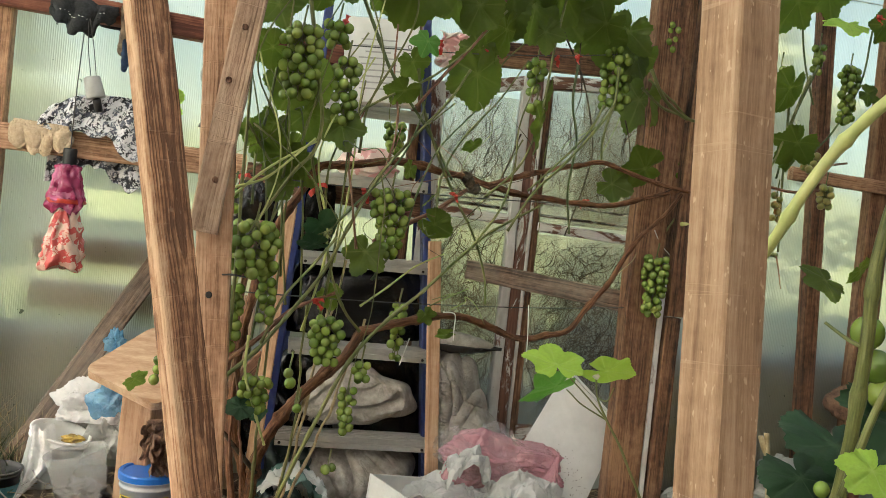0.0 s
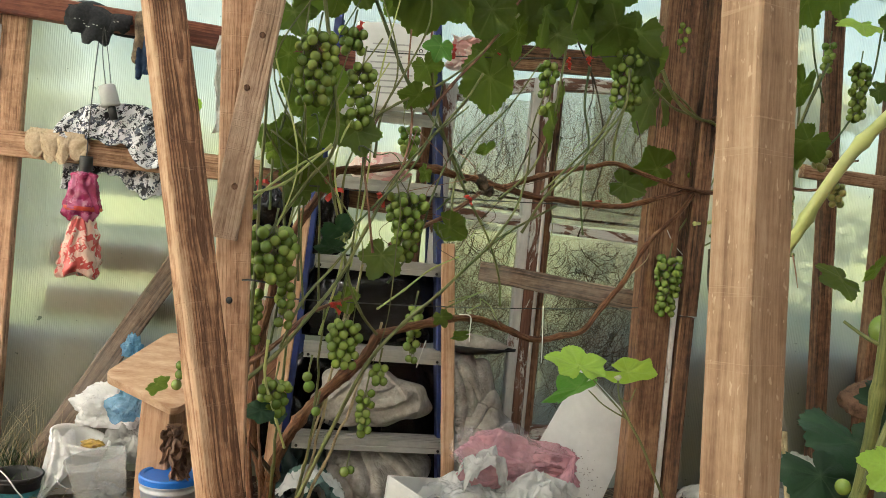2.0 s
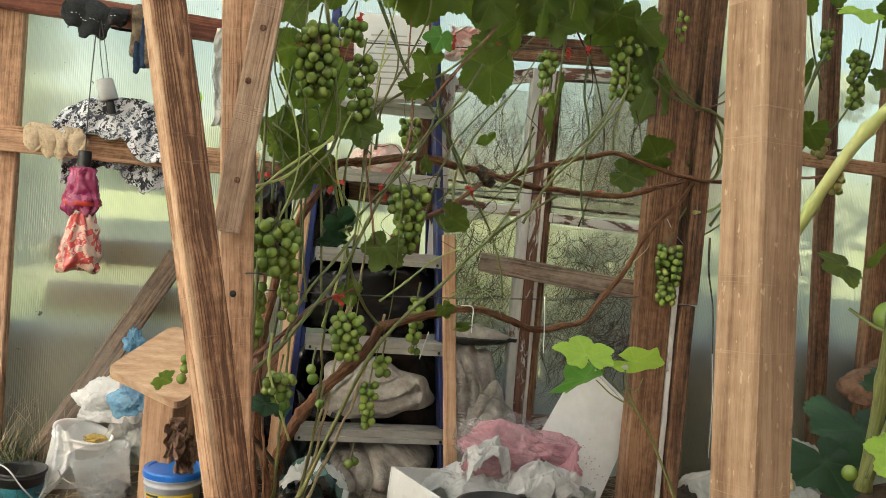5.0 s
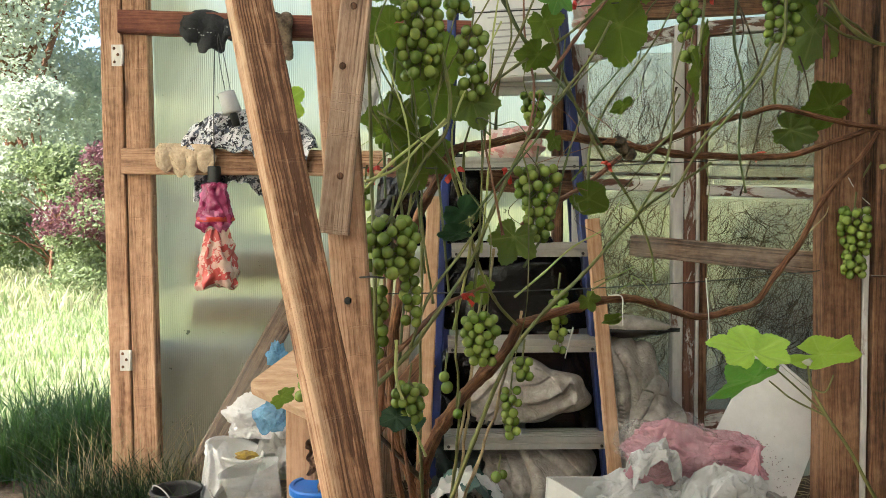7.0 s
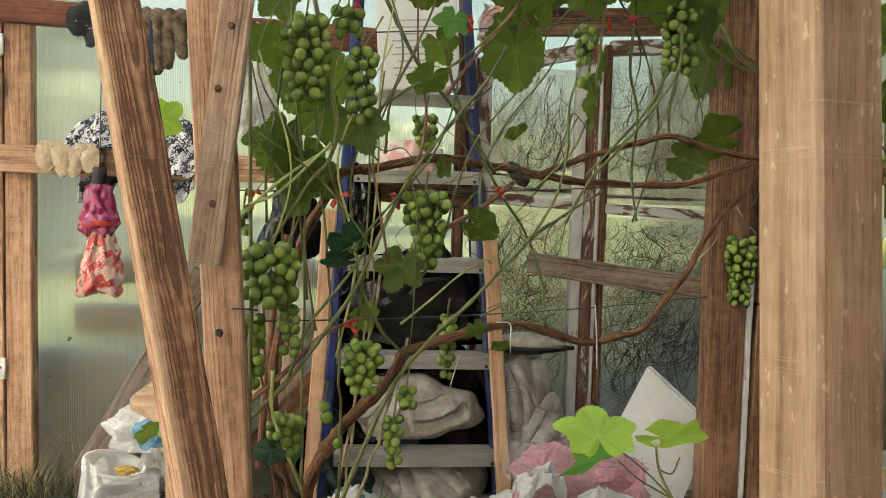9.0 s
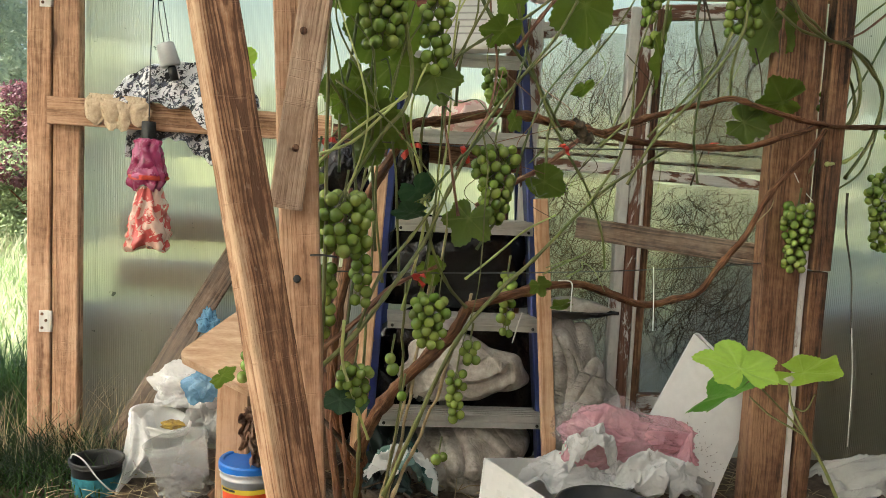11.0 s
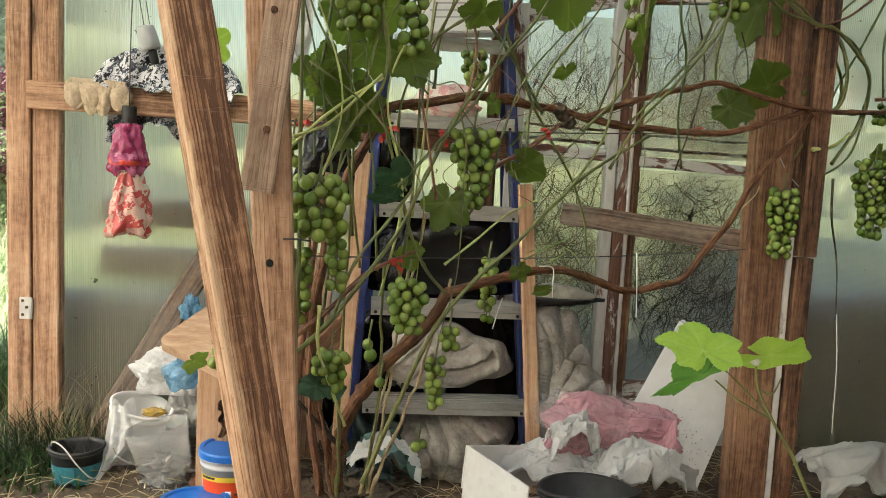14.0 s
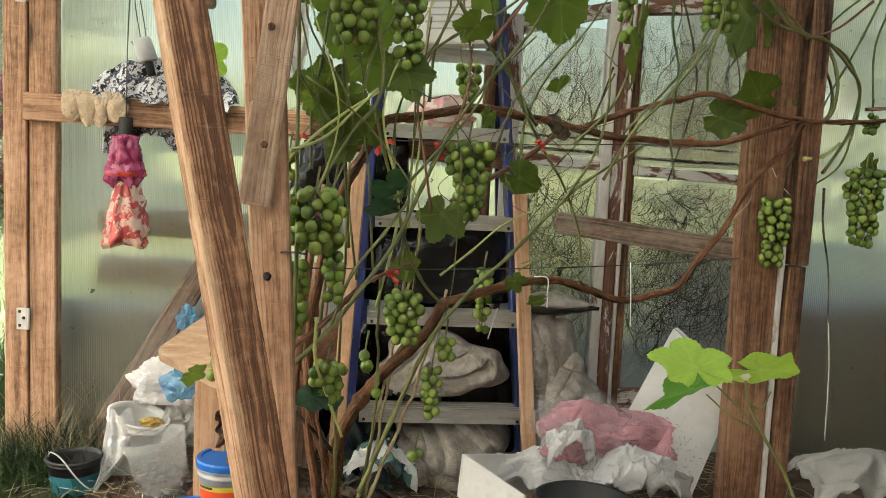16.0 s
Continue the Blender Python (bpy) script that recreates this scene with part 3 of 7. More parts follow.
def tube(name, pts, r0, r1, mat, parent=None, label="", sides=7, wob=0.0, knots=0, n=8, jitter=0.0):
    bm = bmesh.new()
    _seed[0] += 1
    c = catmull(pts, n)
    if jitter:
        c = [p + Vector((noise.noise(p * 14 + Vector((_seed[0], 0, 0))), noise.noise(p * 14 + Vector((0, _seed[0], 0))), noise.noise(p * 14 + Vector((0, 0, _seed[0]))))) * jitter for p in c]
    tube_into(bm, c, r0, r1, sides, wob, knots, _seed[0])
    ob = part(name, bm, mat, parent, label)
    return place(ob, Matrix()) if parent is not None else ob


def lathe_bm(profile, sides=32, pleat=None):
    """Turn (radius, z) pairs about z; pleat(angle, index) scales the radius."""
    bm = bmesh.new()
    rows = []
    for i, (r, z) in enumerate(profile):
        row = []
        for j in range(sides):
            a = 2 * math.pi * j / sides
            q = r * (pleat(a, i) if pleat else 1)
            row.append(bm.verts.new((q * math.cos(a), q * math.sin(a), z)))
        rows.append(row)
    for a, b in zip(rows, rows[1:]):
        for j in range(sides):
            bm.faces.new((a[j], a[(j + 1) % sides], b[(j + 1) % sides], b[j]))
    return bm


def crumple_bm(sx, sy, sz, amp=0.25, freq=3.0, sub=5, seed=0, flat=0.0, pull=(1, 1, 1)):
    """A crumpled lump with sharp ridges between facets, such as a stuffed or balled-up bag."""
    bm = bmesh.new()
    bmesh.ops.create_icosphere(bm, subdivisions=sub, radius=1)
    off = Vector((seed * 3.1, seed * 1.7, seed * 0.9))
    for v in bm.verts:
        p = v.co.copy()
        d = amp * 1.5 * noise.noise(p * freq * 0.55 + off)
        a, f = amp * 0.75, freq * 0.75
        for o in range(3):
            q = Vector((p.x * pull[0], p.y * pull[1], p.z * pull[2])) * f + off * (o + 1)
            q += Vector((noise.noise(q * 0.8), noise.noise(q * 0.8 + off), noise.noise(q * 0.8 - off))) * 0.55
            ds = noise.voronoi(q)[0]
            d += a * (0.35 - min(0.9, (ds[1] - ds[0]) * 1.1))
            a, f = a * 0.48, f * 2.2
        q = p * (1 + d)
        if flat and q.z < -flat:
            q.z = -flat + (q.z + flat) * 0.1
        v.co = Vector((q.x * sx, q.y * sy, q.z * sz))
    return bm


def drape_bm(nu, nv, fn):
    bm = bmesh.new()
    g = [[bm.verts.new(fn(i / nu, j / nv)) for j in range(nv + 1)] for i in range(nu + 1)]
    for i in range(nu):
        for j in range(nv):
            bm.faces.new((g[i][j], g[i + 1][j], g[i + 1][j + 1], g[i][j + 1]))
    return bm


def relief_bm(mid, half, depth, curves, nu=110, nv=84, seed=0, power=2.4, fine=0.0025):
    """Cloth bulging towards -y about mid, half wide and high; each curve (three points in x and z, width, height) is a fold with one steep side."""
    a, b = np.meshgrid(np.linspace(-1, 1, nu), np.linspace(-1, 1, nv), indexing="ij")
    dx, dz = a * np.sqrt(1 - b * b / 2), b * np.sqrt(1 - a * a / 2)
    rim = 1 + 0.10 * np.sin(np.arctan2(dz, dx) * 3 + seed) + 0.06 * np.sin(np.arctan2(dz, dx) * 7 + seed * 2)
    x, z = mid[0] + half[0] * dx * rim, mid[2] + half[1] * dz * rim
    r = np.clip(np.hypot(dx, dz), 0, 1)
    y = mid[1] - depth * (1 - r ** power) ** 0.6
    t = np.linspace(0, 1, 28)[:, None]
    for p0, p1, p2, w, h in curves:
        c = (1 - t) ** 2 * np.array(p0) + 2 * t * (1 - t) * np.array(p1) + t * t * np.array(p2)
        g = np.gradient(c, axis=0)
        g /= np.linalg.norm(g, axis=1, keepdims=True)
        ex, ez = x[..., None] - c[:, 0], z[..., None] - c[:, 1]
        k_ = np.argmin(ex ** 2 + ez ** 2, axis=-1)
        qx, qz = np.take_along_axis(ex, k_[..., None], -1)[..., 0], np.take_along_axis(ez, k_[..., None], -1)[..., 0]
        side = g[k_, 0] * qz - g[k_, 1] * qx
        d = np.hypot(qx, qz)
        f = k_ / 27.0
        ends = np.clip(np.minimum(f, 1 - f) * 5 + 0.15, 0, 1)
        y -= h * ends * np.exp(-(d / np.where(side > 0, w, w * 0.28)) ** 2)
    q = Vector((seed * 3.1, 0, seed))
    wob = np.array([noise.noise(Vector((px_ * 17, pz_ * 17, 1)) + q) + 0.5 * noise.noise(Vector((px_ * 45, pz_ * 45, 2)) + q) for px_, pz_ in zip(x.ravel(), z.ravel())]).reshape(x.shape)
    y += fine * 2 * wob
    bm = bmesh.new()
    vs = [[bm.verts.new((x[i, j], y[i, j], z[i, j])) for j in range(nv)] for i in range(nu)]
    for i in range(nu - 1):
        for j in range(nv - 1):
            bm.faces.new((vs[i][j], vs[i + 1][j], vs[i + 1][j + 1], vs[i][j + 1]))
    bmesh.ops.recalc_face_normals(bm, faces=bm.faces)
    return bm


def solid(ob, t):
    md = ob.modifiers.new("thickness", "SOLIDIFY")
    md.thickness = t
    return ob


# ---------------------------------------------------------------- setting
WALL = 2.50
# ground: one sheet out to the horizon
bm = bmesh.new()
N = 60
rows = []
for i in range(N + 1):
    row = []
    for j in range(N + 1):
        u, w = (i / N) * 2 - 1, (j / N) * 2 - 1
        x, y = math.copysign(abs(u) ** 3.2, u) * 900 - 1.0, math.copysign(abs(w) ** 3.2, w) * 900 + 3.0
        d = math.hypot(x, y - 1)
        z = -0.02 + 0.05 * noise.noise(Vector((x * 0.5, y * 0.5, 0))) * min(1, d / 6) + min(1.2, max(0, d - 5) * 0.012)
        row.append(bm.verts.new((x, y, z)))
    rows.append(row)
for a, b in zip(rows, rows[1:]):
    for j in range(N):
        bm.faces.new((a[j], b[j], b[j + 1], a[j + 1]))
ground = tagged(part("ground", bm, M["meadow"]), "rough meadow grass outside, sun and dappled shade in its colour", "ground", kind="structure")

# soil floor inside
bm = drape_bm(90, 90, lambda u, w: (-1.95 + u * 4.5, -2.45 + w * 4.98, 0.02 + 0.012 * noise.noise(Vector((u * 40, w * 44, 0))) + 0.02 * noise.noise(Vector((u * 9, w * 9, 3)))))
floor = tagged(part("floor", bm, M["soil"]), "bare dark greenhouse soil littered with straw", "floor", kind="structure")


def sheet_panel(name, p, sx, sy, sz, mat, label):
    ob = part(name, box_bm(sx, sy, sz, 0), M[mat], smooth=False)
    ob.location = p
    return tagged(ob, label, "wall", kind="structure")


sheet_panel("wall_north", (0.76, WALL + 0.035, 0.86), 3.08, 0.008, 1.72, "poly", "ribbed cloudy polycarbonate gable wall with grubby spots")
# east and south walls are unseen, added as dark boards to hold back fill light
sheet_panel("wall_east", (2.32, 0.0, 0.86), 0.02, 5.06, 1.72, "wood_dark", "unseen dark board side wall added to cut fill light")
sheet_panel("wall_west", (-1.95, 0.0, 0.86), 0.008, 5.06, 1.72, "poly_h", "ribbed translucent polycarbonate side wall")
sheet_panel("wall_south", (0.18, -2.5, 0.86), 4.26, 0.02, 1.72, "wood_dark", "unseen dark board end wall added to cut fill light")
sheet_panel("wall_north.001", (-1.77, WALL + 0.035, 0.86), 0.36, 0.008, 1.72, "poly", "ribbed polycarbonate strip beside the doorway")
for sgn, nm in ((-1, "ceiling"), (1, "ceiling.001")):
    bm = drape_bm(2, 2, lambda u, w: (0.185 + sgn * (u * 2.2), -2.55 + w * 5.2, 2.75 - u * 1.06))
    ob = tagged(part(nm, bm, M["poly_roof"]), "translucent ribbed polycarbonate roof sheet", "ceiling", kind="structure")
    solid(ob, 0.008)
bm = bmesh.new()
for y in (WALL + 0.035, -2.5):
    a = [bm.verts.new(p) for p in ((-1.95, y, 1.72), (2.32, y, 1.72), (0.185, y, 2.74))]
    bm.faces.new(a)
ob = tagged(part("wall_gable", bm, M["poly"]), "translucent polycarbonate gable triangles", "wall", kind="structure")
solid(ob, 0.008)

# gable frame
frame_l = thing("door_frame", "sawn pine door frame posts with old white hinges", "door frame", (-0.83, WALL, 0), kind="structure")
board("post", (-0.800, 2.475, -0.02), (-0.800, 2.475, 1.72), 0.066, 0.045, M["wood"], frame_l)
board("post", (-0.866, 2.470, -0.02), (-0.866, 2.470, 1.72), 0.058, 0.045, M["wood"], frame_l)
board("edge_strip", (-0.905, 2.50, 0.0), (-0.905, 2.50, 1.72), 0.016, 0.012, M["white"], frame_l, "white plastic edge strip")
board("gap_strip", (-0.8345, 2.487, 0.0), (-0.8345, 2.487, 1.72), 0.008, 0.02, M["oldwhite"], frame_l)
for hz in (1.226, 0.386):
    hg = part("hinge", box_bm(0.026, 0.003, 0.058, 0.0008), M["oldwhite"], frame_l, "white painted steel hinge", smooth=False)
    place(hg, pose(-0.850, 2.4455, hz))
    bm = bmesh.new()
    bmesh.ops.create_cone(bm, cap_ends=True, segments=10, radius1=0.0042, radius2=0.0042, depth=0.056)
    place(part("pin", bm, M["oldwhite"], hg), pose(-0.8325, 2.443, hz))
    for dx, dz in ((-0.005, 0.019), (0.005, 0.002), (-0.005, -0.018)):
        bm = bmesh.new()
        bmesh.ops.create_uvsphere(bm, u_segments=8, v_segments=5, radius=0.0042)
        place(part("screw", bm, M["wood_dark"], hg), pose(-0.850 + dx, 2.444, hz + dz))
board("post", (-1.62, 2.475, 0), (-1.62, 2.475, 1.72), 0.06, 0.045, M["wood"], frame_l)

rails = thing("gable_rail", "sawn timber rails nailed across the gable frame", "rail", (0, WALL, 0.9), kind="structure")
board("rail", (-0.836, 2.445, 0.937), (-0.118, 2.460, 0.927), 0.070, 0.045, M["wood"], rails)
board("rail", (-0.114, 2.452, 0.905), (0.42, 2.470, 0.868), 0.072, 0.045, M["wood_dark"], rails, "dark brown rail behind the vine")
board("rail", (-0.836, 2.446, 1.315), (0.20, 2.452, 1.275), 0.062, 0.045, M["wood_red"], rails, "dark red-brown stained rail")
brace = tagged(board("diagonal_brace", (-0.668, 2.440, 0.041), (-0.321, 2.460, 0.648), 0.062, 0.028, M["wood_grey"]), "weathered grey diagonal brace board", "brace", kind="structure")

# posts of the trellis and the roof
near_post = tagged(board("roof_post", (0.379, 0.558, 0.0), (0.3485, 0.7255, 1.95), 0.047, 0.047, M["wood_new"], side=(-0.958, -0.287, 0), wob=0.001), "fresh sawn square pine post with saw marks", "post", kind="structure")
left_post = thing("trellis_post", "sawn pine trellis post with a short board nailed on", "post", (-0.065, 1.46, 0), kind="structure")
board("post", (-0.066, 1.47, 0.0), (-0.165, 1.47, 1.75), 0.058, 0.045, M["wood"], left_post)
tip = board("nailed_board", (-0.126, 1.425, 0.770), (-0.030, 1.425, 1.62), 0.047, 0.022, M["wood_pale"], left_post, "rough short board nailed to the post")
for px_, pz_ in ((-0.089, 1.112), (-0.107, 1.023), (-0.113, 0.858)):
    bm = bmesh.new()
    bmesh.ops.create_uvsphere(bm, u_segments=10, v_segments=6, radius=0.0055)
    bmesh.ops.scale(bm, vec=(1, 0.4, 1), verts=bm.verts)
    place(part("screw_head", bm, M["wood_dark"], left_post), pose(px_, 1.4125, pz_))
tube("nail", [(-0.09, 1.45, 0.70), (-0.07, 1.43, 0.703), (-0.05, 1.44, 0.70)], 0.0016, 0.0016, M["wire"], left_post)
bm = bmesh.new()
bmesh.ops.create_uvsphere(bm, u_segments=10, v_segments=6, radius=0.006)
place(part("screw_hole", bm, M["rubber"], left_post), pose(-0.108, 1.447, 0.664) @ Matrix.Diagonal((1, 0.3, 1, 1)))
lean = tagged(board("leaning_board", (-0.007, 1.225, 0.02), (-0.325, 1.455, 1.50), 0.064, 0.036, M["wood_board"], side=(0.55, -0.84, 0), wob=0.003), "rough sawn board leaning across the trellis post", "board", kind="structure")
right_post = thing("trellis_post", "dark weathered timber post with white batten beside it", "post", (0.97, 2.06, 0), kind="structure")
board("post", (0.955, 2.075, 0.0), (0.945, 2.075, 1.85), 0.088, 0.06, M["wood_dark"], right_post, wob=0.003)
board("batten", (1.010, 2.058, 0.0), (1.006, 2.058, 0.80), 0.015, 0.02, M["oldwhite"], right_post, "white painted batten")
board("batten", (1.044, 2.066, 0.0), (1.044, 2.066, 0.64), 0.042, 0.04, M["wood_dark"], right_post, "brown batten in two lengths")
board("batten", (1.046, 2.061, 0.645), (1.050, 2.061, 1.80), 0.046, 0.04, M["wood_dark"], right_post, "brown batten in two lengths")

gable_r = thing("gable_frame", "rough brown studs and rail of the gable frame", "frame", (1.8, 2.46, 0), kind="structure")
board("stud", (1.772, 2.465, 0.0), (1.66, 2.465, 1.72), 0.05, 0.045, M["wood_dark"], gable_r)
board("stud", (1.945, 2.465, 0.0), (1.925, 2.465, 1.72), 0.085, 0.045, M["wood_dark"], gable_r)
board("rail", (1.585, 2.435, 1.107), (2.28, 2.435, 1.085), 0.042, 0.03, M["wood"], gable_r)
board("stud", (1.19, 2.465, 0.0), (1.19, 2.465, 1.72), 0.06, 0.045, M["wood_dark"], gable_r)
board("rail", (0.44, 2.50, 1.352), (1.30, 2.50, 1.392), 0.075, 0.03, M["wood_dark"], gable_r)

# boards leaning on the outside of the gable, seen through it
for z0 in (0.644, 0.508):
    ob = tagged(board("outside_board", (-0.69, 2.562, z0), (0.35, 2.562, z0 - 0.01), 0.078, 0.02, M["wood_grey"]), "grey board fixed behind the cloudy gable sheet", "board", kind="structure")

# added planks that darken the sheet's lower part as shade would
for z0, wd in ((0.335, 0.17), (0.13, 0.22)):
    tagged(board("outside_board", (-0.82, 2.585, z0), (0.35, 2.585, z0 - 0.01), wd, 0.02, M["shade_plank"]), "dark plank added behind the gable sheet to darken it", "board", kind="structure")

# added board doing the same for the lower right of the sheet
tagged(board("outside_board", (1.16, 2.59, 0.235), (2.30, 2.59, 0.275), 0.50, 0.02, M["shade_plank"]), "dark wide board added behind the gable sheet to darken it", "board", kind="structure")

tagged(board("leaning_plank", (-0.344, 2.152, 0.02), (-0.004, 2.300, 0.411), 0.055, 0.022, M["wood_dark"]), "dark brown plank leaning behind the vine", "plank", kind="structure")
tagged(board("short_board", (-0.106, 2.385, 0.02), (-0.079, 2.40, 0.565), 0.062, 0.02, M["wood_pale"]), "pale short board standing behind the vine", "board", kind="structure")

# old double sash window
win = thing("window_1", "old two-sash window with peeling white paint", "window", (0.75, 2.49, 0.15), kind="structure")
def stile(nm, x, z0, z1, w, mat, y=2.485, d=0.036):
    return board(nm, (x, y, z0), (x, y, z1), w, d, M[mat], win, wob=0.002)
def rail_(nm, x0, x1, z0, z1, w, mat, y=2.485, d=0.034):
    return board(nm, (x0, y, z0), (x1, y, z1), w, d, M[mat], win, wob=0.002)
stile("stile", 0.693, 0.16, 1.30, 0.029, "oldwhite", 2.482)
stile("stile", 0.7255, 0.16, 1.30, 0.034, "peel_more", 2.487)
stile("edge_bead", 0.7480, 0.16, 1.30, 0.010, "oldwhite", 2.480, 0.03)
# dark timber strip put in for the shadowed gap beside the right pane
stile("stile", 0.7660, 0.16, 1.30, 0.024, "wood_dark", 2.492)
stile("stile", 0.420, 0.16, 1.25, 0.045, "peel")
stile("stile", 1.150, 0.16, 1.34, 0.050, "peel")
rail_("top_rail", 0.44, 0.690, 1.222, 1.282, 0.040, "peel")
rail_("top_rail", 0.774, 1.125, 1.292, 1.318, 0.040, "peel")
rail_("glazing_bar", 0.443, 0.690, 0.868, 0.858, 0.032, "peel", 2.487, 0.026)
rail_("glazing_bar", 0.773, 1.125, 0.848, 0.832, 0.030, "peel", 2.487, 0.026)
rail_("bottom_rail", 0.443, 0.690, 0.19, 0.19, 0.07, "peel")
rail_("bottom_rail", 0.773, 1.125, 0.19, 0.19, 0.07, "peel")
for x0, x1, z0, z1 in ((0.445, 0.690, 0.226, 0.846), (0.445, 0.690, 0.882, 1.23), (0.775, 1.124, 0.226, 0.824), (0.775, 1.124, 0.862, 1.285)):
    g = part("pane", box_bm(x1 - x0, 0.003, z1 - z0, 0), M["glass_cloudy" if z0 > 0.8 else "glass"], win, "grimy glass pane", smooth=False)
    place(g, pose((x0 + x1) / 2, 2.493, (z0 + z1) / 2))
    g.visible_shadow = False


sh = part("backing_sheet", box_bm(0.22, 0.004, 0.426, 0), M["poly_h"], win, "cloudy sheet with level ribs", smooth=False)
place(sh, pose(1.011, 2.5275, 1.075))
for x0, x1, z0, w_ in ((0.446, 0.688, 0.899, 0.010), (0.446, 0.688, 0.936, 0.007), (0.777, 1.122, 0.884, 0.009), (0.777, 1.122, 0.921, 0.006)):
    rail_("lath", x0, x1, z0, z0 - 0.008, w_, "peel", 2.5135, 0.006)


def dry_web(name, x0, x1, z0, z1, n, seed, label, mat="dry"):
    """Dead climbing stems pressed behind a pane."""
    bm = bmesh.new()
    rng = random.Random(seed)
    for i in range(n):
        x, z = rng.uniform(x0, x1), rng.uniform(z0 + (z1 - z0) * 0.25, z1)
        a = rng.gauss(-math.pi / 2, 0.55) if rng.random() < 0.8 else rng.uniform(0, 2 * math.pi)
        pts, y = [], rng.uniform(2.502, 2.522)
        bend = rng.gauss(0, 0.10)
        for s in range(rng.randint(14, 60)):
            pts.append(Vector((x, y + rng.uniform(-0.001, 0.001), z)))
            bend = bend * 0.96 + rng.gauss(0, 0.05)
            a += bend + rng.gauss(0, 0.06)
            a += (-math.pi / 2 - a) * 0.03
            x, z = x + math.cos(a) * 0.009, z + math.sin(a) * 0.009
            if not (x0 < x < x1 and z0 < z < z1):
                break
        if len(pts) > 4:
            r = rng.uniform(0.0004, 0.0010) * (2.0 if rng.random() < 0.16 else 1)
            tube_into(bm, pts, r, r * 0.5, 4)
    return tagged(part(name, bm, M[mat]), label, "dead stems", kind="stuff")


dry_web("dead_stems", 0.45, 0.69, 0.24, 0.84, 330, 3, "tangle of dead climbing stems behind the glass")
dry_web("dead_stems", 0.45, 0.69, 0.89, 1.22, 150, 4, "tangle of pale dead climbing stems behind the glass", "dry_pale")
dry_web("dead_stems", 0.78, 1.12, 0.24, 0.82, 460, 5, "tangle of dead climbing stems behind the glass")
dry_web("dead_stems", 0.78, 1.12, 0.87, 1.28, 210, 6, "tangle of pale dead climbing stems behind the glass", "dry_pale")
plank = tagged(board("cross_plank", (0.532, 2.330, 0.703), (0.964, 2.120, 0.663), 0.056, 0.022, M["wood_grey"], wob=0.002), "weathered grey plank nailed across the old window", "plank", kind="structure")

# ---------------------------------------------------------------- step ladder and laths
lad = thing("step_ladder", "blue step ladder with dull aluminium treads against the gable", "ladder", (0.24, 2.32, 0.02))
def lad_y(z):
    return 2.27 + 0.13 * (z - 0.2)
for xa, xb in ((0.005, 0.075), (0.470, 0.355)):
    board("rail", (xa, lad_y(0) + 0.035, 0.02), (xb, lad_y(1.5) + 0.035, 1.48), 0.024, 0.055, M["blue"], lad, "dark blue painted rail", wob=0.0004, bevel=0.004)
for i, z in enumerate((0.207, 0.450, 0.694, 0.920, 1.118)):
    xl, xr = 0.028 + 0.048 * z, 0.452 - 0.079 * (z - 0.2)
    bm = bmesh.new()
    prof = [(-0.032, 0.014), (-0.032, 0.004), (-0.028, 0.003), (-0.028, -0.003), (-0.032, -0.004), (-0.032, -0.018), (-0.029, -0.018), (-0.026, 0.008), (0.05, 0.008), (0.05, -0.010), (0.053, -0.010), (0.053, 0.014)]
    for k in range(5):
        y = 0.045 - k * 0.016
        prof += [(y, 0.014), (y, 0.0165), (y - 0.006, 0.0165), (y - 0.006, 0.014)]
    ends = []
    for x in (xl, xr):
        ends.append([bm.verts.new((x, lad_y(z) + yy, z + zz)) for yy, zz in prof])
    n_ = len(prof)
    for j in range(n_):
        bm.faces.new((ends[0][j], ends[0][(j + 1) % n_], ends[1][(j + 1) % n_], ends[1][j]))
    bm.faces.new(ends[0])
    bm.faces.new(ends[1][::-1])
    bmesh.ops.recalc_face_normals(bm, faces=bm.faces)
    tread = place(part("tread", bm, M["alu"], lad, "ribbed dull aluminium tread", smooth=False), Matrix())
    for x in (xl + 0.012, xr - 0.012):
        bm = bmesh.new()
        bmesh.ops.create_cone(bm, cap_ends=True, segments=10, radius1=0.004, radius2=0.004, depth=0.003)
        place(part("rivet", bm, M["rubber"], tread), pose(x, lad_y(z) - 0.0335, z - 0.010, 90))
for xa, xb in ((0.03, 0.08), (0.445, 0.36)):
    board("back_leg", (xa, 2.47, 0.02), (xb, lad_y(1.45) + 0.06, 1.40), 0.018, 0.018, M["blue"], lad, "dark blue back leg", wob=0.0004)
lath_g = "laths standing beside the ladder"
for p0, p1 in (((-0.011, 2.180, 0.220), (0.018, 2.235, 0.833)), ((0.461, 2.180, 0.126), (0.413, 2.235, 0.775))):
    p0 = (p0[0] + (p0[0] - p1[0]) * p0[2] / (p1[2] - p0[2]), 2.17, 0.02)
    tagged(board("wooden_lath", p0, p1, 0.035, 0.02, M["lath"], wob=0.0008), "clean planed wooden lath leaning against the ladder", "lath", lath_g)
# back wooden upright behind the ladder
tagged(board("upright_board", (0.355, 2.47, 0.0), (0.36, 2.475, 1.72), 0.03, 0.03, M["wood_dark"]), "dark upright stud behind the ladder", "stud", kind="structure")

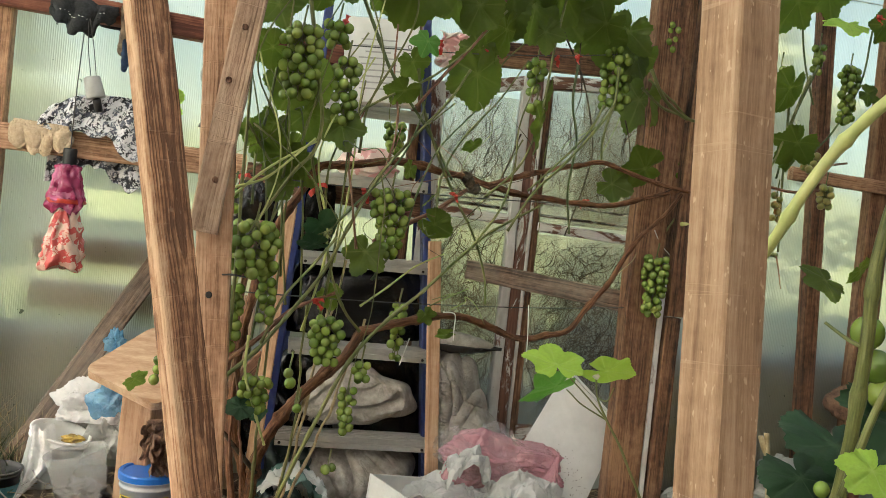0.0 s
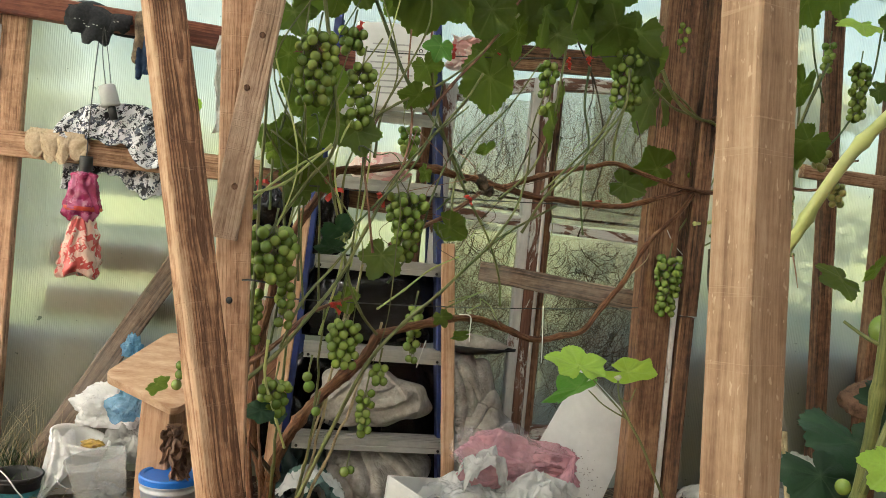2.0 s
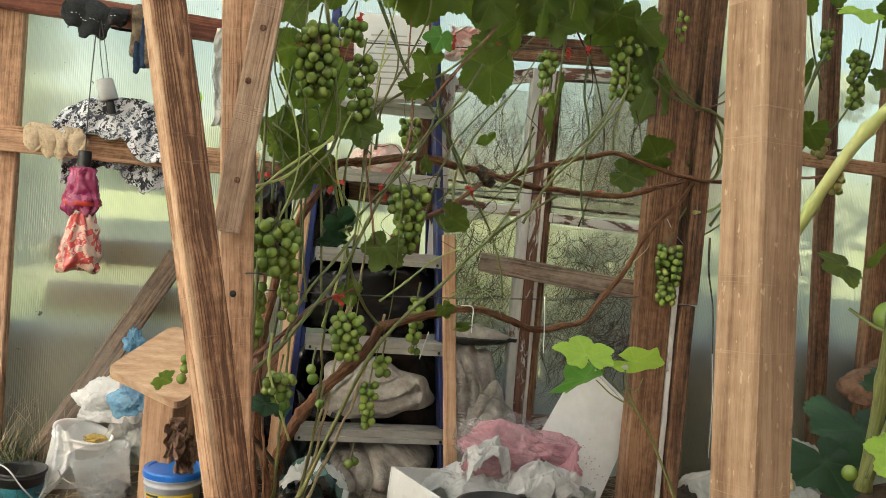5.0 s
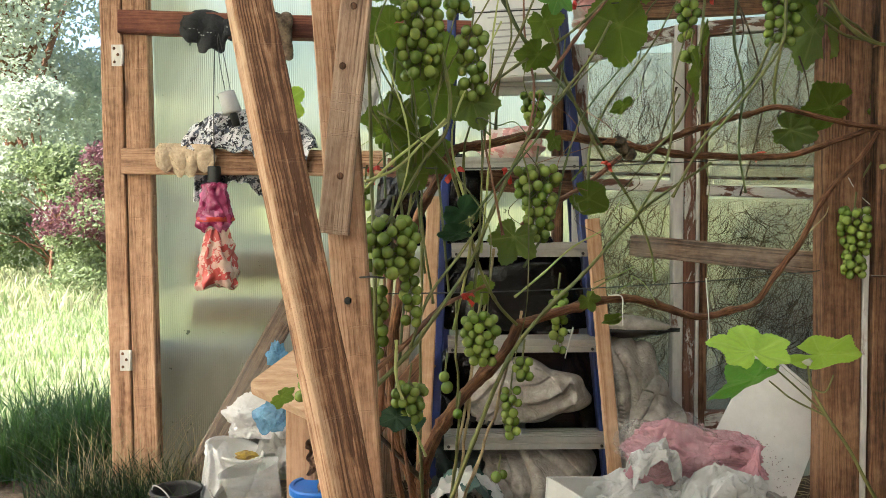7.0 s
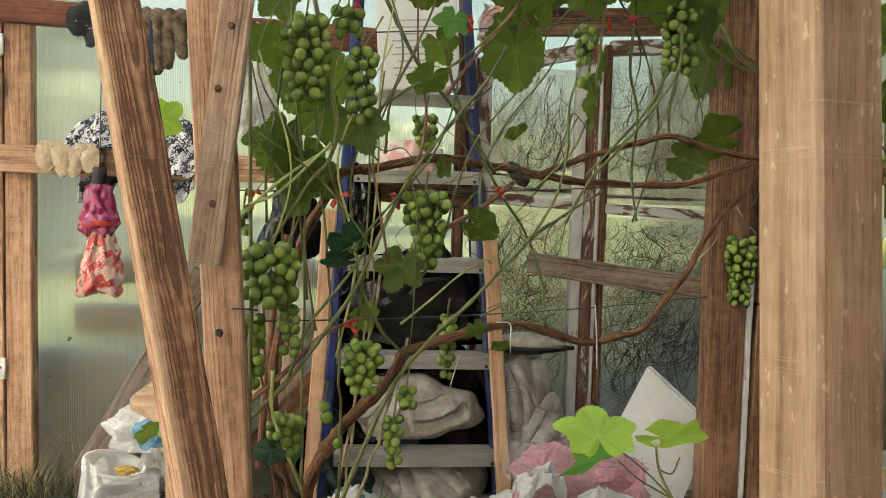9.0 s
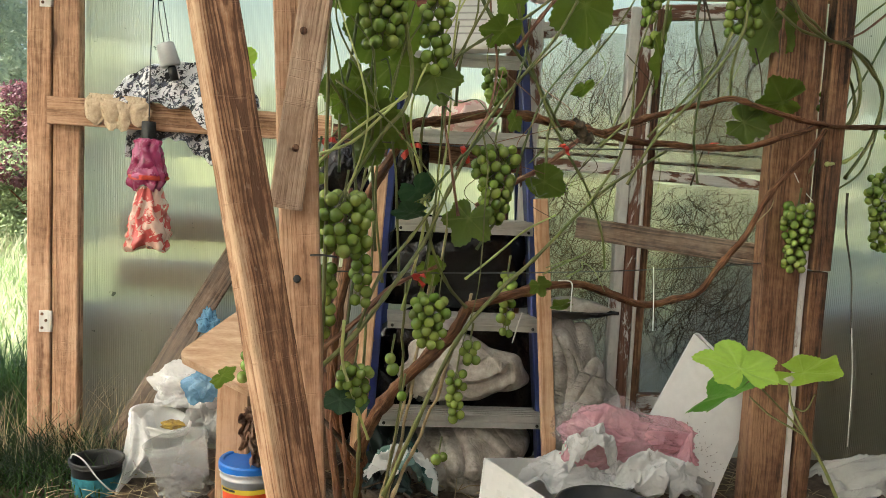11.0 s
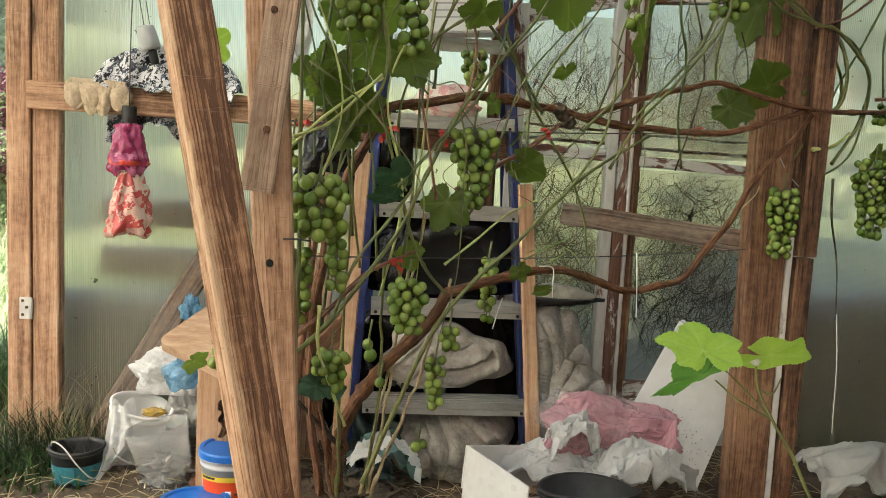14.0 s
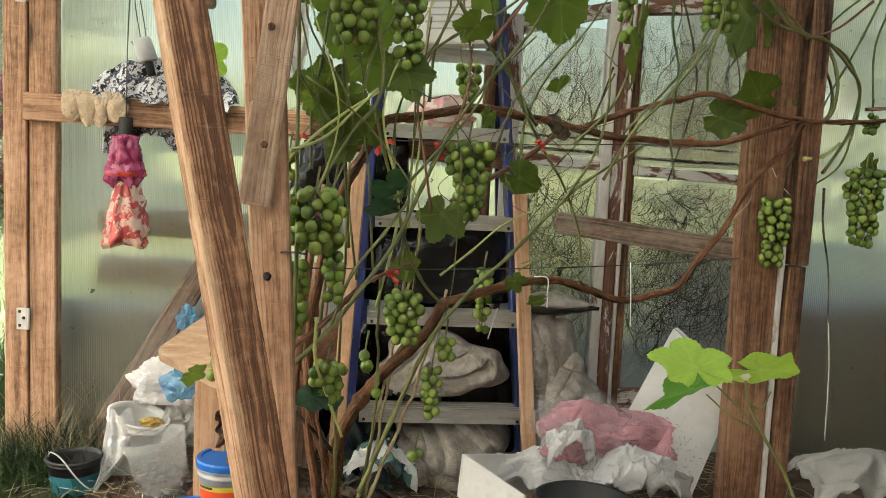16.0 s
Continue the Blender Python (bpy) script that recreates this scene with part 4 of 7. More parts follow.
# ---------------------------------------------------------------- things on and round the ladder
def lump(name, at, size, mat, label, category, amp=0.25, freq=2.2, sub=5, seed=1, flat=0.55, rz=0.0, parent=None):
    ob = part(name, crumple_bm(*size, amp, freq, sub, seed, flat), M[mat], parent)
    if name == "bin_bag":
        part("knot", crumple_bm(size[0] * 0.16, size[0] * 0.16, size[0] * 0.22, 0.35, 3, 4, seed + 1), M[mat], ob).location = (size[0] * 0.3, -size[1] * 0.3, size[2] * 0.95)
    m = pose(at[0], at[1], at[2], 0, 0, rz)
    if parent is None:
        ob.matrix_basis = m
        tagged(ob, label, category)
    else:
        place(ob, m)
    return ob


def folds_bm(sx, sy, sz, n=5, seed=0, amp=0.12, swirl=1.4, sub=5, eye=(0.3, -0.1)):
    """A soft sack whose cloth is wrapped in overlapping folds round an off-centre gather."""
    bm = bmesh.new()
    bmesh.ops.create_icosphere(bm, subdivisions=sub, radius=1)
    off = Vector((seed * 2.3, seed * 1.1, seed))
    for v in bm.verts:
        p = v.co.copy()
        x, z = p.x - eye[0], p.z - eye[1]
        r = math.hypot(x, z)
        t = n * math.atan2(z, x) / 6.2832 + swirl * r + 0.35 * noise.noise(p * 1.7 + off)
        s = t % 1.0
        saw = s / 0.86 if s < 0.86 else (1 - s) / 0.14
        d = amp * (saw - 0.5) * min(1, r * 2.2) + 0.15 * noise.noise(p * 1.3 + off) + 0.05 * noise.noise(p * 4 + off) + 0.02 * noise.noise(p * 11 + off)
        q = p * (1 + d)
        if q.z < -0.62:
            q.z = -0.62 + (q.z + 0.62) * 0.1
        v.co = Vector((q.x * sx, q.y * sy, q.z * sz))
    return bm


def sheet_heap(name, at, sx, sy, h, mat, label, category, seed=0, parent=None, n=64, droop=0.5):
    """A crumpled sheet of thin film lying in a heap, with a ragged edge."""
    off = Vector((seed * 2.7, seed * 1.3, seed))

    def fn(u, w):
        a, b_ = (u - 0.5) * 2, (w - 0.5) * 2
        rr = math.hypot(a, b_)
        x = sx * (a + 0.16 * noise.noise(Vector((a * 2, b_ * 2, 1)) + off))
        y = sy * (b_ + 0.16 * noise.noise(Vector((a * 2, b_ * 2, 7)) + off))
        q = Vector((a * 1.5, b_ * 1.5, 0)) + off
        q += Vector((noise.noise(q), noise.noise(q + off), 0)) * 0.6
        d1 = noise.voronoi(q)[0]
        d2 = noise.voronoi(q * 2.3 + off)[0]
        z = h * (1.05 * max(0, 1 - rr * rr * droop) + 0.5 * noise.noise(q * 1.2) + 0.62 * (0.4 - min(0.8, d1[1] - d1[0])) + 0.32 * (0.4 - min(0.8, d2[1] - d2[0])))
        return (x, y - 0.25 * z, max(-0.05, z))
    ob = part(name, drape_bm(n, n, fn), M[mat], parent)
    if parent is None:
        ob.matrix_basis = Matrix.Translation(at)
        tagged(ob, label, category)
    else:
        place(ob, Matrix.Translation(at))
    return solid(ob, 0.0008)


def film_roll_bm(p0, p1, radii, ridges=9, twist=2.0, amp=0.16, seed=0, grow=0.0, bow=0.02):
    """A long stuffed film bag whose skin is pulled into ridges along its length."""
    bm = bmesh.new()
    nu, na = 70, 72
    ax = (p1 - p0)
    u_ = ax.normalized().cross(Vector((0, 1, 0))).normalized()
    w_ = ax.normalized().cross(u_)
    rows = []
    for i in range(nu + 1):
        f = i / nu
        q = f * (len(radii) - 1)
        j = min(int(q), len(radii) - 2)
        R = radii[j] + (radii[j + 1] - radii[j]) * (q - j) + grow
        row = []
        for a_ in range(na):
            a = 2 * math.pi * a_ / na
            t = ridges * a / 6.2832 + twist * f + 0.8 * noise.noise(Vector((math.cos(a) * 1.5, math.sin(a) * 1.5, f * 4 + seed)))
            d = abs((t % 1.0) - 0.5) * 2
            vd = noise.voronoi(Vector((math.cos(a) * 2.6, math.sin(a) * 2.6, f * 7 + seed)))[0]
            r = R * (1 + amp * (d - 0.5) + amp * 1.3 * (0.35 - min(0.8, vd[1] - vd[0])) + 0.25 * noise.noise(Vector((math.cos(a) * 1.2, math.sin(a) * 1.2, f * 5 + seed * 2))))
            row.append(bm.verts.new(p0 + ax * f + Vector((0, 0, bow * math.sin(math.pi * f))) + u_ * r * math.cos(a) + w_ * r * math.sin(a)))
        rows.append(row)
    for a, b in zip(rows, rows[1:]):
        for j in range(na):
            bm.faces.new((a[j], a[(j + 1) % na], b[(j + 1) % na], b[j]))
    bm.faces.new(rows[0][::-1])
    bm.faces.new(rows[-1])
    return bm


def hang_film(name, at, w, h, mat, label, seed, y_amp=0.03, rz=0.0):
    """A torn piece of film hanging in creased folds."""
    off = Vector((seed * 2.1, seed * 0.7, seed))
    def fn(u, v_):
        q = Vector((u * 2.4, v_ * 1.8, 0)) + off
        q += Vector((noise.noise(q), noise.noise(q + off), 0)) * 0.5
        d1, d2 = noise.voronoi(q)[0], noise.voronoi(q * 2.4)[0]
        x = w * ((u - 0.5) * (1 + 0.35 * noise.noise(Vector((v_ * 3, seed, 1)))) + 0.14 * noise.noise(Vector((v_ * 4, u * 2, seed))))
        z = h * ((v_ - 0.5) + 0.14 * noise.noise(Vector((u * 4, seed, 3))))
        return (x, y_amp * (0.6 * noise.noise(q * 0.8) - 1.1 * min(0.7, d1[1] - d1[0]) - 0.5 * min(0.7, d2[1] - d2[0])), z)
    ob = part(name, drape_bm(56, 56, fn), M[mat])
    ob.matrix_basis = pose(*at, 0, 0, rz)
    solid(ob, 0.0006)
    return tagged(ob, label, "bag")


SACK_FOLDS = (((0.253, 0.410), (0.338, 0.411), (0.370, 0.349), 0.030, 0.016),
     ((0.360, 0.372), (0.396, 0.327), (0.358, 0.265), 0.024, 0.018),
     ((0.242, 0.263), (0.327, 0.264), (0.384, 0.322), 0.026, 0.018),
     ((0.238, 0.314), (0.308, 0.306), (0.365, 0.360), 0.022, 0.016),
     ((0.190, 0.381), (0.228, 0.340), (0.246, 0.255), 0.024, 0.014),
     ((0.095, 0.293), (0.144, 0.335), (0.193, 0.389), 0.022, 0.013),
     ((0.127, 0.260), (0.189, 0.295), (0.210, 0.367), 0.020, 0.012),
     ((0.261, 0.401), (0.320, 0.385), (0.345, 0.324), 0.020, 0.013),
     ((0.218, 0.363), (0.274, 0.343), (0.324, 0.385), 0.016, 0.008),
     ((0.151, 0.242), (0.219, 0.261), (0.266, 0.244), 0.016, 0.010))
sack = part("cloth_sack", relief_bm((0.243, 2.315, 0.321), (0.167, 0.087), 0.075, SACK_FOLDS, seed=2), M["sack"])
solid(sack, -0.012)
tagged(sack, "pale beige sack gathered in folds on a ladder tread", "sack")
for dx, dz, w in ((0.11, 0.275, 0.03), (0.135, 0.268, 0.02), (0.155, 0.262, 0.026)):
    pr = part("print_mark", box_bm(w * 0.6, 0.002, 0.014, 0.0005), M["rubber"], None, smooth=False)
    pr.parent = sack
    pr.matrix_basis = sack.matrix_basis.inverted() @ pose(dx, 2.212, dz, 0, 20, 0)
sheet_heap("plastic_wrapper", (0.090, 2.185, 0.035), 0.090, 0.055, 0.10, "foil", "crumpled white and green printed wrapper on the soil", "wrapper", 8)
sheet_heap("plastic_wrapper", (0.060, 2.150, 0.04), 0.06, 0.05, 0.05, "dark_green", "crumpled dark green wrapper on the soil", "wrapper", 9)
lump("bin_bag", (0.235, 2.40, 0.56), (0.20, 0.06, 0.15), "black", "black plastic bin bag stuffed on the ladder", "bag", 0.25, 2.4, 5, 11)
lump("bin_bag", (0.085, 2.42, 0.79), (0.055, 0.05, 0.14), "black", "black plastic bin bag hanging behind the ladder", "bag", 0.3, 2.8, 5, 13)
lump("bin_bag", (0.235, 2.42, 0.33), (0.225, 0.06, 0.15), "black", "black plastic bin bag behind the ladder", "bag", 0.2, 2.2, 5, 14)
lump("bin_bag", (0.08, 2.43, 0.15), (0.13, 0.06, 0.16), "black", "dark green-black bag behind the ladder", "bag", 0.25, 2.4, 5, 15)
lump("bin_bag", (0.38, 2.44, 0.14), (0.11, 0.05, 0.15), "black", "black plastic bin bag behind the ladder", "bag", 0.2, 2.2, 5, 16)
lump("bin_bag", (-0.08, 2.36, 0.76), (0.07, 0.05, 0.11), "black", "dark patterned bag hanging by the rail", "bag", 0.3, 2.6, 5, 17)
# printed white carton on the upper treads
ctn = thing("white_carton", "white carton with fine print on a ladder tread", "carton", (0.225, 2.36, 1.135))
b = part("body", box_bm(0.205, 0.07, 0.235, 0.004), M["white"], ctn, smooth=False)
place(b, pose(0.228, 2.35, 1.254, -4, -4, 0))
for i in range(9):
    w = (0.11, 0.12, 0.09, 0.12, 0.10, 0.115, 0.07, 0.12, 0.1)[i]
    s_ = part("print_line", box_bm(w, 0.001, 0.004, 0), M["grey_pvc"], ctn, smooth=False)
    place(s_, pose(0.228, 2.35, 1.254, -4, -4, 0) @ pose(-0.02 + w * 0.1, -0.0362, -0.08 + i * 0.017))
for dz in (0.0, 0.022):
    bm = bmesh.new()
    bmesh.ops.create_circle(bm, segments=12, radius=0.006)
    bmesh.ops.create_circle(bm, segments=12, radius=0.004)
    bm.verts.ensure_lookup_table()
    for j in range(12):
        bm.faces.new((bm.verts[j], bm.verts[(j + 1) % 12], bm.verts[12 + (j + 1) % 12], bm.verts[12 + j]))
    place(part("print_mark", bm, M["rubber"], ctn), pose(0.228, 2.35, 1.254, -4, -4, 0) @ pose(0.075, -0.0365, 0.02 + dz, 90))
pc = part("pink_cloth", folds_bm(0.085, 0.05, 0.05, 5, 3, 0.2, 1.5), M["pink_cloth"])
pc.matrix_basis = pose(0.225, 2.36, 0.965)
tagged(pc, "folded pink patterned cloth on a ladder tread", "cloth")
hang_film("pink_film_bag", (0.47, 2.42, 1.335), 0.15, 0.10, "pink_cloth", "pale pink printed bag hanging above the ladder", 21)

# canvas beside the ladder
cl = thing("dust_cloth", "crumpled pale cloth heaped under the ladder", "cloth", (0.25, 2.33, 0.02))
HEAP_FOLDS = (((0.126, 0.173), (0.207, 0.129), (0.240, 0.062), 0.022, 0.022),
     ((0.172, 0.185), (0.246, 0.131), (0.225, 0.045), 0.020, 0.020),
     ((0.226, 0.182), (0.285, 0.133), (0.276, 0.056), 0.022, 0.022),
     ((0.273, 0.185), (0.326, 0.155), (0.383, 0.102), 0.024, 0.020),
     ((0.159, 0.095), (0.201, 0.056), (0.204, -0.012), 0.020, 0.018),
     ((0.221, 0.053), (0.258, 0.027), (0.312, 0.001), 0.018, 0.014),
     ((0.337, 0.172), (0.371, 0.141), (0.414, 0.107), 0.018, 0.014),
     ((0.251, 0.067), (0.314, 0.070), (0.381, 0.024), 0.020, 0.016),
     ((0.137, 0.126), (0.164, 0.079), (0.161, 0.014), 0.016, 0.014))
place(solid(part("heaped_cloth", relief_bm((0.276, 2.36, 0.064), (0.173, 0.116), 0.11, HEAP_FOLDS, seed=5, power=2.0), M["sack"], cl), -0.01), Matrix())
lump("dark_bag", (0.045, 2.30, 0.11), (0.07, 0.05, 0.09), "dark_green", "dark green plastic bag beside the ladder foot", "bag", 0.4, 3.2, 5, 18)
cv = thing("canvas_sheet", "grubby pale canvas draped and folded beside the ladder", "canvas", (0.55, 2.33, 0.02))
HANG_FOLDS = (((0.465, 0.456), (0.527, 0.337), (0.506, 0.187), 0.020, 0.022),
     ((0.486, 0.445), (0.563, 0.352), (0.537, 0.230), 0.018, 0.020),
     ((0.474, 0.334), (0.504, 0.237), (0.491, 0.153), 0.016, 0.014),
     ((0.507, 0.418), (0.557, 0.372), (0.571, 0.315), 0.016, 0.014),
     ((0.496, 0.236), (0.540, 0.205), (0.525, 0.104), 0.018, 0.016))
SLUMP_FOLDS = (((0.525, 0.186), (0.566, 0.312), (0.624, 0.344), 0.020, 0.013),
     ((0.509, 0.123), (0.556, 0.245), (0.640, 0.271), 0.020, 0.013),
     ((0.525, 0.313), (0.580, 0.341), (0.641, 0.300), 0.018, 0.011),
     ((0.577, 0.205), (0.595, 0.264), (0.647, 0.242), 0.018, 0.014),
     ((0.521, 0.094), (0.540, 0.162), (0.585, 0.206), 0.018, 0.016))
place(solid(part("hanging_cloth", relief_bm((0.541, 2.40, 0.267), (0.082, 0.198), 0.06, HANG_FOLDS, 70, 110, 7, 3.0), M["linen"], cv), -0.008), Matrix())
place(solid(part("slumped_cloth", relief_bm((0.588, 2.385, 0.196), (0.102, 0.142), 0.08, SLUMP_FOLDS, 84, 100, 9), M["linen"], cv), -0.008), Matrix())
def shoe_fn(u, w):
    a = 2 * math.pi * w
    r = 0.046 * math.sin(math.pi * min(1.0, 0.12 + u * 0.88)) ** 0.6 * (1 - 0.45 * u)
    return ((u - 0.5) * 0.17, r * math.cos(a) * 0.8, r * math.sin(a) * (0.62 if math.sin(a) < 0 else 0.85) + 0.010 * u + 0.004 * noise.noise(Vector((u * 9, w * 9, 1))))
sh = part("shoe", drape_bm(30, 20, shoe_fn), M["linen"])
sh.matrix_basis = pose(0.560, 2.36, 0.478, 0, 3, -6)
tagged(sh, "dull whitish shoe wedged on the canvas", "shoe")
def sole_fn(u, w):
    x, y, z = shoe_fn(u, w)
    return (x * 1.12 + 0.012, y * 1.1, (z if w > 0.5 else z * 0.15) * 1.15 - 0.003)
part("sole", drape_bm(30, 20, sole_fn), M["rubber"], sh, "dark pointed sole")


pk = thing("pink_bag", "shiny pink plastic bag in clear crinkled wrap", "bag", (0.615, 2.020, 0.209))
PA, PB = Vector((0.472, 2.050, 0.255)), Vector((0.736, 1.990, 0.205))
place(part("stuffed_film", crumple_bm(0.132, 0.052, 0.060, 0.42, 2.4, 6, 3, 0, (0.8, 1, 1.2)), M["bag_pink"], pk, "shiny pink film"), pose(0.605, 2.025, 0.242, 0, 7, 0))
place(part("clear_wrap", crumple_bm(0.118, 0.060, 0.072, 0.36, 3.0, 6, 8, 0, (0.7, 1, 1.3)), M["cling"], pk, "clear crinkled outer film"), pose(0.575, 2.022, 0.246, 0, 7, 0))
place(part("twisted_end", film_roll_bm(PB + Vector((-0.02, -0.01, -0.035)), Vector((0.745, 1.990, 0.268)), (0.030, 0.026, 0.018, 0.010, 0.003), 6, 1.2, 0.2, 5, 0, 0.0), M["bag_pink"], pk), Matrix())
sheet_heap("white_bag", (0.461, 2.040, 0.105), 0.12, 0.09, 0.065, "bag_white", "torn white plastic bag in the tray", "bag", 43)
sheet_heap("white_bag", (0.652, 1.975, 0.115), 0.10, 0.06, 0.085, "bag_white", "torn white plastic bag on the soil", "bag", 44)
sheet_heap("white_bag", (0.707, 2.030, 0.104), 0.10, 0.06, 0.045, "sheet", "dirty crumpled film on the soil", "bag", 45)
sheet_heap("white_bag", (0.509, 1.985, 0.184), 0.055, 0.04, 0.075, "bag_white", "torn white bag beside the pink bag", "bag", 46)

# leaning white panel with a folded edge
pan = thing("drawer_front", "white plastic drawer front leaning and soil-splashed", "panel", (0.841, 2.100, 0.063))
A_, B_, C_, D_ = (Vector(p) for p in ((0.834, 2.240, 0.450), (0.997, 2.200, 0.304), (0.853, 2.100, 0.054), (0.658, 2.140, 0.182)))
def quad_slab(name, a, b, c, d, t, mat, parent, label=""):
    nrm = (b - a).cross(d - a).normalized()
    bm = bmesh.new()
    f = [bm.verts.new(p) for p in (a, b, c, d)]
    g = [bm.verts.new(p + nrm * t) for p in (a, b, c, d)]
    bm.faces.new(f)
    bm.faces.new(g[::-1])
    for j in range(4):
        bm.faces.new((f[j], f[(j + 1) % 4], g[(j + 1) % 4], g[j]))
    bmesh.ops.recalc_face_normals(bm, faces=bm.faces)
    bmesh.ops.bevel(bm, geom=bm.edges[:], offset=min(0.0012, t / 3), segments=2, affect="EDGES")
    return place(part(name, bm, M[mat], parent, label, smooth=False), Matrix())
quad_slab("face", A_, B_, C_, D_, 0.006, "white", pan)
n_ = Vector((0.0, -0.022, 0.004))
quad_slab("lip", A_ + n_, B_ + n_, B_ + n_ * 0.05, A_ + n_ * 0.05, 0.003, "white", pan)
rng = random.Random(5)
bm = bmesh.new()
for i in range(110):
    u, w = rng.gauss(0.6, 0.2), rng.gauss(0.74, 0.09)
    p = A_ + (B_ - A_) * u + (D_ - A_) * 0 + (C_ - B_) * w
    ln_ = bmesh.ops.create_icosphere(bm, subdivisions=1, radius=rng.uniform(0.0005, 0.0015), matrix=Matrix.Translation(p + Vector((0, -0.004, 0))))
tagged(place(part("soil_specks", bm, M["soil"], pan, "splashes of soil"), Matrix()), "splashes of soil", kind="stuff")
# low white box with a corner towards the door
tb = thing("foam_tray", "white plastic tray with a dimpled side", "tray", (0.42, 1.99, 0.02))
P1, P2, P3, P4 = (Vector(p) for p in ((0.265, 1.930, 0.220), (0.376, 1.800, 0.182), (0.470, 2.080, 0.169), (0.214, 1.860, 0.125)))
dn = Vector((-0.01, 0.0, -0.16))
quad_slab("side", P1, P2, P2 + dn, P1 + dn, 0.006, "white", tb)
quad_slab("side", P1, P3, P3 + dn * 0.6, P1 + dn * 0.6, 0.006, "white", tb)
quad_slab("base", P1 + dn * 0.8, P2 + dn * 0.8, P3 + (P2 - P1) + dn * 0.8, P3 + dn * 0.8, 0.006, "white", tb)
for i in range(5):
    for j in range(4):
        p = P1 + (P2 - P1) * (0.12 + 0.17 * i) + dn * (0.12 + 0.2 * j)
        nrm = (P2 - P1).cross(dn).normalized()
        bm = bmesh.new()
        bmesh.ops.create_cone(bm, cap_ends=True, segments=4, radius1=0.010, radius2=0.006, depth=0.002)
        ob = part("dimple", bm, M["white"], tb, smooth=False)
        place(ob, Matrix.Translation(p - nrm * (0.001 if nrm.y > 0 else -0.001)) @ nrm.to_track_quat("Z", "Y").to_matrix().to_4x4() @ pose(0, 0, 0, 0, 0, 45))
# black pot with a wire handle at the front
P_ = (0.498, 1.800, 0.176)
bk = thing("black_pail", "black plastic pail with a carrying handle", "pail", (P_[0], 1.80, 0.02))
r_, h_ = 0.098, P_[2] - 0.02
place(part("body", lathe_bm([(0.078, 0.0), (0.0785, 0.002), (r_, h_ - 0.008), (r_ + 0.005, h_ - 0.006), (r_ + 0.005, h_), (r_ - 0.004, h_), (0.075, 0.006), (0.001, 0.005)], 44), M["rubber"], bk), pose(P_[0], 1.80, 0.02))
tube("handle", [(P_[0] + (r_ + 0.006) * math.cos(a), 1.80 - 0.085 * math.sin(a), P_[2] + 0.006 + 0.010 * math.sin(a)) for a in [math.pi * i / 10 for i in range(11)]], 0.004, 0.004, M["rubber"], bk)

# ---------------------------------------------------------------- buckets by the door
def pail(name, at, r_top, r_bot, h, mat, label, rim=0.004, tilt=(0, 0), band=None):
    e = thing(name, label, "bucket", at)
    m = pose(*at, tilt[0], tilt[1], 0)
    body = part("body", lathe_bm([(0.001, 0.002), (r_bot - 0.003, 0.002), (r_bot, 0.0), (r_bot + 0.001, 0.004), (r_top - 0.002, h * 0.86), (r_top + 0.001, h * 0.865), (r_top + 0.001, h * 0.9), (r_top, h * 0.9),
                                  (r_top, h - 0.004), (r_top + rim, h - 0.003), (r_top + rim, h + 0.002), (r_top - 0.002, h + 0.002), (r_top - 0.003, h * 0.9), (r_bot - 0.002, 0.006), (0.001, 0.006)], 40), M[mat], e)
    place(body, m)
    return e, m


e, m = pail("clear_tub", (-0.416, 2.18, 0.022), 0.072, 0.056, 0.145, "clear_tub", "clear plastic tub with a bail handle and scraps in it", tilt=(0, -12))
tube("handle", [m @ Vector((0.08 * math.cos(a), -0.078 - 0.005 * math.sin(a), 0.135 - 0.05 * math.sin(a))) for a in [math.pi * i / 8 for i in range(9)]], 0.0018, 0.0018, M["clear_tub"], e)
lump("scrap", (-0.421, 2.18, 0.055), (0.046, 0.046, 0.030), "grey_scrap", "clear crinkled scraps inside", "scrap", 0.5, 5, 5, 51, parent=e)
e, m = pail("dark_pail", (-0.634, 2.20, 0.02), 0.060, 0.050, 0.085, "rubber", "small black pail with a torn teal label")
place(part("label_band", lathe_bm([(0.0515, 0.006), (0.0575, 0.052)], 40, lambda a, i: 1.0 + 0.012 * math.sin(a * 5 + i)), M["teal"], e, "torn teal label"), m)
tube("handle", [m @ Vector(p) for p in ((-0.062, 0, 0.080), (-0.045, -0.030, 0.105), (-0.010, -0.062, 0.102), (0.030, -0.078, 0.062), (0.058, -0.062, 0.030), (0.068, -0.030, 0.050), (0.062, 0, 0.080))], 0.0018, 0.0018, M["grey_pvc"], e)
e, m = pail("white_bucket", (-0.552, 2.32, 0.030), 0.074, 0.060, 0.150, "white", "white plastic bucket leaning with rubbish in it", tilt=(4, 15))
lump("rubbish", (-0.480, 2.300, 0.160), (0.026, 0.022, 0.010), "yellow_scrap", "yellowish scraps", "rubbish", 0.28, 4.0, 4, 53, parent=e)
lump("white_bag", (-0.455, 2.385, 0.225), (0.080, 0.045, 0.060), "bag_white", "crumpled white plastic bag full of rubbish", "bag", 0.38, 2.8, 6, 55)
lump("cloudy_film", (-0.392, 2.375, 0.140), (0.060, 0.045, 0.080), "sheet", "crumpled cloudy plastic film stuffed beside the bucket", "bag", 0.40, 3.0, 6, 56)
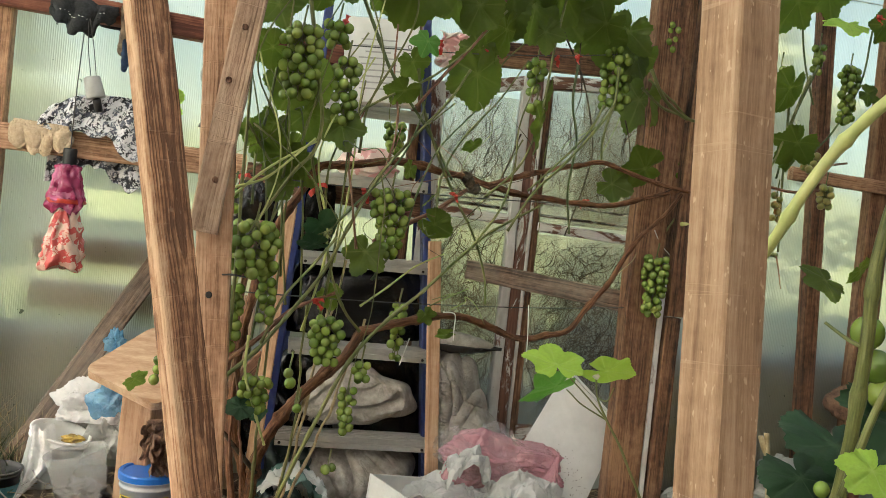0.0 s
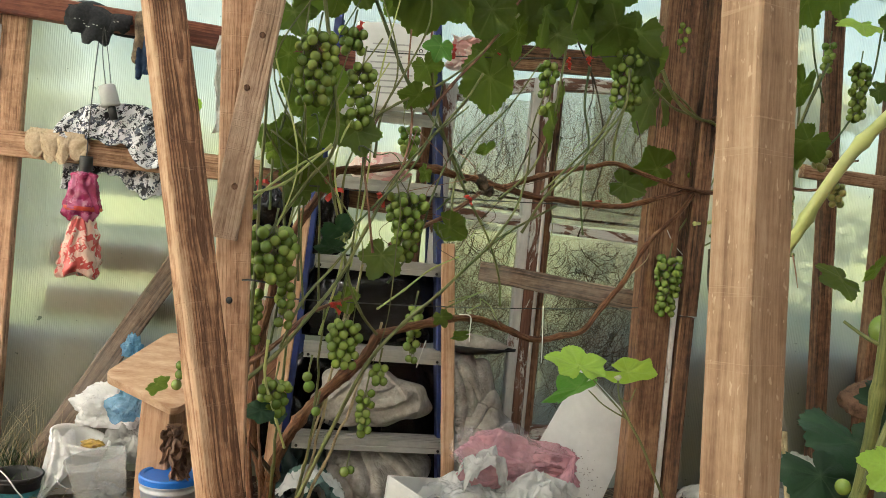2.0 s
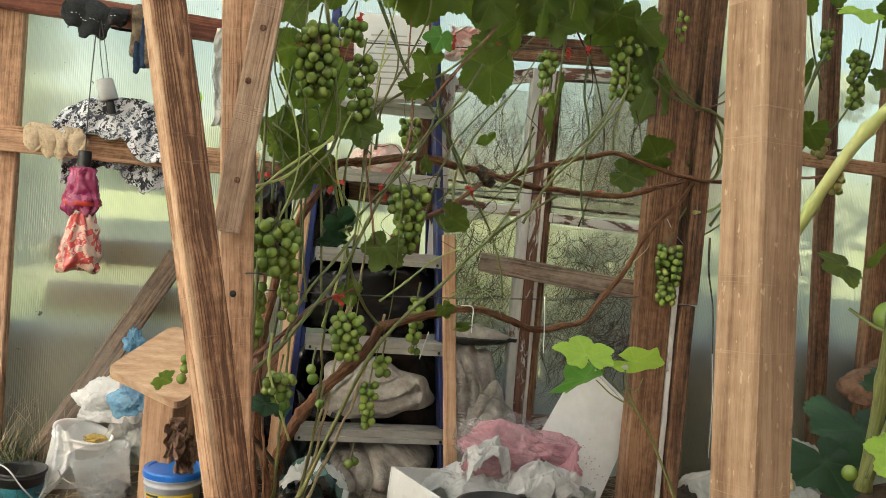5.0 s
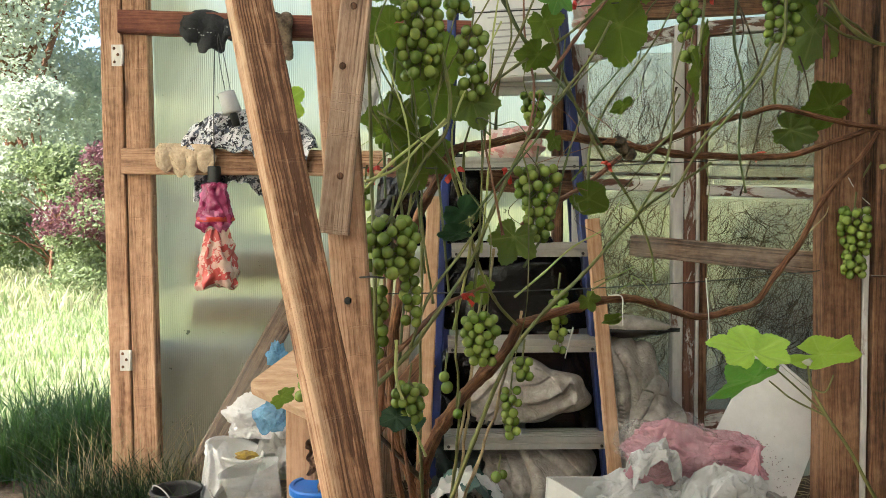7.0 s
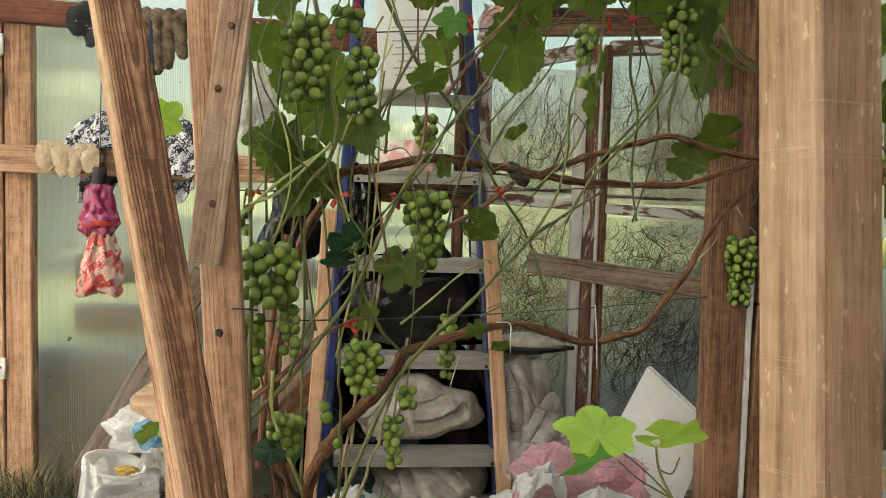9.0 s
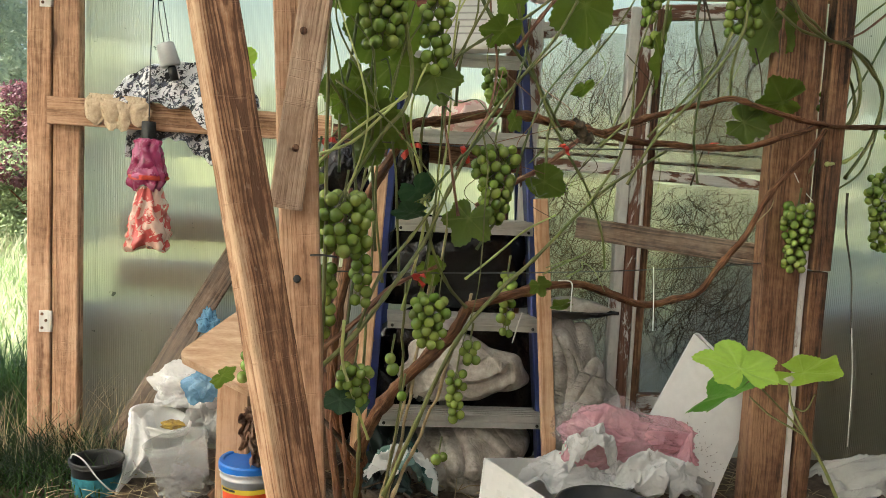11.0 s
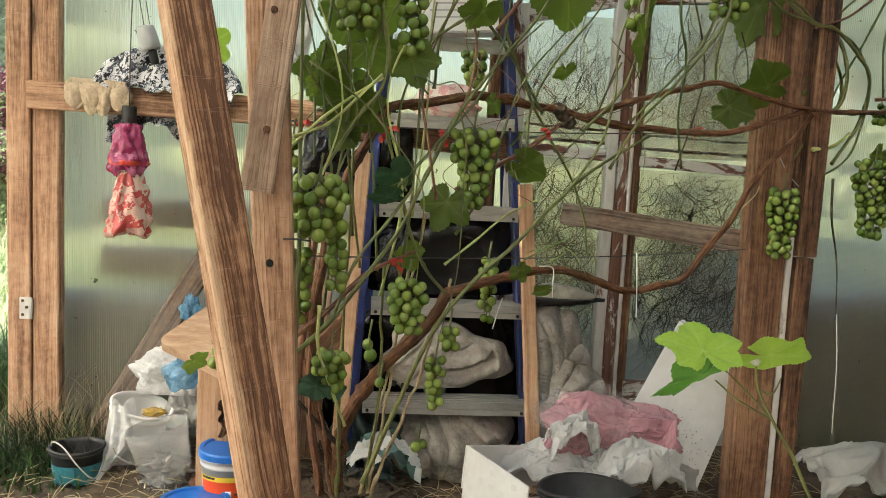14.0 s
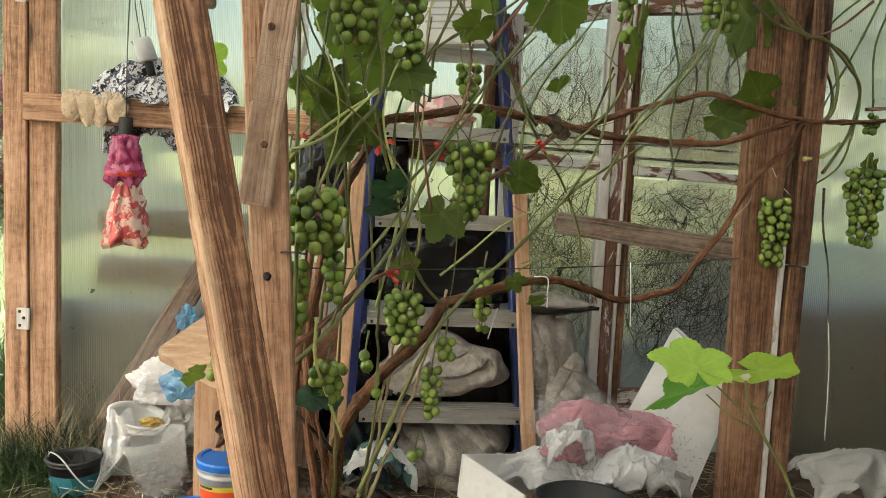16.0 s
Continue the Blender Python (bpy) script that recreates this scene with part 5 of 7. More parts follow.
def bag_tail(u, w):
    f = w * 3.999
    i, f = int(f), f - int(f)
    mix = lambda c: c[i] * (1 - f) + c[i + 1] * f
    half = mix((0.004, 0.014, 0.028, 0.031, 0.026))
    fold = 0.006 * math.sin(u * 11 + w * 4) * min(1, half / 0.02)
    return (mix((-0.585, -0.572, -0.547, -0.540, -0.545)) + half * (2 * u - 1), mix((2.180, 2.190, 2.212, 2.232, 2.238)) + fold + 0.02 * (2 * u - 1) ** 2, mix((0.024, 0.046, 0.095, 0.150, 0.202)) + 0.008 * math.sin(u * 9))
ob = tagged(part("white_bag", drape_bm(30, 30, bag_tail), M["bag_white"]), "white plastic bag hanging from the bucket rim", "bag")
bb = part("blue_bag", crumple_bm(0.040, 0.020, 0.052, 0.45, 2.8, 6, 57), M["bag_blue"])
bb.matrix_basis = pose(-0.377, 2.21, 0.300, 0, 30, 0)
tagged(bb, "blue plastic bag hanging off the stool", "bag")
for i, (p, w_, h_) in enumerate((((-0.241, 1.990, 0.258), 0.045, 0.075), ((-0.222, 1.970, 0.228), 0.05, 0.09), ((-0.255, 2.000, 0.271), 0.03, 0.06))):
    tagged(hang_film("dead_leaf", p, w_, h_, "dead", "withered brown leaf hanging by the stool", 59 + i, 0.04, 30 * i), "withered brown leaf hanging by the stool", "dead leaf")
lump("blue_bag", (-0.415, 2.40, 0.40), (0.022, 0.016, 0.034), "bag_blue", "knotted blue plastic bag on the brace", "bag", 0.55, 4.0, 5, 58)
e, m = pail("paint_bucket", (-0.245, 2.02, 0.02), 0.066, 0.058, 0.142, "grey_pvc", "grey plastic bucket with blue lid and orange label")
place(part("lid", lathe_bm([(0.001, 0.155), (0.058, 0.155), (0.060, 0.159), (0.068, 0.159), (0.0705, 0.155), (0.0705, 0.143), (0.068, 0.142)], 44), M["lid"], e, "bright blue snap-on lid", smooth=False), m)
k = Mat("orange_label")
M["orange"] = k.done((0.72, 0.075, 0.015), 0.4)
k = Mat("yellow_label")
M["yellow"] = k.done((0.62, 0.46, 0.03), 0.4)
def arc(r0, r1, z0, z1, a0, a1, n=14):
    bm = bmesh.new()
    lo = [bm.verts.new((r0 * math.cos(a0 + (a1 - a0) * i / n), r0 * math.sin(a0 + (a1 - a0) * i / n), z0)) for i in range(n + 1)]
    hi = [bm.verts.new((r1 * math.cos(a0 + (a1 - a0) * i / n), r1 * math.sin(a0 + (a1 - a0) * i / n), z1)) for i in range(n + 1)]
    for i in range(n):
        bm.faces.new((lo[i], lo[i + 1], hi[i + 1], hi[i]))
    return bm
lab = place(part("label", arc(0.0610, 0.0645, 0.03, 0.098, -2.6, -0.7), M["orange"], e, "orange paper label"), m)
for nm, mt, z0, z1, a0, a1 in (("label_strip", "yellow", 0.099, 0.110, -2.6, -0.7), ("print_bar", "rubber", 0.103, 0.108, -2.5, -1.95), ("print_bar", "white", 0.035, 0.052, -2.5, -1.9), ("print_bar", "white", 0.066, 0.080, -1.6, -1.4), ("print_bar", "rubber", 0.070, 0.074, -1.3, -0.9)):
    place(part(nm, arc(0.0625 + z0 * 0.042, 0.0625 + z1 * 0.042, z0, z1, a0, a1), M[mt], lab), m)
P_ = (-0.304, 1.920, 0.096)
e, m = pail("blue_lidded_bucket", (P_[0], P_[1], 0.015), 0.070, 0.060, P_[2] - 0.02, "grey_pvc", "low grey tub with a blue lid on the soil")
h_ = P_[2] - 0.015
place(part("lid", lathe_bm([(0.001, h_ - 0.004), (0.062, h_ - 0.004), (0.064, h_ + 0.001), (0.072, h_ + 0.001), (0.0745, h_ - 0.003), (0.0745, h_ - 0.014), (0.072, h_ - 0.015)], 44), M["lid"], e, "bright blue snap-on lid", smooth=False), m)

# stool of pale boards
st = thing("wooden_stool", "rough plank stool with a rounded seat corner", "stool", (-0.30, 2.15, 0.02))
L_, N_, F_ = (Vector(p) for p in ((-0.434, 2.120, 0.386), (-0.245, 2.020, 0.329), (-0.307, 2.300, 0.472)))
ux, uy = (N_ - L_), (F_ - L_)
nrm = ux.cross(uy).normalized()
bm = bmesh.new()
out = []
for cx, cy, a0 in ((0.10, 0.12, math.pi), (0.90, 0.12, 1.5 * math.pi), (0.9, 0.9, 0), (0.10, 0.9, math.pi / 2)):
    for i in range(6):
        a = a0 + i * math.pi / 10
        out.append(L_ + ux * (cx + 0.10 * math.cos(a)) + uy * (cy + 0.12 * math.sin(a)))
top = [bm.verts.new(p) for p in out]
bot = [bm.verts.new(p - nrm * 0.022) for p in out]
bm.faces.new(top)
bm.faces.new(bot[::-1])
for j in range(len(top)):
    bm.faces.new((top[j], bot[j], bot[(j + 1) % len(top)], top[(j + 1) % len(top)]))
bmesh.ops.recalc_face_normals(bm, faces=bm.faces)
place(part("seat", bm, M["plank"], st, "pale worn plank seat", smooth=False), Matrix())
board("leg", (-0.285, 2.10, 0.02), (-0.285, 2.11, 0.335), 0.075, 0.09, M["stool_wood"], st, "", side=(-0.25, -1, 0))
board("leg", (-0.24, 2.28, 0.02), (-0.24, 2.28, 0.38), 0.03, 0.12, M["stool_wood"], st)

# ---------------------------------------------------------------- hanging things on the rails
def finger_blob(bm, pts, r0, r1):
    tube_into(bm, catmull(pts, 6), r0, r1, 12)
    for p, r in ((pts[0], r0), (pts[-1], r1)):
        bmesh.ops.create_uvsphere(bm, u_segments=12, v_segments=8, radius=r, matrix=Matrix.Translation(p))


CLOTH = bpy.data.textures.new("cloth_wrinkle", "CLOUDS")
CLOTH.noise_scale, CLOTH.noise_depth = 0.016, 2


def glove(name, x, z, y, mat, label, n=4, spread=0.021, length=0.06, palm=True, flip=1, thick=0.011):
    """A work glove folded over a rail with its fingers hanging down."""
    bm = bmesh.new()
    w = spread * n
    if palm:
        for i in range(n):
            xx = x + (i - (n - 1) / 2) * spread
            finger_blob(bm, [Vector((xx, y + 0.055, z - 0.008)), Vector((xx, y + 0.03, z + 0.006)), Vector((xx, y, z + 0.004)), Vector((xx + 0.002, y - 0.013, z - 0.012))], thick, thick * 1.05)
    rng = random.Random(int(abs(x) * 1000))
    for i in range(n):
        xx = x + (i - (n - 1) / 2) * spread
        ln = length * rng.uniform(0.75, 1.1)
        finger_blob(bm, [Vector((xx, y - 0.010, z - 0.004)), Vector((xx + 0.003 * flip, y - 0.015, z - ln * 0.5)), Vector((xx + rng.uniform(-0.004, 0.008), y - 0.012, z - ln))], thick, thick * 0.85)
    ob = part(name, bm, M[mat])
    r = ob.modifiers.new("fuse", "REMESH")
    r.mode, r.voxel_size, r.use_smooth_shade = "VOXEL", 0.0028, True
    s = ob.modifiers.new("soft", "SMOOTH")
    s.iterations, s.factor = 4, 0.6
    dm = ob.modifiers.new("wrinkle", "DISPLACE")
    dm.texture, dm.strength, dm.mid_level, dm.texture_coords = CLOTH, 0.007, 0.5, "LOCAL"
    return tagged(ob, label, "glove")


def cotton_glove_fn(u, w):
    lobe = abs(math.sin(4 * math.pi * u)) if 0 < u < 1 else 0.0
    x = -0.733 + 0.149 * u + 0.004 * math.sin(w * 5 + u * 9)
    top = 0.980 - 0.006 * u
    wr = 0.005 * noise.noise(Vector((u * 9, w * 6, 4))) + 0.002 * noise.noise(Vector((u * 26, w * 19, 7)))
    if w < 0.4:
        t = w / 0.4
        return (x, 2.470 - 0.056 * t + wr, top - 0.006 * (1 - t) + wr)
    t = (w - 0.4) / 0.6
    drop = (0.052 + 0.036 * math.sin(math.pi * (0.12 + 0.8 * u))) * (0.45 + 0.55 * lobe ** 0.4)
    return (x + 0.006 * t, 2.414 - (0.006 + 0.013 * lobe ** 0.5 * min(1, 2.2 * t)) * min(1, t * 4) + wr, top - drop * t)
cg = part("cotton_glove", drape_bm(97, 40, cotton_glove_fn), M["cotton"])
solid(cg, 0.006)
tagged(cg, "beige cotton work glove drying over the rail", "glove")
P_ = (-0.575, 2.420, 1.333)
def black_glove_fn(u, w):
    x = -0.660 + 0.172 * u
    top = 1.322 + 0.018 * math.sin(math.pi * min(1, u * 1.5)) - 0.012 * u
    drop = 0.045 + 0.065 * max(0, math.sin(math.pi * min(1, 0.05 + u * 1.15))) + 0.008 * math.sin(u * 23)
    wr = 0.006 * noise.noise(Vector((u * 7, w * 5, 2))) + 0.003 * noise.noise(Vector((u * 17, w * 14, 5)))
    if w < 0.35:
        t = w / 0.35
        return (x, 2.482 - 0.03 * t + wr, top - 0.045 * (1 - t) ** 2)
    t = (w - 0.35) / 0.65
    return (x + 0.012 * t * (0.5 - u) + wr, 2.452 - 0.040 * min(1, t * 2.5) + 0.010 * math.sin(u * 19 + t * 3) * t + wr, top + 0.004 - drop * t ** 1.4)
bg = part("black_glove", drape_bm(60, 40, black_glove_fn), M["glove_black"])
solid(bg, 0.010)
tagged(bg, "black knitted glove with pale stitching over the upper rail", "glove")
for i in range(16):
    u = 0.14 + 0.68 * i / 15
    x, y, z = black_glove_fn(u, 0.82)
    place(part("stitch", box_bm(0.0042, 0.002, 0.0016, 0), M["string"], bg, smooth=False), pose(x, y - 0.0115, z + 0.004))
P_ = (-0.422, 2.410, 1.311)
glove("soiled_glove", P_[0], P_[2], 2.415, "cotton_dirty", "soiled brown work glove over the upper rail", 4, 0.029, 0.125, thick=0.017)
glove("navy_glove", P_[0] - 0.035, P_[2] - 0.01, 2.41, "navy", "dark blue knitted glove over the upper rail", 2, 0.020, 0.15, thick=0.010, palm=False)

# patterned cloth over the rail
def hat_fn(u, w):
    a = (u - 0.5) * 2
    x = -0.49 + 0.18 * a
    hgt = 0.105 * max(0, 1 - a * a) ** 0.45
    if w < 0.7:
        t = w / 0.7
        z = 0.972 + hgt * math.sin(math.pi * (0.12 + 0.88 * t)) ** 0.8
        y = 2.475 - 0.06 * t + 0.008 * math.sin(u * 31 + t * 4)
    else:
        t = (w - 0.7) / 0.3
        z = 0.975 - (0.012 + 0.062 * max(0.0, min(1.0, (u - 0.50) * 5)) * max(0.0, min(1.0, (0.97 - u) * 12))) * t + 0.006 * math.sin(u * 26)
        y = 2.415 - 0.012 * t + 0.005 * math.sin(u * 37)
    return (x + 0.012 * noise.noise(Vector((u * 6, w * 6, 1))), y + 0.012 * noise.noise(Vector((u * 9, w * 9, 4))), z + 0.008 * noise.noise(Vector((u * 12, w * 8, 9))))
ob = part("patterned_cloth", drape_bm(70, 50, hat_fn), M["print"])
solid(ob, 0.002)
tagged(ob, "black and white printed cloth bundled on the rail", "cloth")
def hat_under(u, w):
    x = -0.50 + 0.30 * (u - 0.5)
    z = 0.905 - w * (0.055 + 0.03 * math.sin(u * 9 + 1)) + 0.006 * math.sin(u * 40)
    return (x, 2.468 - 0.02 * w + 0.01 * math.sin(u * 22), z)
u_ = part("hanging_hem", drape_bm(60, 10, hat_under), M["print"], ob)
solid(u_, 0.002)

# folded umbrella on a string
um = thing("folding_umbrella", "folded red flowered umbrella hung on a dark string", "umbrella", (-0.575, 2.40, 0.92))
bm = lathe_bm([(0.001, 0.0), (0.0165, 0.0), (0.0175, 0.004), (0.0175, 0.044), (0.016, 0.048), (0.001, 0.048)], 24)
place(part("handle", bm, M["rubber"], um, "black plastic handle"), pose(-0.575, 2.395, 0.872))
def umbrella_bm(prof, seed, rows=44, sides=72):
    """Thin nylon gathered round a rod: the skin is wider than its bulk and falls into upright creases."""
    fine = []
    for i in range(rows + 1):
        q = i / rows * (len(prof) - 1)
        j = min(int(q), len(prof) - 2)
        r, z = (prof[j][c] + (prof[j + 1][c] - prof[j][c]) * (q - j) for c in (0, 1))
        fine.append((r * 0.86, z))
    bm = lathe_bm(fine, sides)
    bm.normal_update()
    rng = random.Random(seed)
    n_ = 7 + seed % 3
    ph = [rng.uniform(0, 6.28) for _ in range(4)]
    z0, z1 = fine[0][1], min(z for _, z in fine)
    for v in bm.verts:
        a, r, f = math.atan2(v.co.y, v.co.x), math.hypot(v.co.x, v.co.y), (v.co.z - z0) / (z1 - z0)
        t = n_ * a / 6.2832 + 0.8 * math.sin(a * 2 + ph[0]) / 6.28 * n_ * 0.4 + 0.9 * f * math.sin(a + ph[1]) + 0.5 * noise.noise(Vector((math.cos(a), math.sin(a), f * 3 + seed)))
        fr = t - math.floor(t)
        k_ = math.floor(t)
        saw = (fr / 0.8 if fr < 0.8 else (1 - fr) / 0.2) ** 0.8 * (0.5 + 0.5 * abs(math.sin(k_ * 7.3 + ph[2])))
        g = 1 + 0.42 * (saw - 0.45) + 0.16 * noise.noise(Vector((math.cos(a) * 3, math.sin(a) * 3, f * 9 + seed)))
        v.co.x, v.co.y = v.co.x * g, v.co.y * g
        v.co.z += 0.010 * f * math.sin(a * 3 + ph[3])
    return bm


place(part("upper_folds", umbrella_bm([(0.017, 0.0), (0.034, -0.006), (0.038, -0.03), (0.041, -0.06), (0.048, -0.085), (0.052, -0.10), (0.046, -0.115), (0.034, -0.128)], 2), M["umb_hi"], um, "magenta gathered nylon"), pose(-0.575, 2.395, 0.878))
place(part("lower_folds", umbrella_bm([(0.030, 0.0), (0.034, -0.012), (0.041, -0.03), (0.047, -0.055), (0.054, -0.085), (0.060, -0.115), (0.064, -0.140), (0.056, -0.158), (0.03, -0.152), (0.01, -0.15)], 5), M["umb_lo"], um, "pale flowered nylon folds"), pose(-0.572, 2.395, 0.755))
def pl(a, i):
    return 0.9 + 0.1 * math.sin(a * 5 + i)
place(part("tie_strap", lathe_bm([(0.050, 0.0), (0.053, 0.006), (0.050, 0.012)], 32, pl), M["red"], um, "red closing strap"), pose(-0.575, 2.395, 0.772))
tube("string", [(-0.575, 2.395, 0.918), (-0.574, 2.40, 1.1), (-0.568, 2.405, 1.29)], 0.0016, 0.0016, M["wire"], um)
gc = thing("bell_weight", "grey plastic cylinder with black stub hung on cord", "weight", (-0.53, 2.40, 1.12))
place(part("cylinder", lathe_bm([(0.001, 0.0), (0.0235, 0.0), (0.025, 0.003), (0.022, 0.055), (0.020, 0.058), (0.001, 0.058)], 28), M["grey_pvc"], gc, "light grey plastic cylinder"), pose(-0.523, 2.40, 1.062, 0, -17, 0))
place(part("stub", lathe_bm([(0.001, 0.0), (0.010, 0.0), (0.011, 0.03), (0.009, 0.036), (0.001, 0.036)], 18), M["rubber"], gc, "black rubber stub"), pose(-0.513, 2.40, 1.027, 0, -16, 0))
for dx in (-0.008, 0.006):
    tube("cord", [(-0.534 + dx, 2.40, 1.117), (-0.548 + dx, 2.40, 1.2), (-0.562, 2.405, 1.29)], 0.0013, 0.0013, M["wire"], gc)

hang_film("net_bag", (-0.192, 2.415, 1.155), 0.125, 0.27, "net", "white lacy bag hanging from the rail", 33, 0.035)

# ---------------------------------------------------------------- the grapevine
def leaf_mesh(name, seed, mat, lobed=1.0, curl=0.25, seg=72, rings=5, tooth=0.024):
    """A lobed, toothed vine leaf in the xz plane, tip down, one unit wide; veins in an attribute."""
    rng = random.Random(seed)
    lobes = [(0.0, 1.0), (62, 0.92), (-62, 0.92), (122, 0.74), (-122, 0.74)]
    lobes = [(math.radians(a + rng.uniform(-5, 5)), l * rng.uniform(0.93, 1.05)) for a, l in lobes]
    bm = bmesh.new()
    vals = []
    center = bm.verts.new((0, 0, 0.18))
    vals.append(1.0)
    grid = []
    ph = rng.uniform(0, 6)
    for i in range(seg):
        th = -math.pi + 2 * math.pi * i / seg
        r = 0.0
        for a, l in lobes:
            d = abs((th - a + math.pi) % (2 * math.pi) - math.pi)
            r = max(r, l * (1 - lobed * 0.34 * min(1, d / 0.56) ** 1.5))
        d180 = math.pi - abs(th)
        r *= 1 - 0.72 * max(0, 1 - d180 / 0.42)
        r += tooth * (1 if i % 2 else -1) + 0.012 * math.sin(th * 11 + ph)
        near = min(abs((th - a + math.pi) % (2 * math.pi) - math.pi) for a, _ in lobes)
        col = []
        for k_ in range(1, rings + 1):
            f = k_ / rings
            rr = r * f * 0.52 if k_ < rings else r * 0.52
            x, z = math.sin(th) * rr, 0.18 - math.cos(th) * rr * 0.98
            y = curl * (0.55 * (x * x) * 2.0 + 0.35 * (z - 0.1) ** 2) + 0.05 * noise.noise(Vector((x * 4 + seed, z * 4, seed * 2))) + 0.016 * math.cos(near * 8) * f
            col.append(bm.verts.new((x, y, z)))
            vals.append(max(0.0, 1 - near / 0.05) * (1 - 0.4 * f))
        grid.append(col)
    for i in range(seg):
        a, b = grid[i], grid[(i + 1) % seg]
        bm.faces.new((center, b[0], a[0]))
        for k_ in range(rings - 1):
            bm.faces.new((a[k_], b[k_], b[k_ + 1], a[k_ + 1]))
    me = bpy.data.meshes.new(name)
    bm.to_mesh(me)
    bm.free()
    at = me.attributes.new("vein", "FLOAT", "POINT")
    at.data.foreach_set("value", vals)
    me.materials.append(mat)
    me.polygons.foreach_set("use_smooth", [True] * len(me.polygons))
    return me


LEAF = {"leaf": [leaf_mesh("leaf_mesh", 10 + i, M["leaf"], (0.75, 0.95, 0.6, 1.1)[i], (0.3, -0.25, 0.45, 0.15)[i]) for i in range(4)],
        "young": [leaf_mesh("young_leaf_mesh", 30 + i, M["leaf_young"], (1.25, 0.7, 0.9)[i], (0.2, -0.2, 0.35)[i]) for i in range(3)],
        "mid": [leaf_mesh("half_grown_leaf_mesh", 50, M["leaf_mid"], 1.1, 0.25, 96, 6, 0.016)],
        "flat": [leaf_mesh("broad_young_leaf_mesh", 52 + i, M["leaf_young"], (1.0, 0.55)[i], (0.12, 0.2)[i], 110, 6, 0.016) for i in range(2)],
        "dull": [leaf_mesh("dull_leaf_mesh", 40 + i, M["leaf_blue"], 0.6, 0.3) for i in range(2)]}

vine = thing("grapevine", "fruiting grapevine tied along wires with red ribbon", "grapevine", (0.0, 1.98, 0.02))
leaf_count = [0]


def leaf(p, size, rx=0, ry=0, rz=0, kind="leaf", parent=None, var=None, spin=0):
    """A leaf blade with its middle at p; rx tips it back, ry turns it in its plane, rz swings it sideways."""
    leaf_count[0] += 1
    v_ = LEAF[kind][(leaf_count[0] if var is None else var) % len(LEAF[kind])]
    ob = new("leaf", v_)
    ob.parent = parent or vine
    return place(ob, pose(*p, 0, 0, rz) @ pose(0, 0, 0, rx) @ pose(0, 0, 0, 0, ry) @ pose(0, 0, 0, 0, 0, spin) @ Matrix.Scale(size, 4))


# trunk and old wood
tube("trunk", [(-0.015, 2.020, 0.066), (-0.011, 1.980, 0.154), (-0.001, 1.900, 0.263), (0.039, 1.820, 0.372), (0.092, 1.740, 0.455), (0.154, 1.720, 0.528), (0.185, 1.711, 0.584)], 0.0150, 0.0100, M["bark"], vine, "old reddish-brown trunk", 10, 0.35, 4, jitter=0.006)
tube("cordon", [(0.185, 1.711, 0.584), (0.239, 1.737, 0.601), (0.308, 1.771, 0.615), (0.388, 1.810, 0.622), (0.475, 1.853, 0.608), (0.574, 1.901, 0.572), (0.658, 1.942, 0.579), (0.726, 1.976, 0.593), (0.774, 1.969, 0.660), (0.816, 1.940, 0.739), (0.863, 1.953, 0.821), (0.946, 1.993, 0.895), (1.015, 2.027, 0.964)], 0.0095, 0.0055, M["bark"], vine, "lower trained arm", 9, 0.3, 6, jitter=0.004)
tube("stem", [(-0.013, 2.000, 0.133), (-0.054, 1.900, 0.290), (-0.066, 1.800, 0.478), (-0.042, 1.740, 0.650), (-0.013, 1.700, 0.758), (0.021, 1.661, 0.836), (0.051, 1.645, 0.896)], 0.011, 0.008, M["bark"], vine, "second old stem", 9, 0.3, 5, jitter=0.006)
tube("cordon", [(0.046, 1.643, 0.889), (0.069, 1.654, 0.915), (0.134, 1.686, 0.927), (0.241, 1.738, 0.946), (0.336, 1.784, 0.937), (0.405, 1.818, 0.931), (0.465, 1.848, 0.921), (0.534, 1.882, 0.914), (0.662, 1.934, 0.910), (0.756, 1.950, 0.911), (0.828, 1.946, 0.924), (0.912, 1.967, 0.950), (0.996, 2.008, 0.977)], 0.0088, 0.0062, M["bark"], vine, "upper trained arm", 9, 0.3, 7, jitter=0.004)
tube("cordon", [(0.452, 1.841, 0.922), (0.516, 1.873, 0.949), (0.598, 1.913, 0.976), (0.700, 1.963, 1.004), (0.761, 1.963, 1.019), (0.821, 1.952, 1.002), (0.923, 1.972, 0.983), (1.043, 2.021, 0.976), (1.238, 2.136, 0.989), (1.420, 2.236, 1.016)], 0.0070, 0.005, M["bark"], vine, "forked upper arm", 9, 0.3, 6, jitter=0.003)
bm = bmesh.new()
for i, p in enumerate(((0.399, 1.816, 0.926), (0.416, 1.824, 0.912), (0.391, 1.811, 0.934))):
    bmesh.ops.create_icosphere(bm, subdivisions=3, radius=0.0135, matrix=Matrix.Translation(p))
for v in bm.verts:
    v.co += Vector((noise.noise(v.co * 90), noise.noise(v.co * 90 + Vector((3, 0, 0))), noise.noise(v.co * 90 + Vector((0, 3, 0))))) * 0.006
place(part("knot", bm, M["dry"], vine, "gnarled knot where arms are tied"), Matrix())
tube("cane", [(0.190, 1.713, 0.773), (0.254, 1.744, 0.814), (0.321, 1.777, 0.850), (0.395, 1.814, 0.906)], 0.006, 0.005, M["cane_red"], vine, "red-brown cane", 8, 0.1)
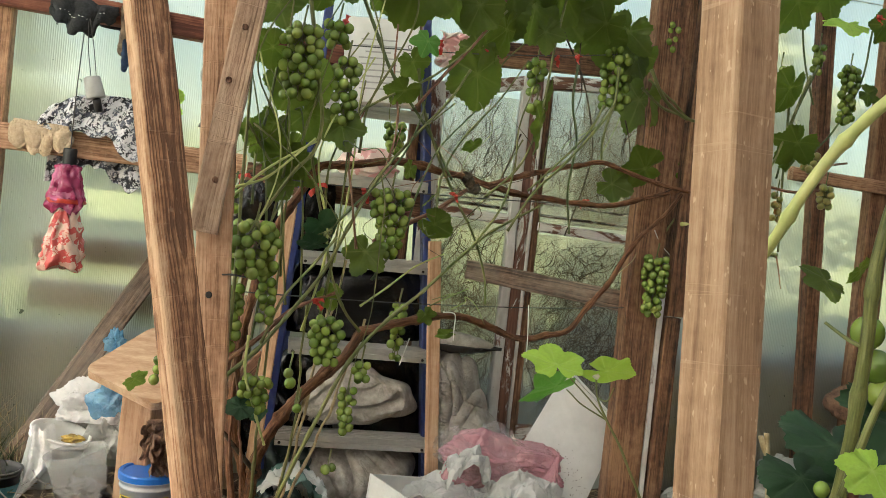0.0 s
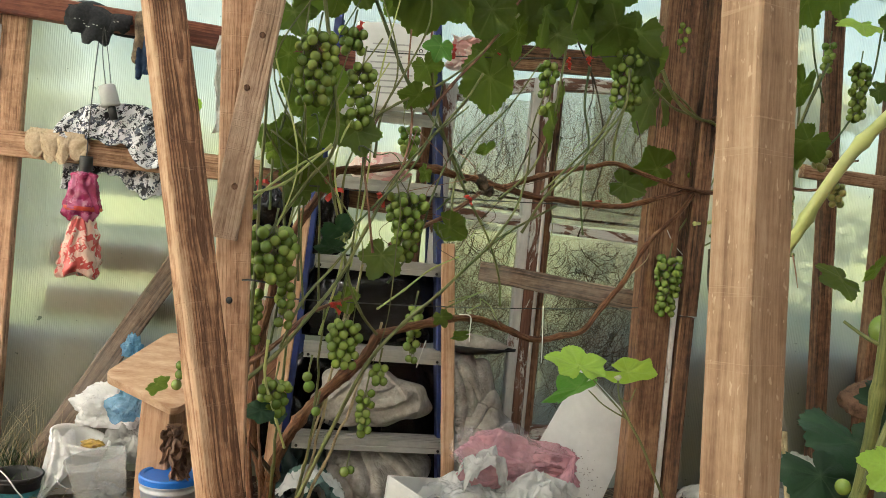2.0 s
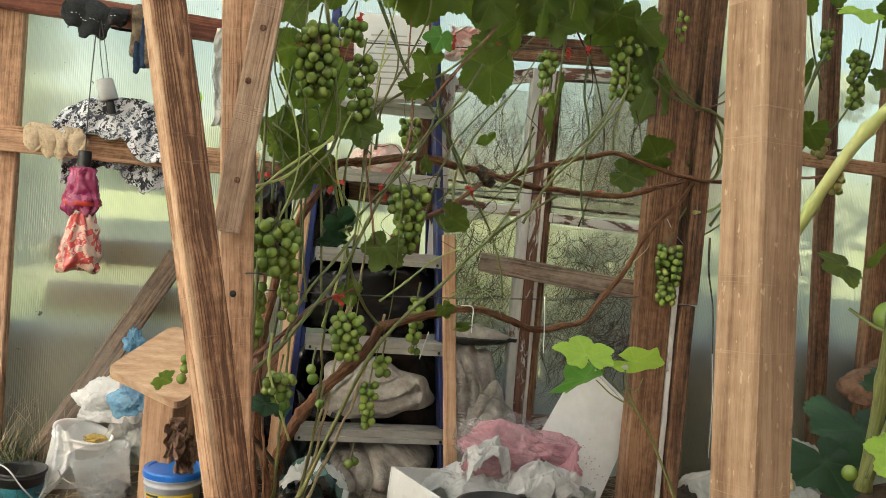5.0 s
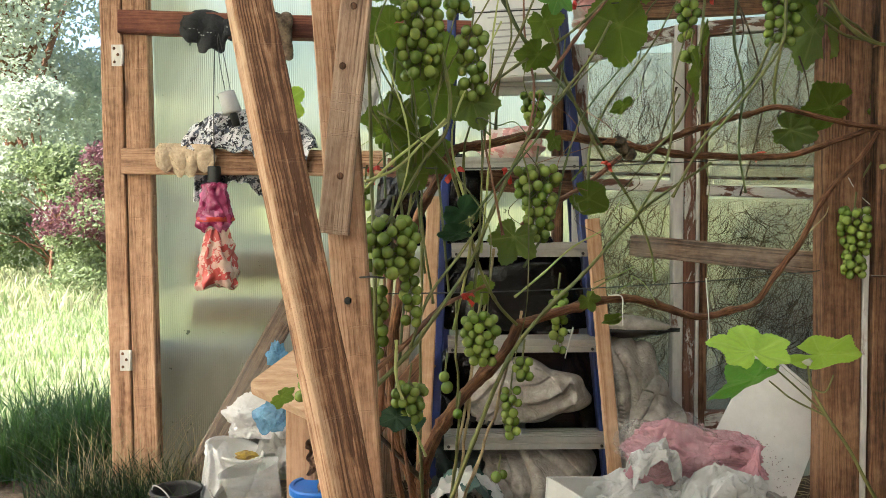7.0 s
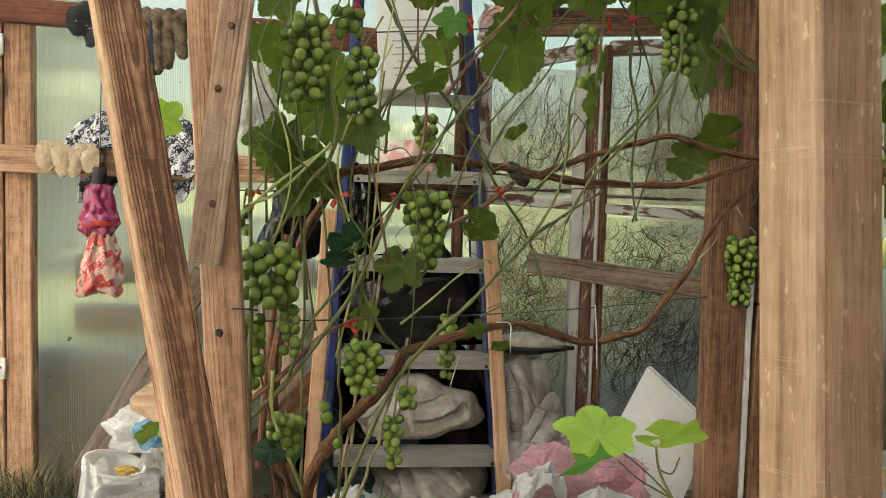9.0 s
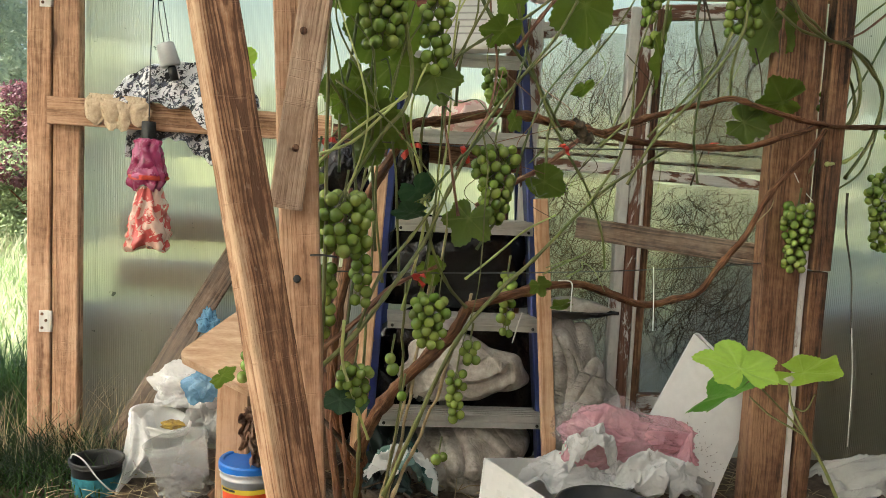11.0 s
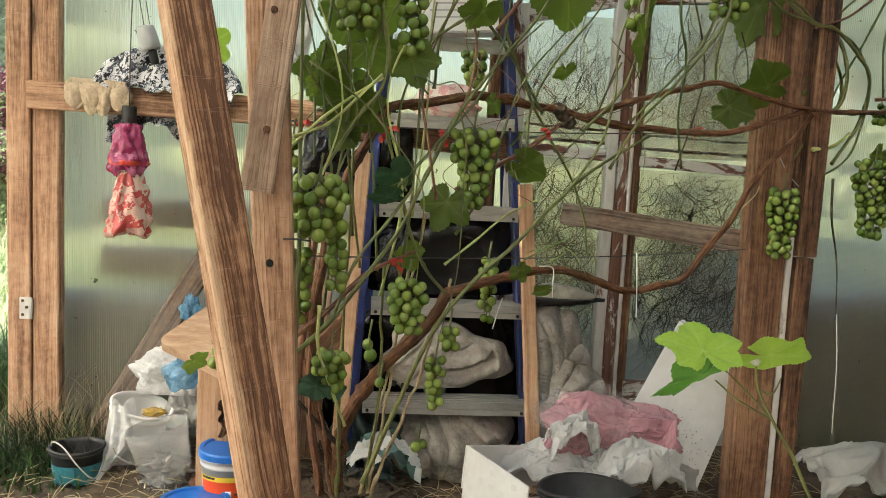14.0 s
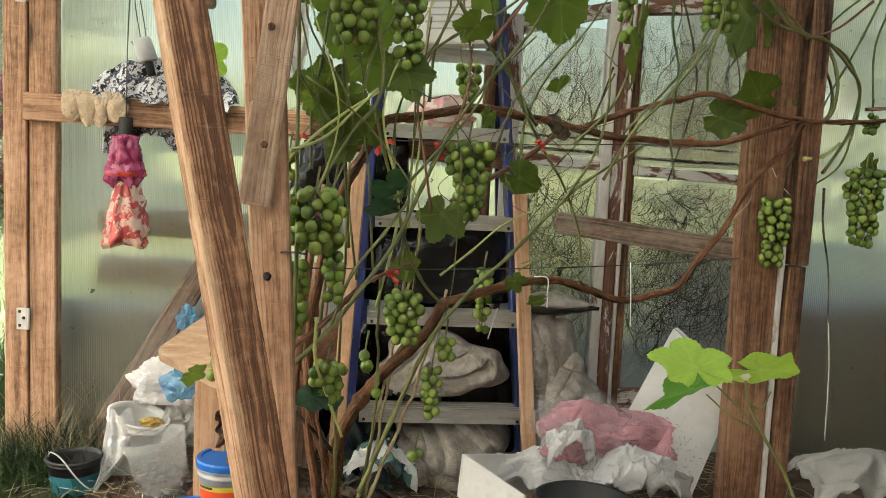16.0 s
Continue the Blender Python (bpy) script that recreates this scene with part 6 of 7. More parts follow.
tube("cane", [(-0.044, 1.800, 0.793), (-0.065, 1.800, 0.664), (-0.081, 1.830, 0.505), (-0.103, 1.900, 0.304)], 0.006, 0.008, M["cane_red"], vine, "red-brown cane", 8, 0.15)
tube("cane", [(-0.082, 1.860, 0.418), (-0.068, 1.930, 0.256), (-0.047, 2.000, 0.080)], 0.007, 0.010, M["cane_red"], vine, "red-brown cane", 8, 0.2)
tube("cane", [(-0.113, 1.800, 0.375), (-0.051, 1.860, 0.286), (-0.003, 1.920, 0.214)], 0.004, 0.006, M["dry"], vine, "dead twig", 6, 0.2)


def cane(pts, r0=0.0042, r1=0.003, mat="cane", knots=5, label="green shoot"):
    return tube("shoot", pts, r0 * 0.8, r1 * 0.75, M[mat], vine, label, 7, 0.05, knots)


cane([(-0.067, 1.537, 0.271), (-0.079, 1.521, 0.371), (-0.073, 1.524, 0.500), (-0.072, 1.525, 0.717), (-0.076, 1.533, 0.858), (-0.077, 1.532, 0.988), (-0.080, 1.531, 1.115)], 0.005, 0.0035, knots=9)
cane([(0.043, 1.701, 0.227), (0.096, 1.687, 0.371), (0.161, 1.679, 0.526), (0.234, 1.705, 0.614), (0.308, 1.741, 0.677), (0.396, 1.784, 0.762), (0.467, 1.819, 0.821), (0.600, 1.894, 0.896)], 0.0058, 0.0035, knots=7)
cane([(-0.085, 1.528, 0.498), (-0.023, 1.559, 0.556), (0.027, 1.583, 0.621), (0.088, 1.613, 0.708), (0.130, 1.634, 0.801), (0.183, 1.659, 0.908), (0.251, 1.703, 1.000), (0.322, 1.738, 1.087), (0.364, 1.759, 1.160)], 0.0052, 0.0035, knots=8)
cane([(-0.084, 1.549, 0.526), (-0.017, 1.582, 0.580), (0.036, 1.618, 0.631), (0.119, 1.668, 0.665)], 0.006, 0.004, "cane_red", 4, "red-brown shoot")
cane([(0.005, 1.563, 1.247), (0.026, 1.573, 1.149), (0.044, 1.582, 1.059), (0.056, 1.588, 0.993), (0.046, 1.583, 0.935), (0.013, 1.576, 0.892), (-0.044, 1.559, 0.796)], 0.0052, 0.004, knots=5)
cane([(-0.089, 1.526, 0.837), (-0.044, 1.538, 0.883), (0.006, 1.563, 0.924), (0.049, 1.584, 0.954)], 0.0032, 0.0028, "stalk", 3)
cane([(-0.085, 1.518, 0.852), (-0.035, 1.543, 0.875), (0.010, 1.555, 0.919), (0.047, 1.583, 0.959)], 0.0032, 0.0028, "stalk", 3)
cane([(0.246, 1.721, 1.141), (0.270, 1.732, 1.056), (0.317, 1.755, 0.960), (0.367, 1.780, 0.881), (0.419, 1.806, 0.809), (0.458, 1.824, 0.722), (0.470, 1.830, 0.654)], 0.004, 0.003, knots=5)
cane([(0.042, 1.611, 0.935), (0.056, 1.617, 0.881), (0.085, 1.632, 0.779), (0.110, 1.644, 0.692), (0.142, 1.669, 0.629), (0.178, 1.697, 0.588)], 0.0036, 0.004, knots=4)
cane([(-0.038, 1.541, 0.586), (-0.038, 1.541, 0.517), (-0.016, 1.552, 0.449), (0.009, 1.574, 0.377)], 0.0035, 0.003, "stalk", 4)
cane([(0.175, 1.706, 0.639), (0.232, 1.734, 0.681), (0.291, 1.763, 0.728), (0.355, 1.794, 0.759)], 0.0028, 0.0022, "stalk", 3)
cane([(-0.015, 1.563, 0.570), (0.016, 1.568, 0.655), (0.067, 1.593, 0.722), (0.107, 1.622, 0.776)], 0.0035, 0.0035, knots=3)
cane([(-0.078, 1.552, 0.973), (-0.039, 1.581, 0.917), (0.010, 1.605, 0.858)], 0.003, 0.003, knots=3)
cane([(-0.035, 1.603, 1.100), (-0.046, 1.598, 0.999), (-0.059, 1.591, 0.925), (-0.057, 1.592, 0.824)], 0.0035, 0.003, "cane_dark", 3)
cane([(0.107, 1.652, 1.266), (0.155, 1.676, 1.179), (0.197, 1.696, 1.109), (0.285, 1.740, 1.015), (0.351, 1.772, 0.922)], 0.005, 0.0035, "cane_dark", 4)
cane([(0.100, 1.629, 1.003), (0.175, 1.666, 1.062), (0.268, 1.712, 1.121), (0.353, 1.753, 1.200), (0.440, 1.796, 1.307)], 0.0032, 0.003, knots=4)
cane([(0.247, 1.701, 1.059), (0.306, 1.730, 1.141), (0.377, 1.765, 1.230), (0.443, 1.797, 1.345)], 0.0045, 0.004, "cane_red", 4)
cane([(0.609, 1.898, 1.410), (0.586, 1.887, 1.272), (0.568, 1.878, 1.110), (0.528, 1.859, 0.985), (0.443, 1.827, 0.896)], 0.004, 0.0035, knots=5)
cane([(0.622, 1.945, 1.316), (0.700, 1.983, 1.209), (0.749, 2.007, 1.063), (0.736, 2.001, 0.961), (0.692, 1.979, 0.828)], 0.003, 0.0022, "dry", 5, "dead thin shoot")
cane([(0.748, 1.956, 1.156), (0.705, 1.935, 1.079), (0.629, 1.898, 0.999), (0.553, 1.871, 0.923)], 0.0042, 0.003, knots=4)
cane([(0.781, 1.983, 1.157), (0.761, 1.973, 1.076), (0.770, 1.988, 1.021)], 0.004, 0.004, knots=2)
cane([(0.857, 1.990, 1.220), (0.935, 2.018, 1.181), (1.047, 2.073, 1.172), (1.162, 2.129, 1.140), (1.223, 2.159, 1.054), (1.217, 2.166, 0.958), (1.172, 2.144, 0.872), (1.027, 2.073, 0.802), (0.933, 2.037, 0.752)], 0.0042, 0.003, knots=7)
cane([(0.872, 1.987, 1.243), (0.960, 2.020, 1.202), (1.039, 2.059, 1.172), (1.142, 2.110, 1.246), (1.271, 2.173, 1.330)], 0.0036, 0.003, knots=4)
cane([(1.088, 2.103, 1.124), (1.132, 2.125, 1.057), (1.124, 2.121, 0.996), (1.054, 2.087, 0.969), (1.043, 2.081, 0.929), (0.982, 2.051, 0.846)], 0.0048, 0.0032, knots=4)
cane([(1.056, 2.097, 0.897), (1.125, 2.121, 0.906), (1.218, 2.167, 0.955)], 0.0034, 0.0026, "stalk", 2)
cane([(1.415, 2.413, 1.345), (1.328, 2.370, 1.196), (1.224, 2.300, 1.062), (1.161, 2.249, 0.969)], 0.004, 0.003, "cane_dark", 4)
cane([(0.844, 2.013, 0.732), (0.899, 2.031, 0.778), (0.913, 2.037, 0.802)], 0.002, 0.0015, "straw", 0)
# thin dangling tendrils in front of the window
rng = random.Random(77)
for i in range(8):
    x0 = rng.uniform(0.50, 0.95)
    z0 = rng.uniform(1.05, 1.35)
    y0 = 1.66 + 0.49 * x0 + rng.uniform(-0.03, 0.10)
    pts = [Vector((x0, y0, z0))]
    dx = rng.uniform(-0.035, 0.02)
    for s in range(5):
        pts.append(pts[-1] + Vector((dx + rng.gauss(0, 0.012), rng.gauss(0, 0.006), -rng.uniform(0.03, 0.075))))
    tube("tendril", pts, 0.0020, 0.0009, M["cane"] if i % 3 else M["dry"], vine, "", 5, 0.1, 4)
for i in range(10):
    x0 = rng.uniform(-0.1, 0.45)
    z0 = rng.uniform(0.62, 1.3)
    y0 = 1.58 + 0.49 * x0 + rng.uniform(-0.06, 0.04)
    pts = [Vector((x0, y0, z0))]
    d = Vector((rng.uniform(-0.04, 0.04), 0, rng.uniform(-0.05, 0.04)))
    for s in range(5):
        d = d + Vector((rng.gauss(0, 0.02), rng.gauss(0, 0.006), rng.gauss(-0.006, 0.02)))
        pts.append(pts[-1] + d)
    tube("tendril", pts, 0.0018, 0.0009, M["cane"] if i % 3 else M["cane_dark"], vine, "", 5)

# wires, ribbons and strings
wire_g = "trellis wires"
for z0, z1 in (((-0.121, 1.561, 0.877), (0.860, 2.041, 0.923)), ((-0.108, 1.567, 0.661), (0.920, 2.071, 0.655)), ((0.075, 1.657, 1.154), (0.855, 2.039, 1.315))):
    a, b = Vector(z0), Vector(z1)
    mid = (a + b) / 2 + Vector((0, 0, -0.012))
    ob = tube("trellis_wire", [a, a.lerp(mid, 0.5) - Vector((0, 0, 0.003)), mid, mid.lerp(b, 0.5) - Vector((0, 0, 0.003)), b], 0.0013, 0.0013, M["wire"], None, "", 5)
    tagged(ob, "thin dark trellis wire stretched between the posts", "wire", wire_g)


def ribbon(p, s=1.0, seed=0):
    """A knotted scrap of red ribbon."""
    rng = random.Random(seed)
    bm = bmesh.new()
    bmesh.ops.create_icosphere(bm, subdivisions=2, radius=0.007 * s)
    for v in bm.verts:
        v.co += Vector((noise.noise(v.co * 200 + Vector((seed, 0, 0))), 0, noise.noise(v.co * 200 + Vector((0, seed, 0))))) * 0.004
    for i in range(2):
        a = rng.uniform(-2.6, -0.5) if i else rng.uniform(-0.4, 3.4)
        d, side = Vector((math.cos(a), 0, math.sin(a))), Vector((-math.sin(a), 0, math.cos(a)))
        prev = None
        for j in range(6):
            f = j / 5
            c = d * 0.022 * s * f + Vector((0, -0.004 - 0.004 * math.sin(f * 7 + seed), -0.006 * f * f))
            wv = side * 0.0045 * s * (1 + 0.4 * math.sin(f * 5 + seed)) + Vector((0, 0.003 * math.cos(f * 6 + seed), 0))
            q = [bm.verts.new(c - wv), bm.verts.new(c + wv)]
            if prev:
                bm.faces.new((prev[0], prev[1], q[1], q[0]))
            prev = q
    ob = part("ribbon_tie", bm, M["red"], smooth=False)
    ob.matrix_basis = Matrix.Translation(p)
    solid(ob, 0.0012)
    return tagged(ob, "knotted red ribbon tying the vine to its wire", "ribbon", "red ribbon ties")


for i, p in enumerate(((-0.080, 1.561, 0.872), (0.062, 1.631, 0.872), (0.158, 1.677, 0.870), (0.361, 1.777, 0.891), (0.723, 1.954, 0.916), (0.079, 1.639, 0.649), (0.084, 1.641, 1.196), (0.293, 1.744, 1.201), (0.400, 1.796, 1.206), (0.594, 1.891, 1.239), (0.652, 1.919, 1.257), (1.222, 1.619, 1.371))):
    ribbon(p, (0.85, 0.85, 0.75, 0.65, 0.7, 0.85, 0.8, 0.7, 0.8, 0.7, 0.65, 0.6)[i], i + 3)
for pts, lb in (([(0.365, 1.779, 0.633), (0.392, 1.782, 0.630), (0.394, 1.783, 0.599), (0.395, 1.783, 0.572)], "white string tied round the vine arm"),
                ([(0.289, 1.731, 0.577), (0.280, 1.727, 0.547), (0.272, 1.723, 0.519)], "short white string hanging from the vine"),
                ([(0.591, 1.889, 0.655), (0.598, 1.893, 0.583), (0.602, 1.895, 0.518)], "pale string end hanging from the vine"),
                ([(1.045, 1.900, 0.538), (1.057, 1.900, 0.426), (1.062, 1.900, 0.274)], "white string hanging by the dark post"),
                ([(0.957, 2.039, 0.867), (0.985, 2.052, 0.833), (1.031, 2.075, 0.801)], "pale straw stuck at the dark post")):
    tagged(tube("string", pts, 0.0014, 0.0011, M["string"], None, "", 6), lb, "string")
tagged(tube("dry_strip", [(1.035, 1.950, 0.828), (1.041, 1.950, 0.742), (1.063, 1.950, 0.643), (1.074, 1.950, 0.516)], 0.003, 0.0012, M["dry"], None, "", 6), "withered strip hanging beside the dark post", "strip")

# ---------------------------------------------------------------- grapes
bm = bmesh.new()
bmesh.ops.create_uvsphere(bm, u_segments=16, v_segments=11, radius=1)
for v in bm.verts:
    v.co.z *= 1.06
berry = {}
for key in ("grape", "grape_pale"):
    me = bpy.data.meshes.new("berry_mesh")
    bm.to_mesh(me)
    me.materials.append(M[key])
    me.polygons.foreach_set("use_smooth", [True] * len(me.polygons))
    berry[key] = me
bm.free()


def cluster(c, w, h, n, r=0.0105, seed=0, taper=0.55, mat="grape", depth=None, hang=0.03, parent=None):
    """A bunch of n berries round a branching stalk, w wide at the top and h tall, its middle at c."""
    rng = random.Random(seed * 7 + 1)
    if n > 7:
        n, r = int(n * 1.3), r * 0.92
    c = Vector(c)
    d = depth or w * 0.8
    par = parent or vine
    pts = []
    tries = 0
    while len(pts) < n and tries < 9000:
        tries += 1
        t = rng.random()
        a, q = rng.uniform(0, 6.2832), math.sqrt(rng.uniform(0.25, 1))
        k_ = 1 - (1 - taper) * t if t > 0.18 else 0.75 + t * 1.3
        p = Vector((math.cos(a) * q * (w / 2 - r) * k_, math.sin(a) * q * (d / 2 - r) * k_, h / 2 - r - t * (h - 2 * r)))
        rr = r * rng.uniform(0.84, 1.08)
        if all((p - o).length > (rr + s) * 0.90 for o, s in pts):
            pts.append((p, rr))
    bm = bmesh.new()
    tube_into(bm, [c + Vector((0.004, 0.004, h / 2 + hang)), c + Vector((0, 0.002, h / 2)), c + Vector((0.002, 0, 0)), c + Vector((0, 0, -h / 2 + r))], 0.0022, 0.0012, 6)
    for p, rr in pts:
        zz = min(h / 2, p.z + 0.014)
        tube_into(bm, [c + Vector((0, 0, zz)), c + p * 0.6 + Vector((0, 0, 0.006)), c + p], 0.0011, 0.0009, 4)
    ob = place(part("fruit_stalk", bm, M["cane"], par), Matrix())
    for p, rr in pts:
        g = new("grape", berry[mat])
        g.parent = ob
        place(g, Matrix.Translation(c + p) @ Euler((rng.uniform(-0.5, 0.5), rng.uniform(-0.5, 0.5), rng.uniform(0, 6))).to_matrix().to_4x4() @ Matrix.Scale(rr, 4))
    return ob


cluster((-0.044, 1.538, 0.743), 0.112, 0.112, 38, 0.0122, 1, 0.8)
cluster((-0.015, 1.552, 0.660), 0.056, 0.118, 24, 0.0105, 2, 0.6)
cluster((-0.076, 1.563, 0.612), 0.060, 0.135, 30, 0.0105, 3, 0.7)
cluster((0.214, 1.685, 0.815), 0.108, 0.150, 44, 0.0105, 4, 0.5)
cluster((0.107, 1.632, 0.572), 0.082, 0.105, 32, 0.0103, 5, 0.75)
cluster((-0.018, 1.561, 0.475), 0.078, 0.075, 20, 0.0105, 6, 0.7)
cluster((0.166, 1.681, 0.424), 0.052, 0.105, 26, 0.0095, 7, 0.6)
cluster((0.188, 1.682, 0.506), 0.050, 0.052, 11, 0.0098, 8, 0.8)
cluster((0.272, 1.813, 0.577), 0.050, 0.135, 26, 0.0098, 9, 0.6)
cluster((0.146, 1.741, 0.283), 0.050, 0.030, 6, 0.0098, 10, 0.9)
cluster((0.044, 1.622, 0.495), 0.030, 0.048, 4, 0.0112, 11, 0.9)
cluster((0.067, 1.653, 0.429), 0.024, 0.024, 1, 0.0088, 12)
cluster((0.005, 1.572, 1.096), 0.098, 0.150, 44, 0.0112, 13, 0.7)
cluster((0.095, 1.617, 1.058), 0.070, 0.140, 34, 0.0110, 14, 0.65)
cluster((0.071, 1.615, 1.165), 0.075, 0.060, 12, 0.0112, 15, 0.8)
cluster((0.213, 1.724, 0.992), 0.064, 0.075, 15, 0.0100, 16, 0.6)
cluster((0.555, 1.912, 1.195), 0.066, 0.095, 18, 0.0118, 17, 0.7)
cluster((0.792, 2.008, 1.240), 0.120, 0.175, 46, 0.0122, 18, 0.65)
cluster((0.958, 2.007, 0.722), 0.094, 0.165, 44, 0.0104, 19, 0.6)
cluster((1.243, 2.131, 0.782), 0.124, 0.200, 58, 0.0114, 20, 0.55)
cluster((1.050, 2.105, 1.035), 0.045, 0.060, 9, 0.0102, 21, 0.8)
cluster((0.558, 1.893, 1.118), 0.060, 0.045, 8, 0.0118, 22, 0.8)
cluster((-0.090, 1.556, 0.826), 0.035, 0.050, 7, 0.0095, 23, 0.8)
cluster((0.951, 2.056, 1.373), 0.055, 0.085, 14, 0.0102, 24, 0.8)
cluster((-0.175, 1.409, 0.537), 0.032, 0.055, 9, 0.0095, 25, 0.8)
cluster((1.286, 2.200, 0.992), 0.05, 0.06, 10, 0.010, 36, 0.8)

# leaves of the vine
leaf((-0.019, 1.601, 0.905), 0.125, 20, 25, -10, "leaf")
leaf((0.041, 1.640, 0.892), 0.085, -10, -40, 10, "leaf")
leaf((0.163, 1.650, 0.736), 0.108, -12, 18, -8, "leaf")
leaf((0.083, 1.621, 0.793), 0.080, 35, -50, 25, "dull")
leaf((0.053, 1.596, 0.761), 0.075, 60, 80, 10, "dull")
leaf((0.330, 1.731, 0.816), 0.086, 25, -60, -15, "leaf")
leaf((0.321, 1.727, 0.623), 0.052, 5, -30, 0, "leaf")
leaf((0.371, 1.792, 0.580), 0.055, 50, 60, 10, "leaf")
leaf((-0.211, 1.460, 0.508), 0.052, 30, -60, 40, "leaf")
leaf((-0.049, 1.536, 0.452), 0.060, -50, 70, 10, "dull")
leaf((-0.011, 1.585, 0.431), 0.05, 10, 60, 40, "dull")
leaf((0.091, 1.635, 0.798), 0.06, 20, 140, 50, "leaf")
leaf((0.110, 1.674, 0.649), 0.075, 10, -30, 30, "leaf")
leaf((-0.017, 1.592, 0.855), 0.075, 15, 30, -30, "leaf")
leaf((-0.063, 1.569, 0.932), 0.055, 10, 30, 60, "leaf")
leaf((-0.011, 1.615, 1.248), 0.167, 25, 20, 10, "leaf")
leaf((0.079, 1.639, 1.273), 0.135, 10, -25, -15, "leaf")
leaf((0.214, 1.685, 1.285), 0.235, 12, 10, 8, "leaf")
leaf((0.327, 1.760, 1.285), 0.131, -8, -30, 25, "leaf")
leaf((0.420, 1.836, 1.292), 0.185, 15, 25, -20, "leaf")
leaf((0.450, 1.791, 1.359), 0.192, 20, -15, 15, "leaf")
leaf((0.582, 1.905, 1.371), 0.223, 10, 20, 15, "leaf")
leaf((0.691, 1.939, 1.394), 0.186, 20, -20, -25, "leaf")
leaf((0.252, 1.694, 1.181), 0.079, -10, 20, 10, "mid")
leaf((0.239, 1.717, 1.139), 0.089, 15, -35, 20, "leaf")
leaf((0.391, 1.792, 1.131), 0.162, 8, -12, 18, "leaf")
leaf((0.383, 1.818, 1.200), 0.114, 20, 35, -25, "leaf")
leaf((0.209, 1.682, 1.074), 0.089, 45, 20, 10, "leaf")
leaf((0.100, 1.619, 0.976), 0.109, -12, -15, 5, "leaf")
leaf((-0.010, 1.635, 1.047), 0.125, 15, 15, 18, "leaf")
leaf((0.033, 1.676, 0.994), 0.122, 20, -20, -10, "leaf")
leaf((-0.061, 1.570, 1.107), 0.093, 15, 60, 20, "leaf")
leaf((-0.036, 1.612, 0.968), 0.091, 25, 30, -20, "leaf")
leaf((0.047, 1.683, 1.065), 0.113, 10, -30, 25, "leaf")
leaf((0.794, 1.989, 1.326), 0.164, 12, 20, -30, "leaf")
leaf((0.843, 1.993, 1.275), 0.114, -10, -25, 20, "leaf")
leaf((0.888, 2.095, 1.175), 0.192, 5, 25, -62, "leaf")
leaf((0.568, 1.878, 1.053), 0.145, 5, 10, 66, "leaf")
leaf((0.591, 1.910, 1.148), 0.097, 5, -15, 62, "leaf")
leaf((0.853, 1.968, 1.012), 0.149, 35, 75, 12, "leaf")
leaf((0.818, 1.971, 0.963), 0.115, -15, -70, -10, "leaf")
leaf((0.844, 2.014, 1.285), 0.141, 15, 30, 20, "leaf")
leaf((0.733, 1.979, 1.307), 0.163, 15, -20, 0, "leaf")
leaf((-0.222, 1.612, 0.985), 0.086, 20, -62, 15, "young")
leaf((-0.072, 1.585, 0.951), 0.068, 20, 25, -15, "leaf")
leaf((0.009, 1.644, 0.928), 0.079, 15, -30, 20, "leaf")
leaf((-0.035, 1.583, 1.272), 0.162, 25, -25, -20, "leaf")
leaf((0.031, 1.635, 1.284), 0.141, 5, 8, 5, "leaf")
leaf((0.109, 1.693, 1.328), 0.147, 18, -40, -30, "leaf")
leaf((0.168, 1.663, 1.322), 0.172, -6, 35, 25, "leaf")
leaf((0.258, 1.727, 1.346), 0.179, 12, -10, -8, "leaf")
leaf((0.345, 1.789, 1.369), 0.173, 25, 20, 38, "leaf")
leaf((0.429, 1.850, 1.416), 0.196, 5, -25, 15, "leaf")
leaf((0.504, 1.827, 1.407), 0.195, 18, 8, -20, "leaf")
leaf((0.608, 1.898, 1.447), 0.221, -6, -40, 5, "leaf")
leaf((0.722, 1.974, 1.477), 0.183, 12, 35, -30, "leaf")
leaf((0.207, 1.741, 1.265), 0.151, 25, -10, 25, "leaf")
leaf((0.361, 1.757, 1.276), 0.133, 5, 20, -8, "leaf")
leaf((0.449, 1.820, 1.250), 0.131, 18, -25, 38, "leaf")
leaf((0.521, 1.875, 1.316), 0.183, -6, 8, 15, "leaf")
leaf((0.638, 1.953, 1.341), 0.160, 12, -40, -20, "leaf")
leaf((0.702, 1.924, 1.330), 0.128, 25, 35, 5, "leaf")
leaf((0.559, 1.874, 1.275), 0.106, 5, -10, -30, "leaf")
leaf((0.152, 1.694, 1.270), 0.107, 18, 20, 25, "leaf")
leaf((-0.038, 1.621, 1.189), 0.101, -6, -25, -8, "leaf")
leaf((0.033, 1.596, 1.226), 0.087, 12, 8, 38, "leaf")
# canopy overhead, mostly above the eye: unseen leaves added to cast shade
rng = random.Random(12)
for i in range(36):
    x = rng.uniform(-0.15, 1.25)
    z = rng.uniform(1.40 + 0.05 * x, 1.80)
    leaf((x, 1.62 + 0.49 * x + rng.gauss(-0.03, 0.10), z), rng.uniform(0.10, 0.19), rng.gauss(25, 25), rng.gauss(0, 35), rng.gauss(0, 40))

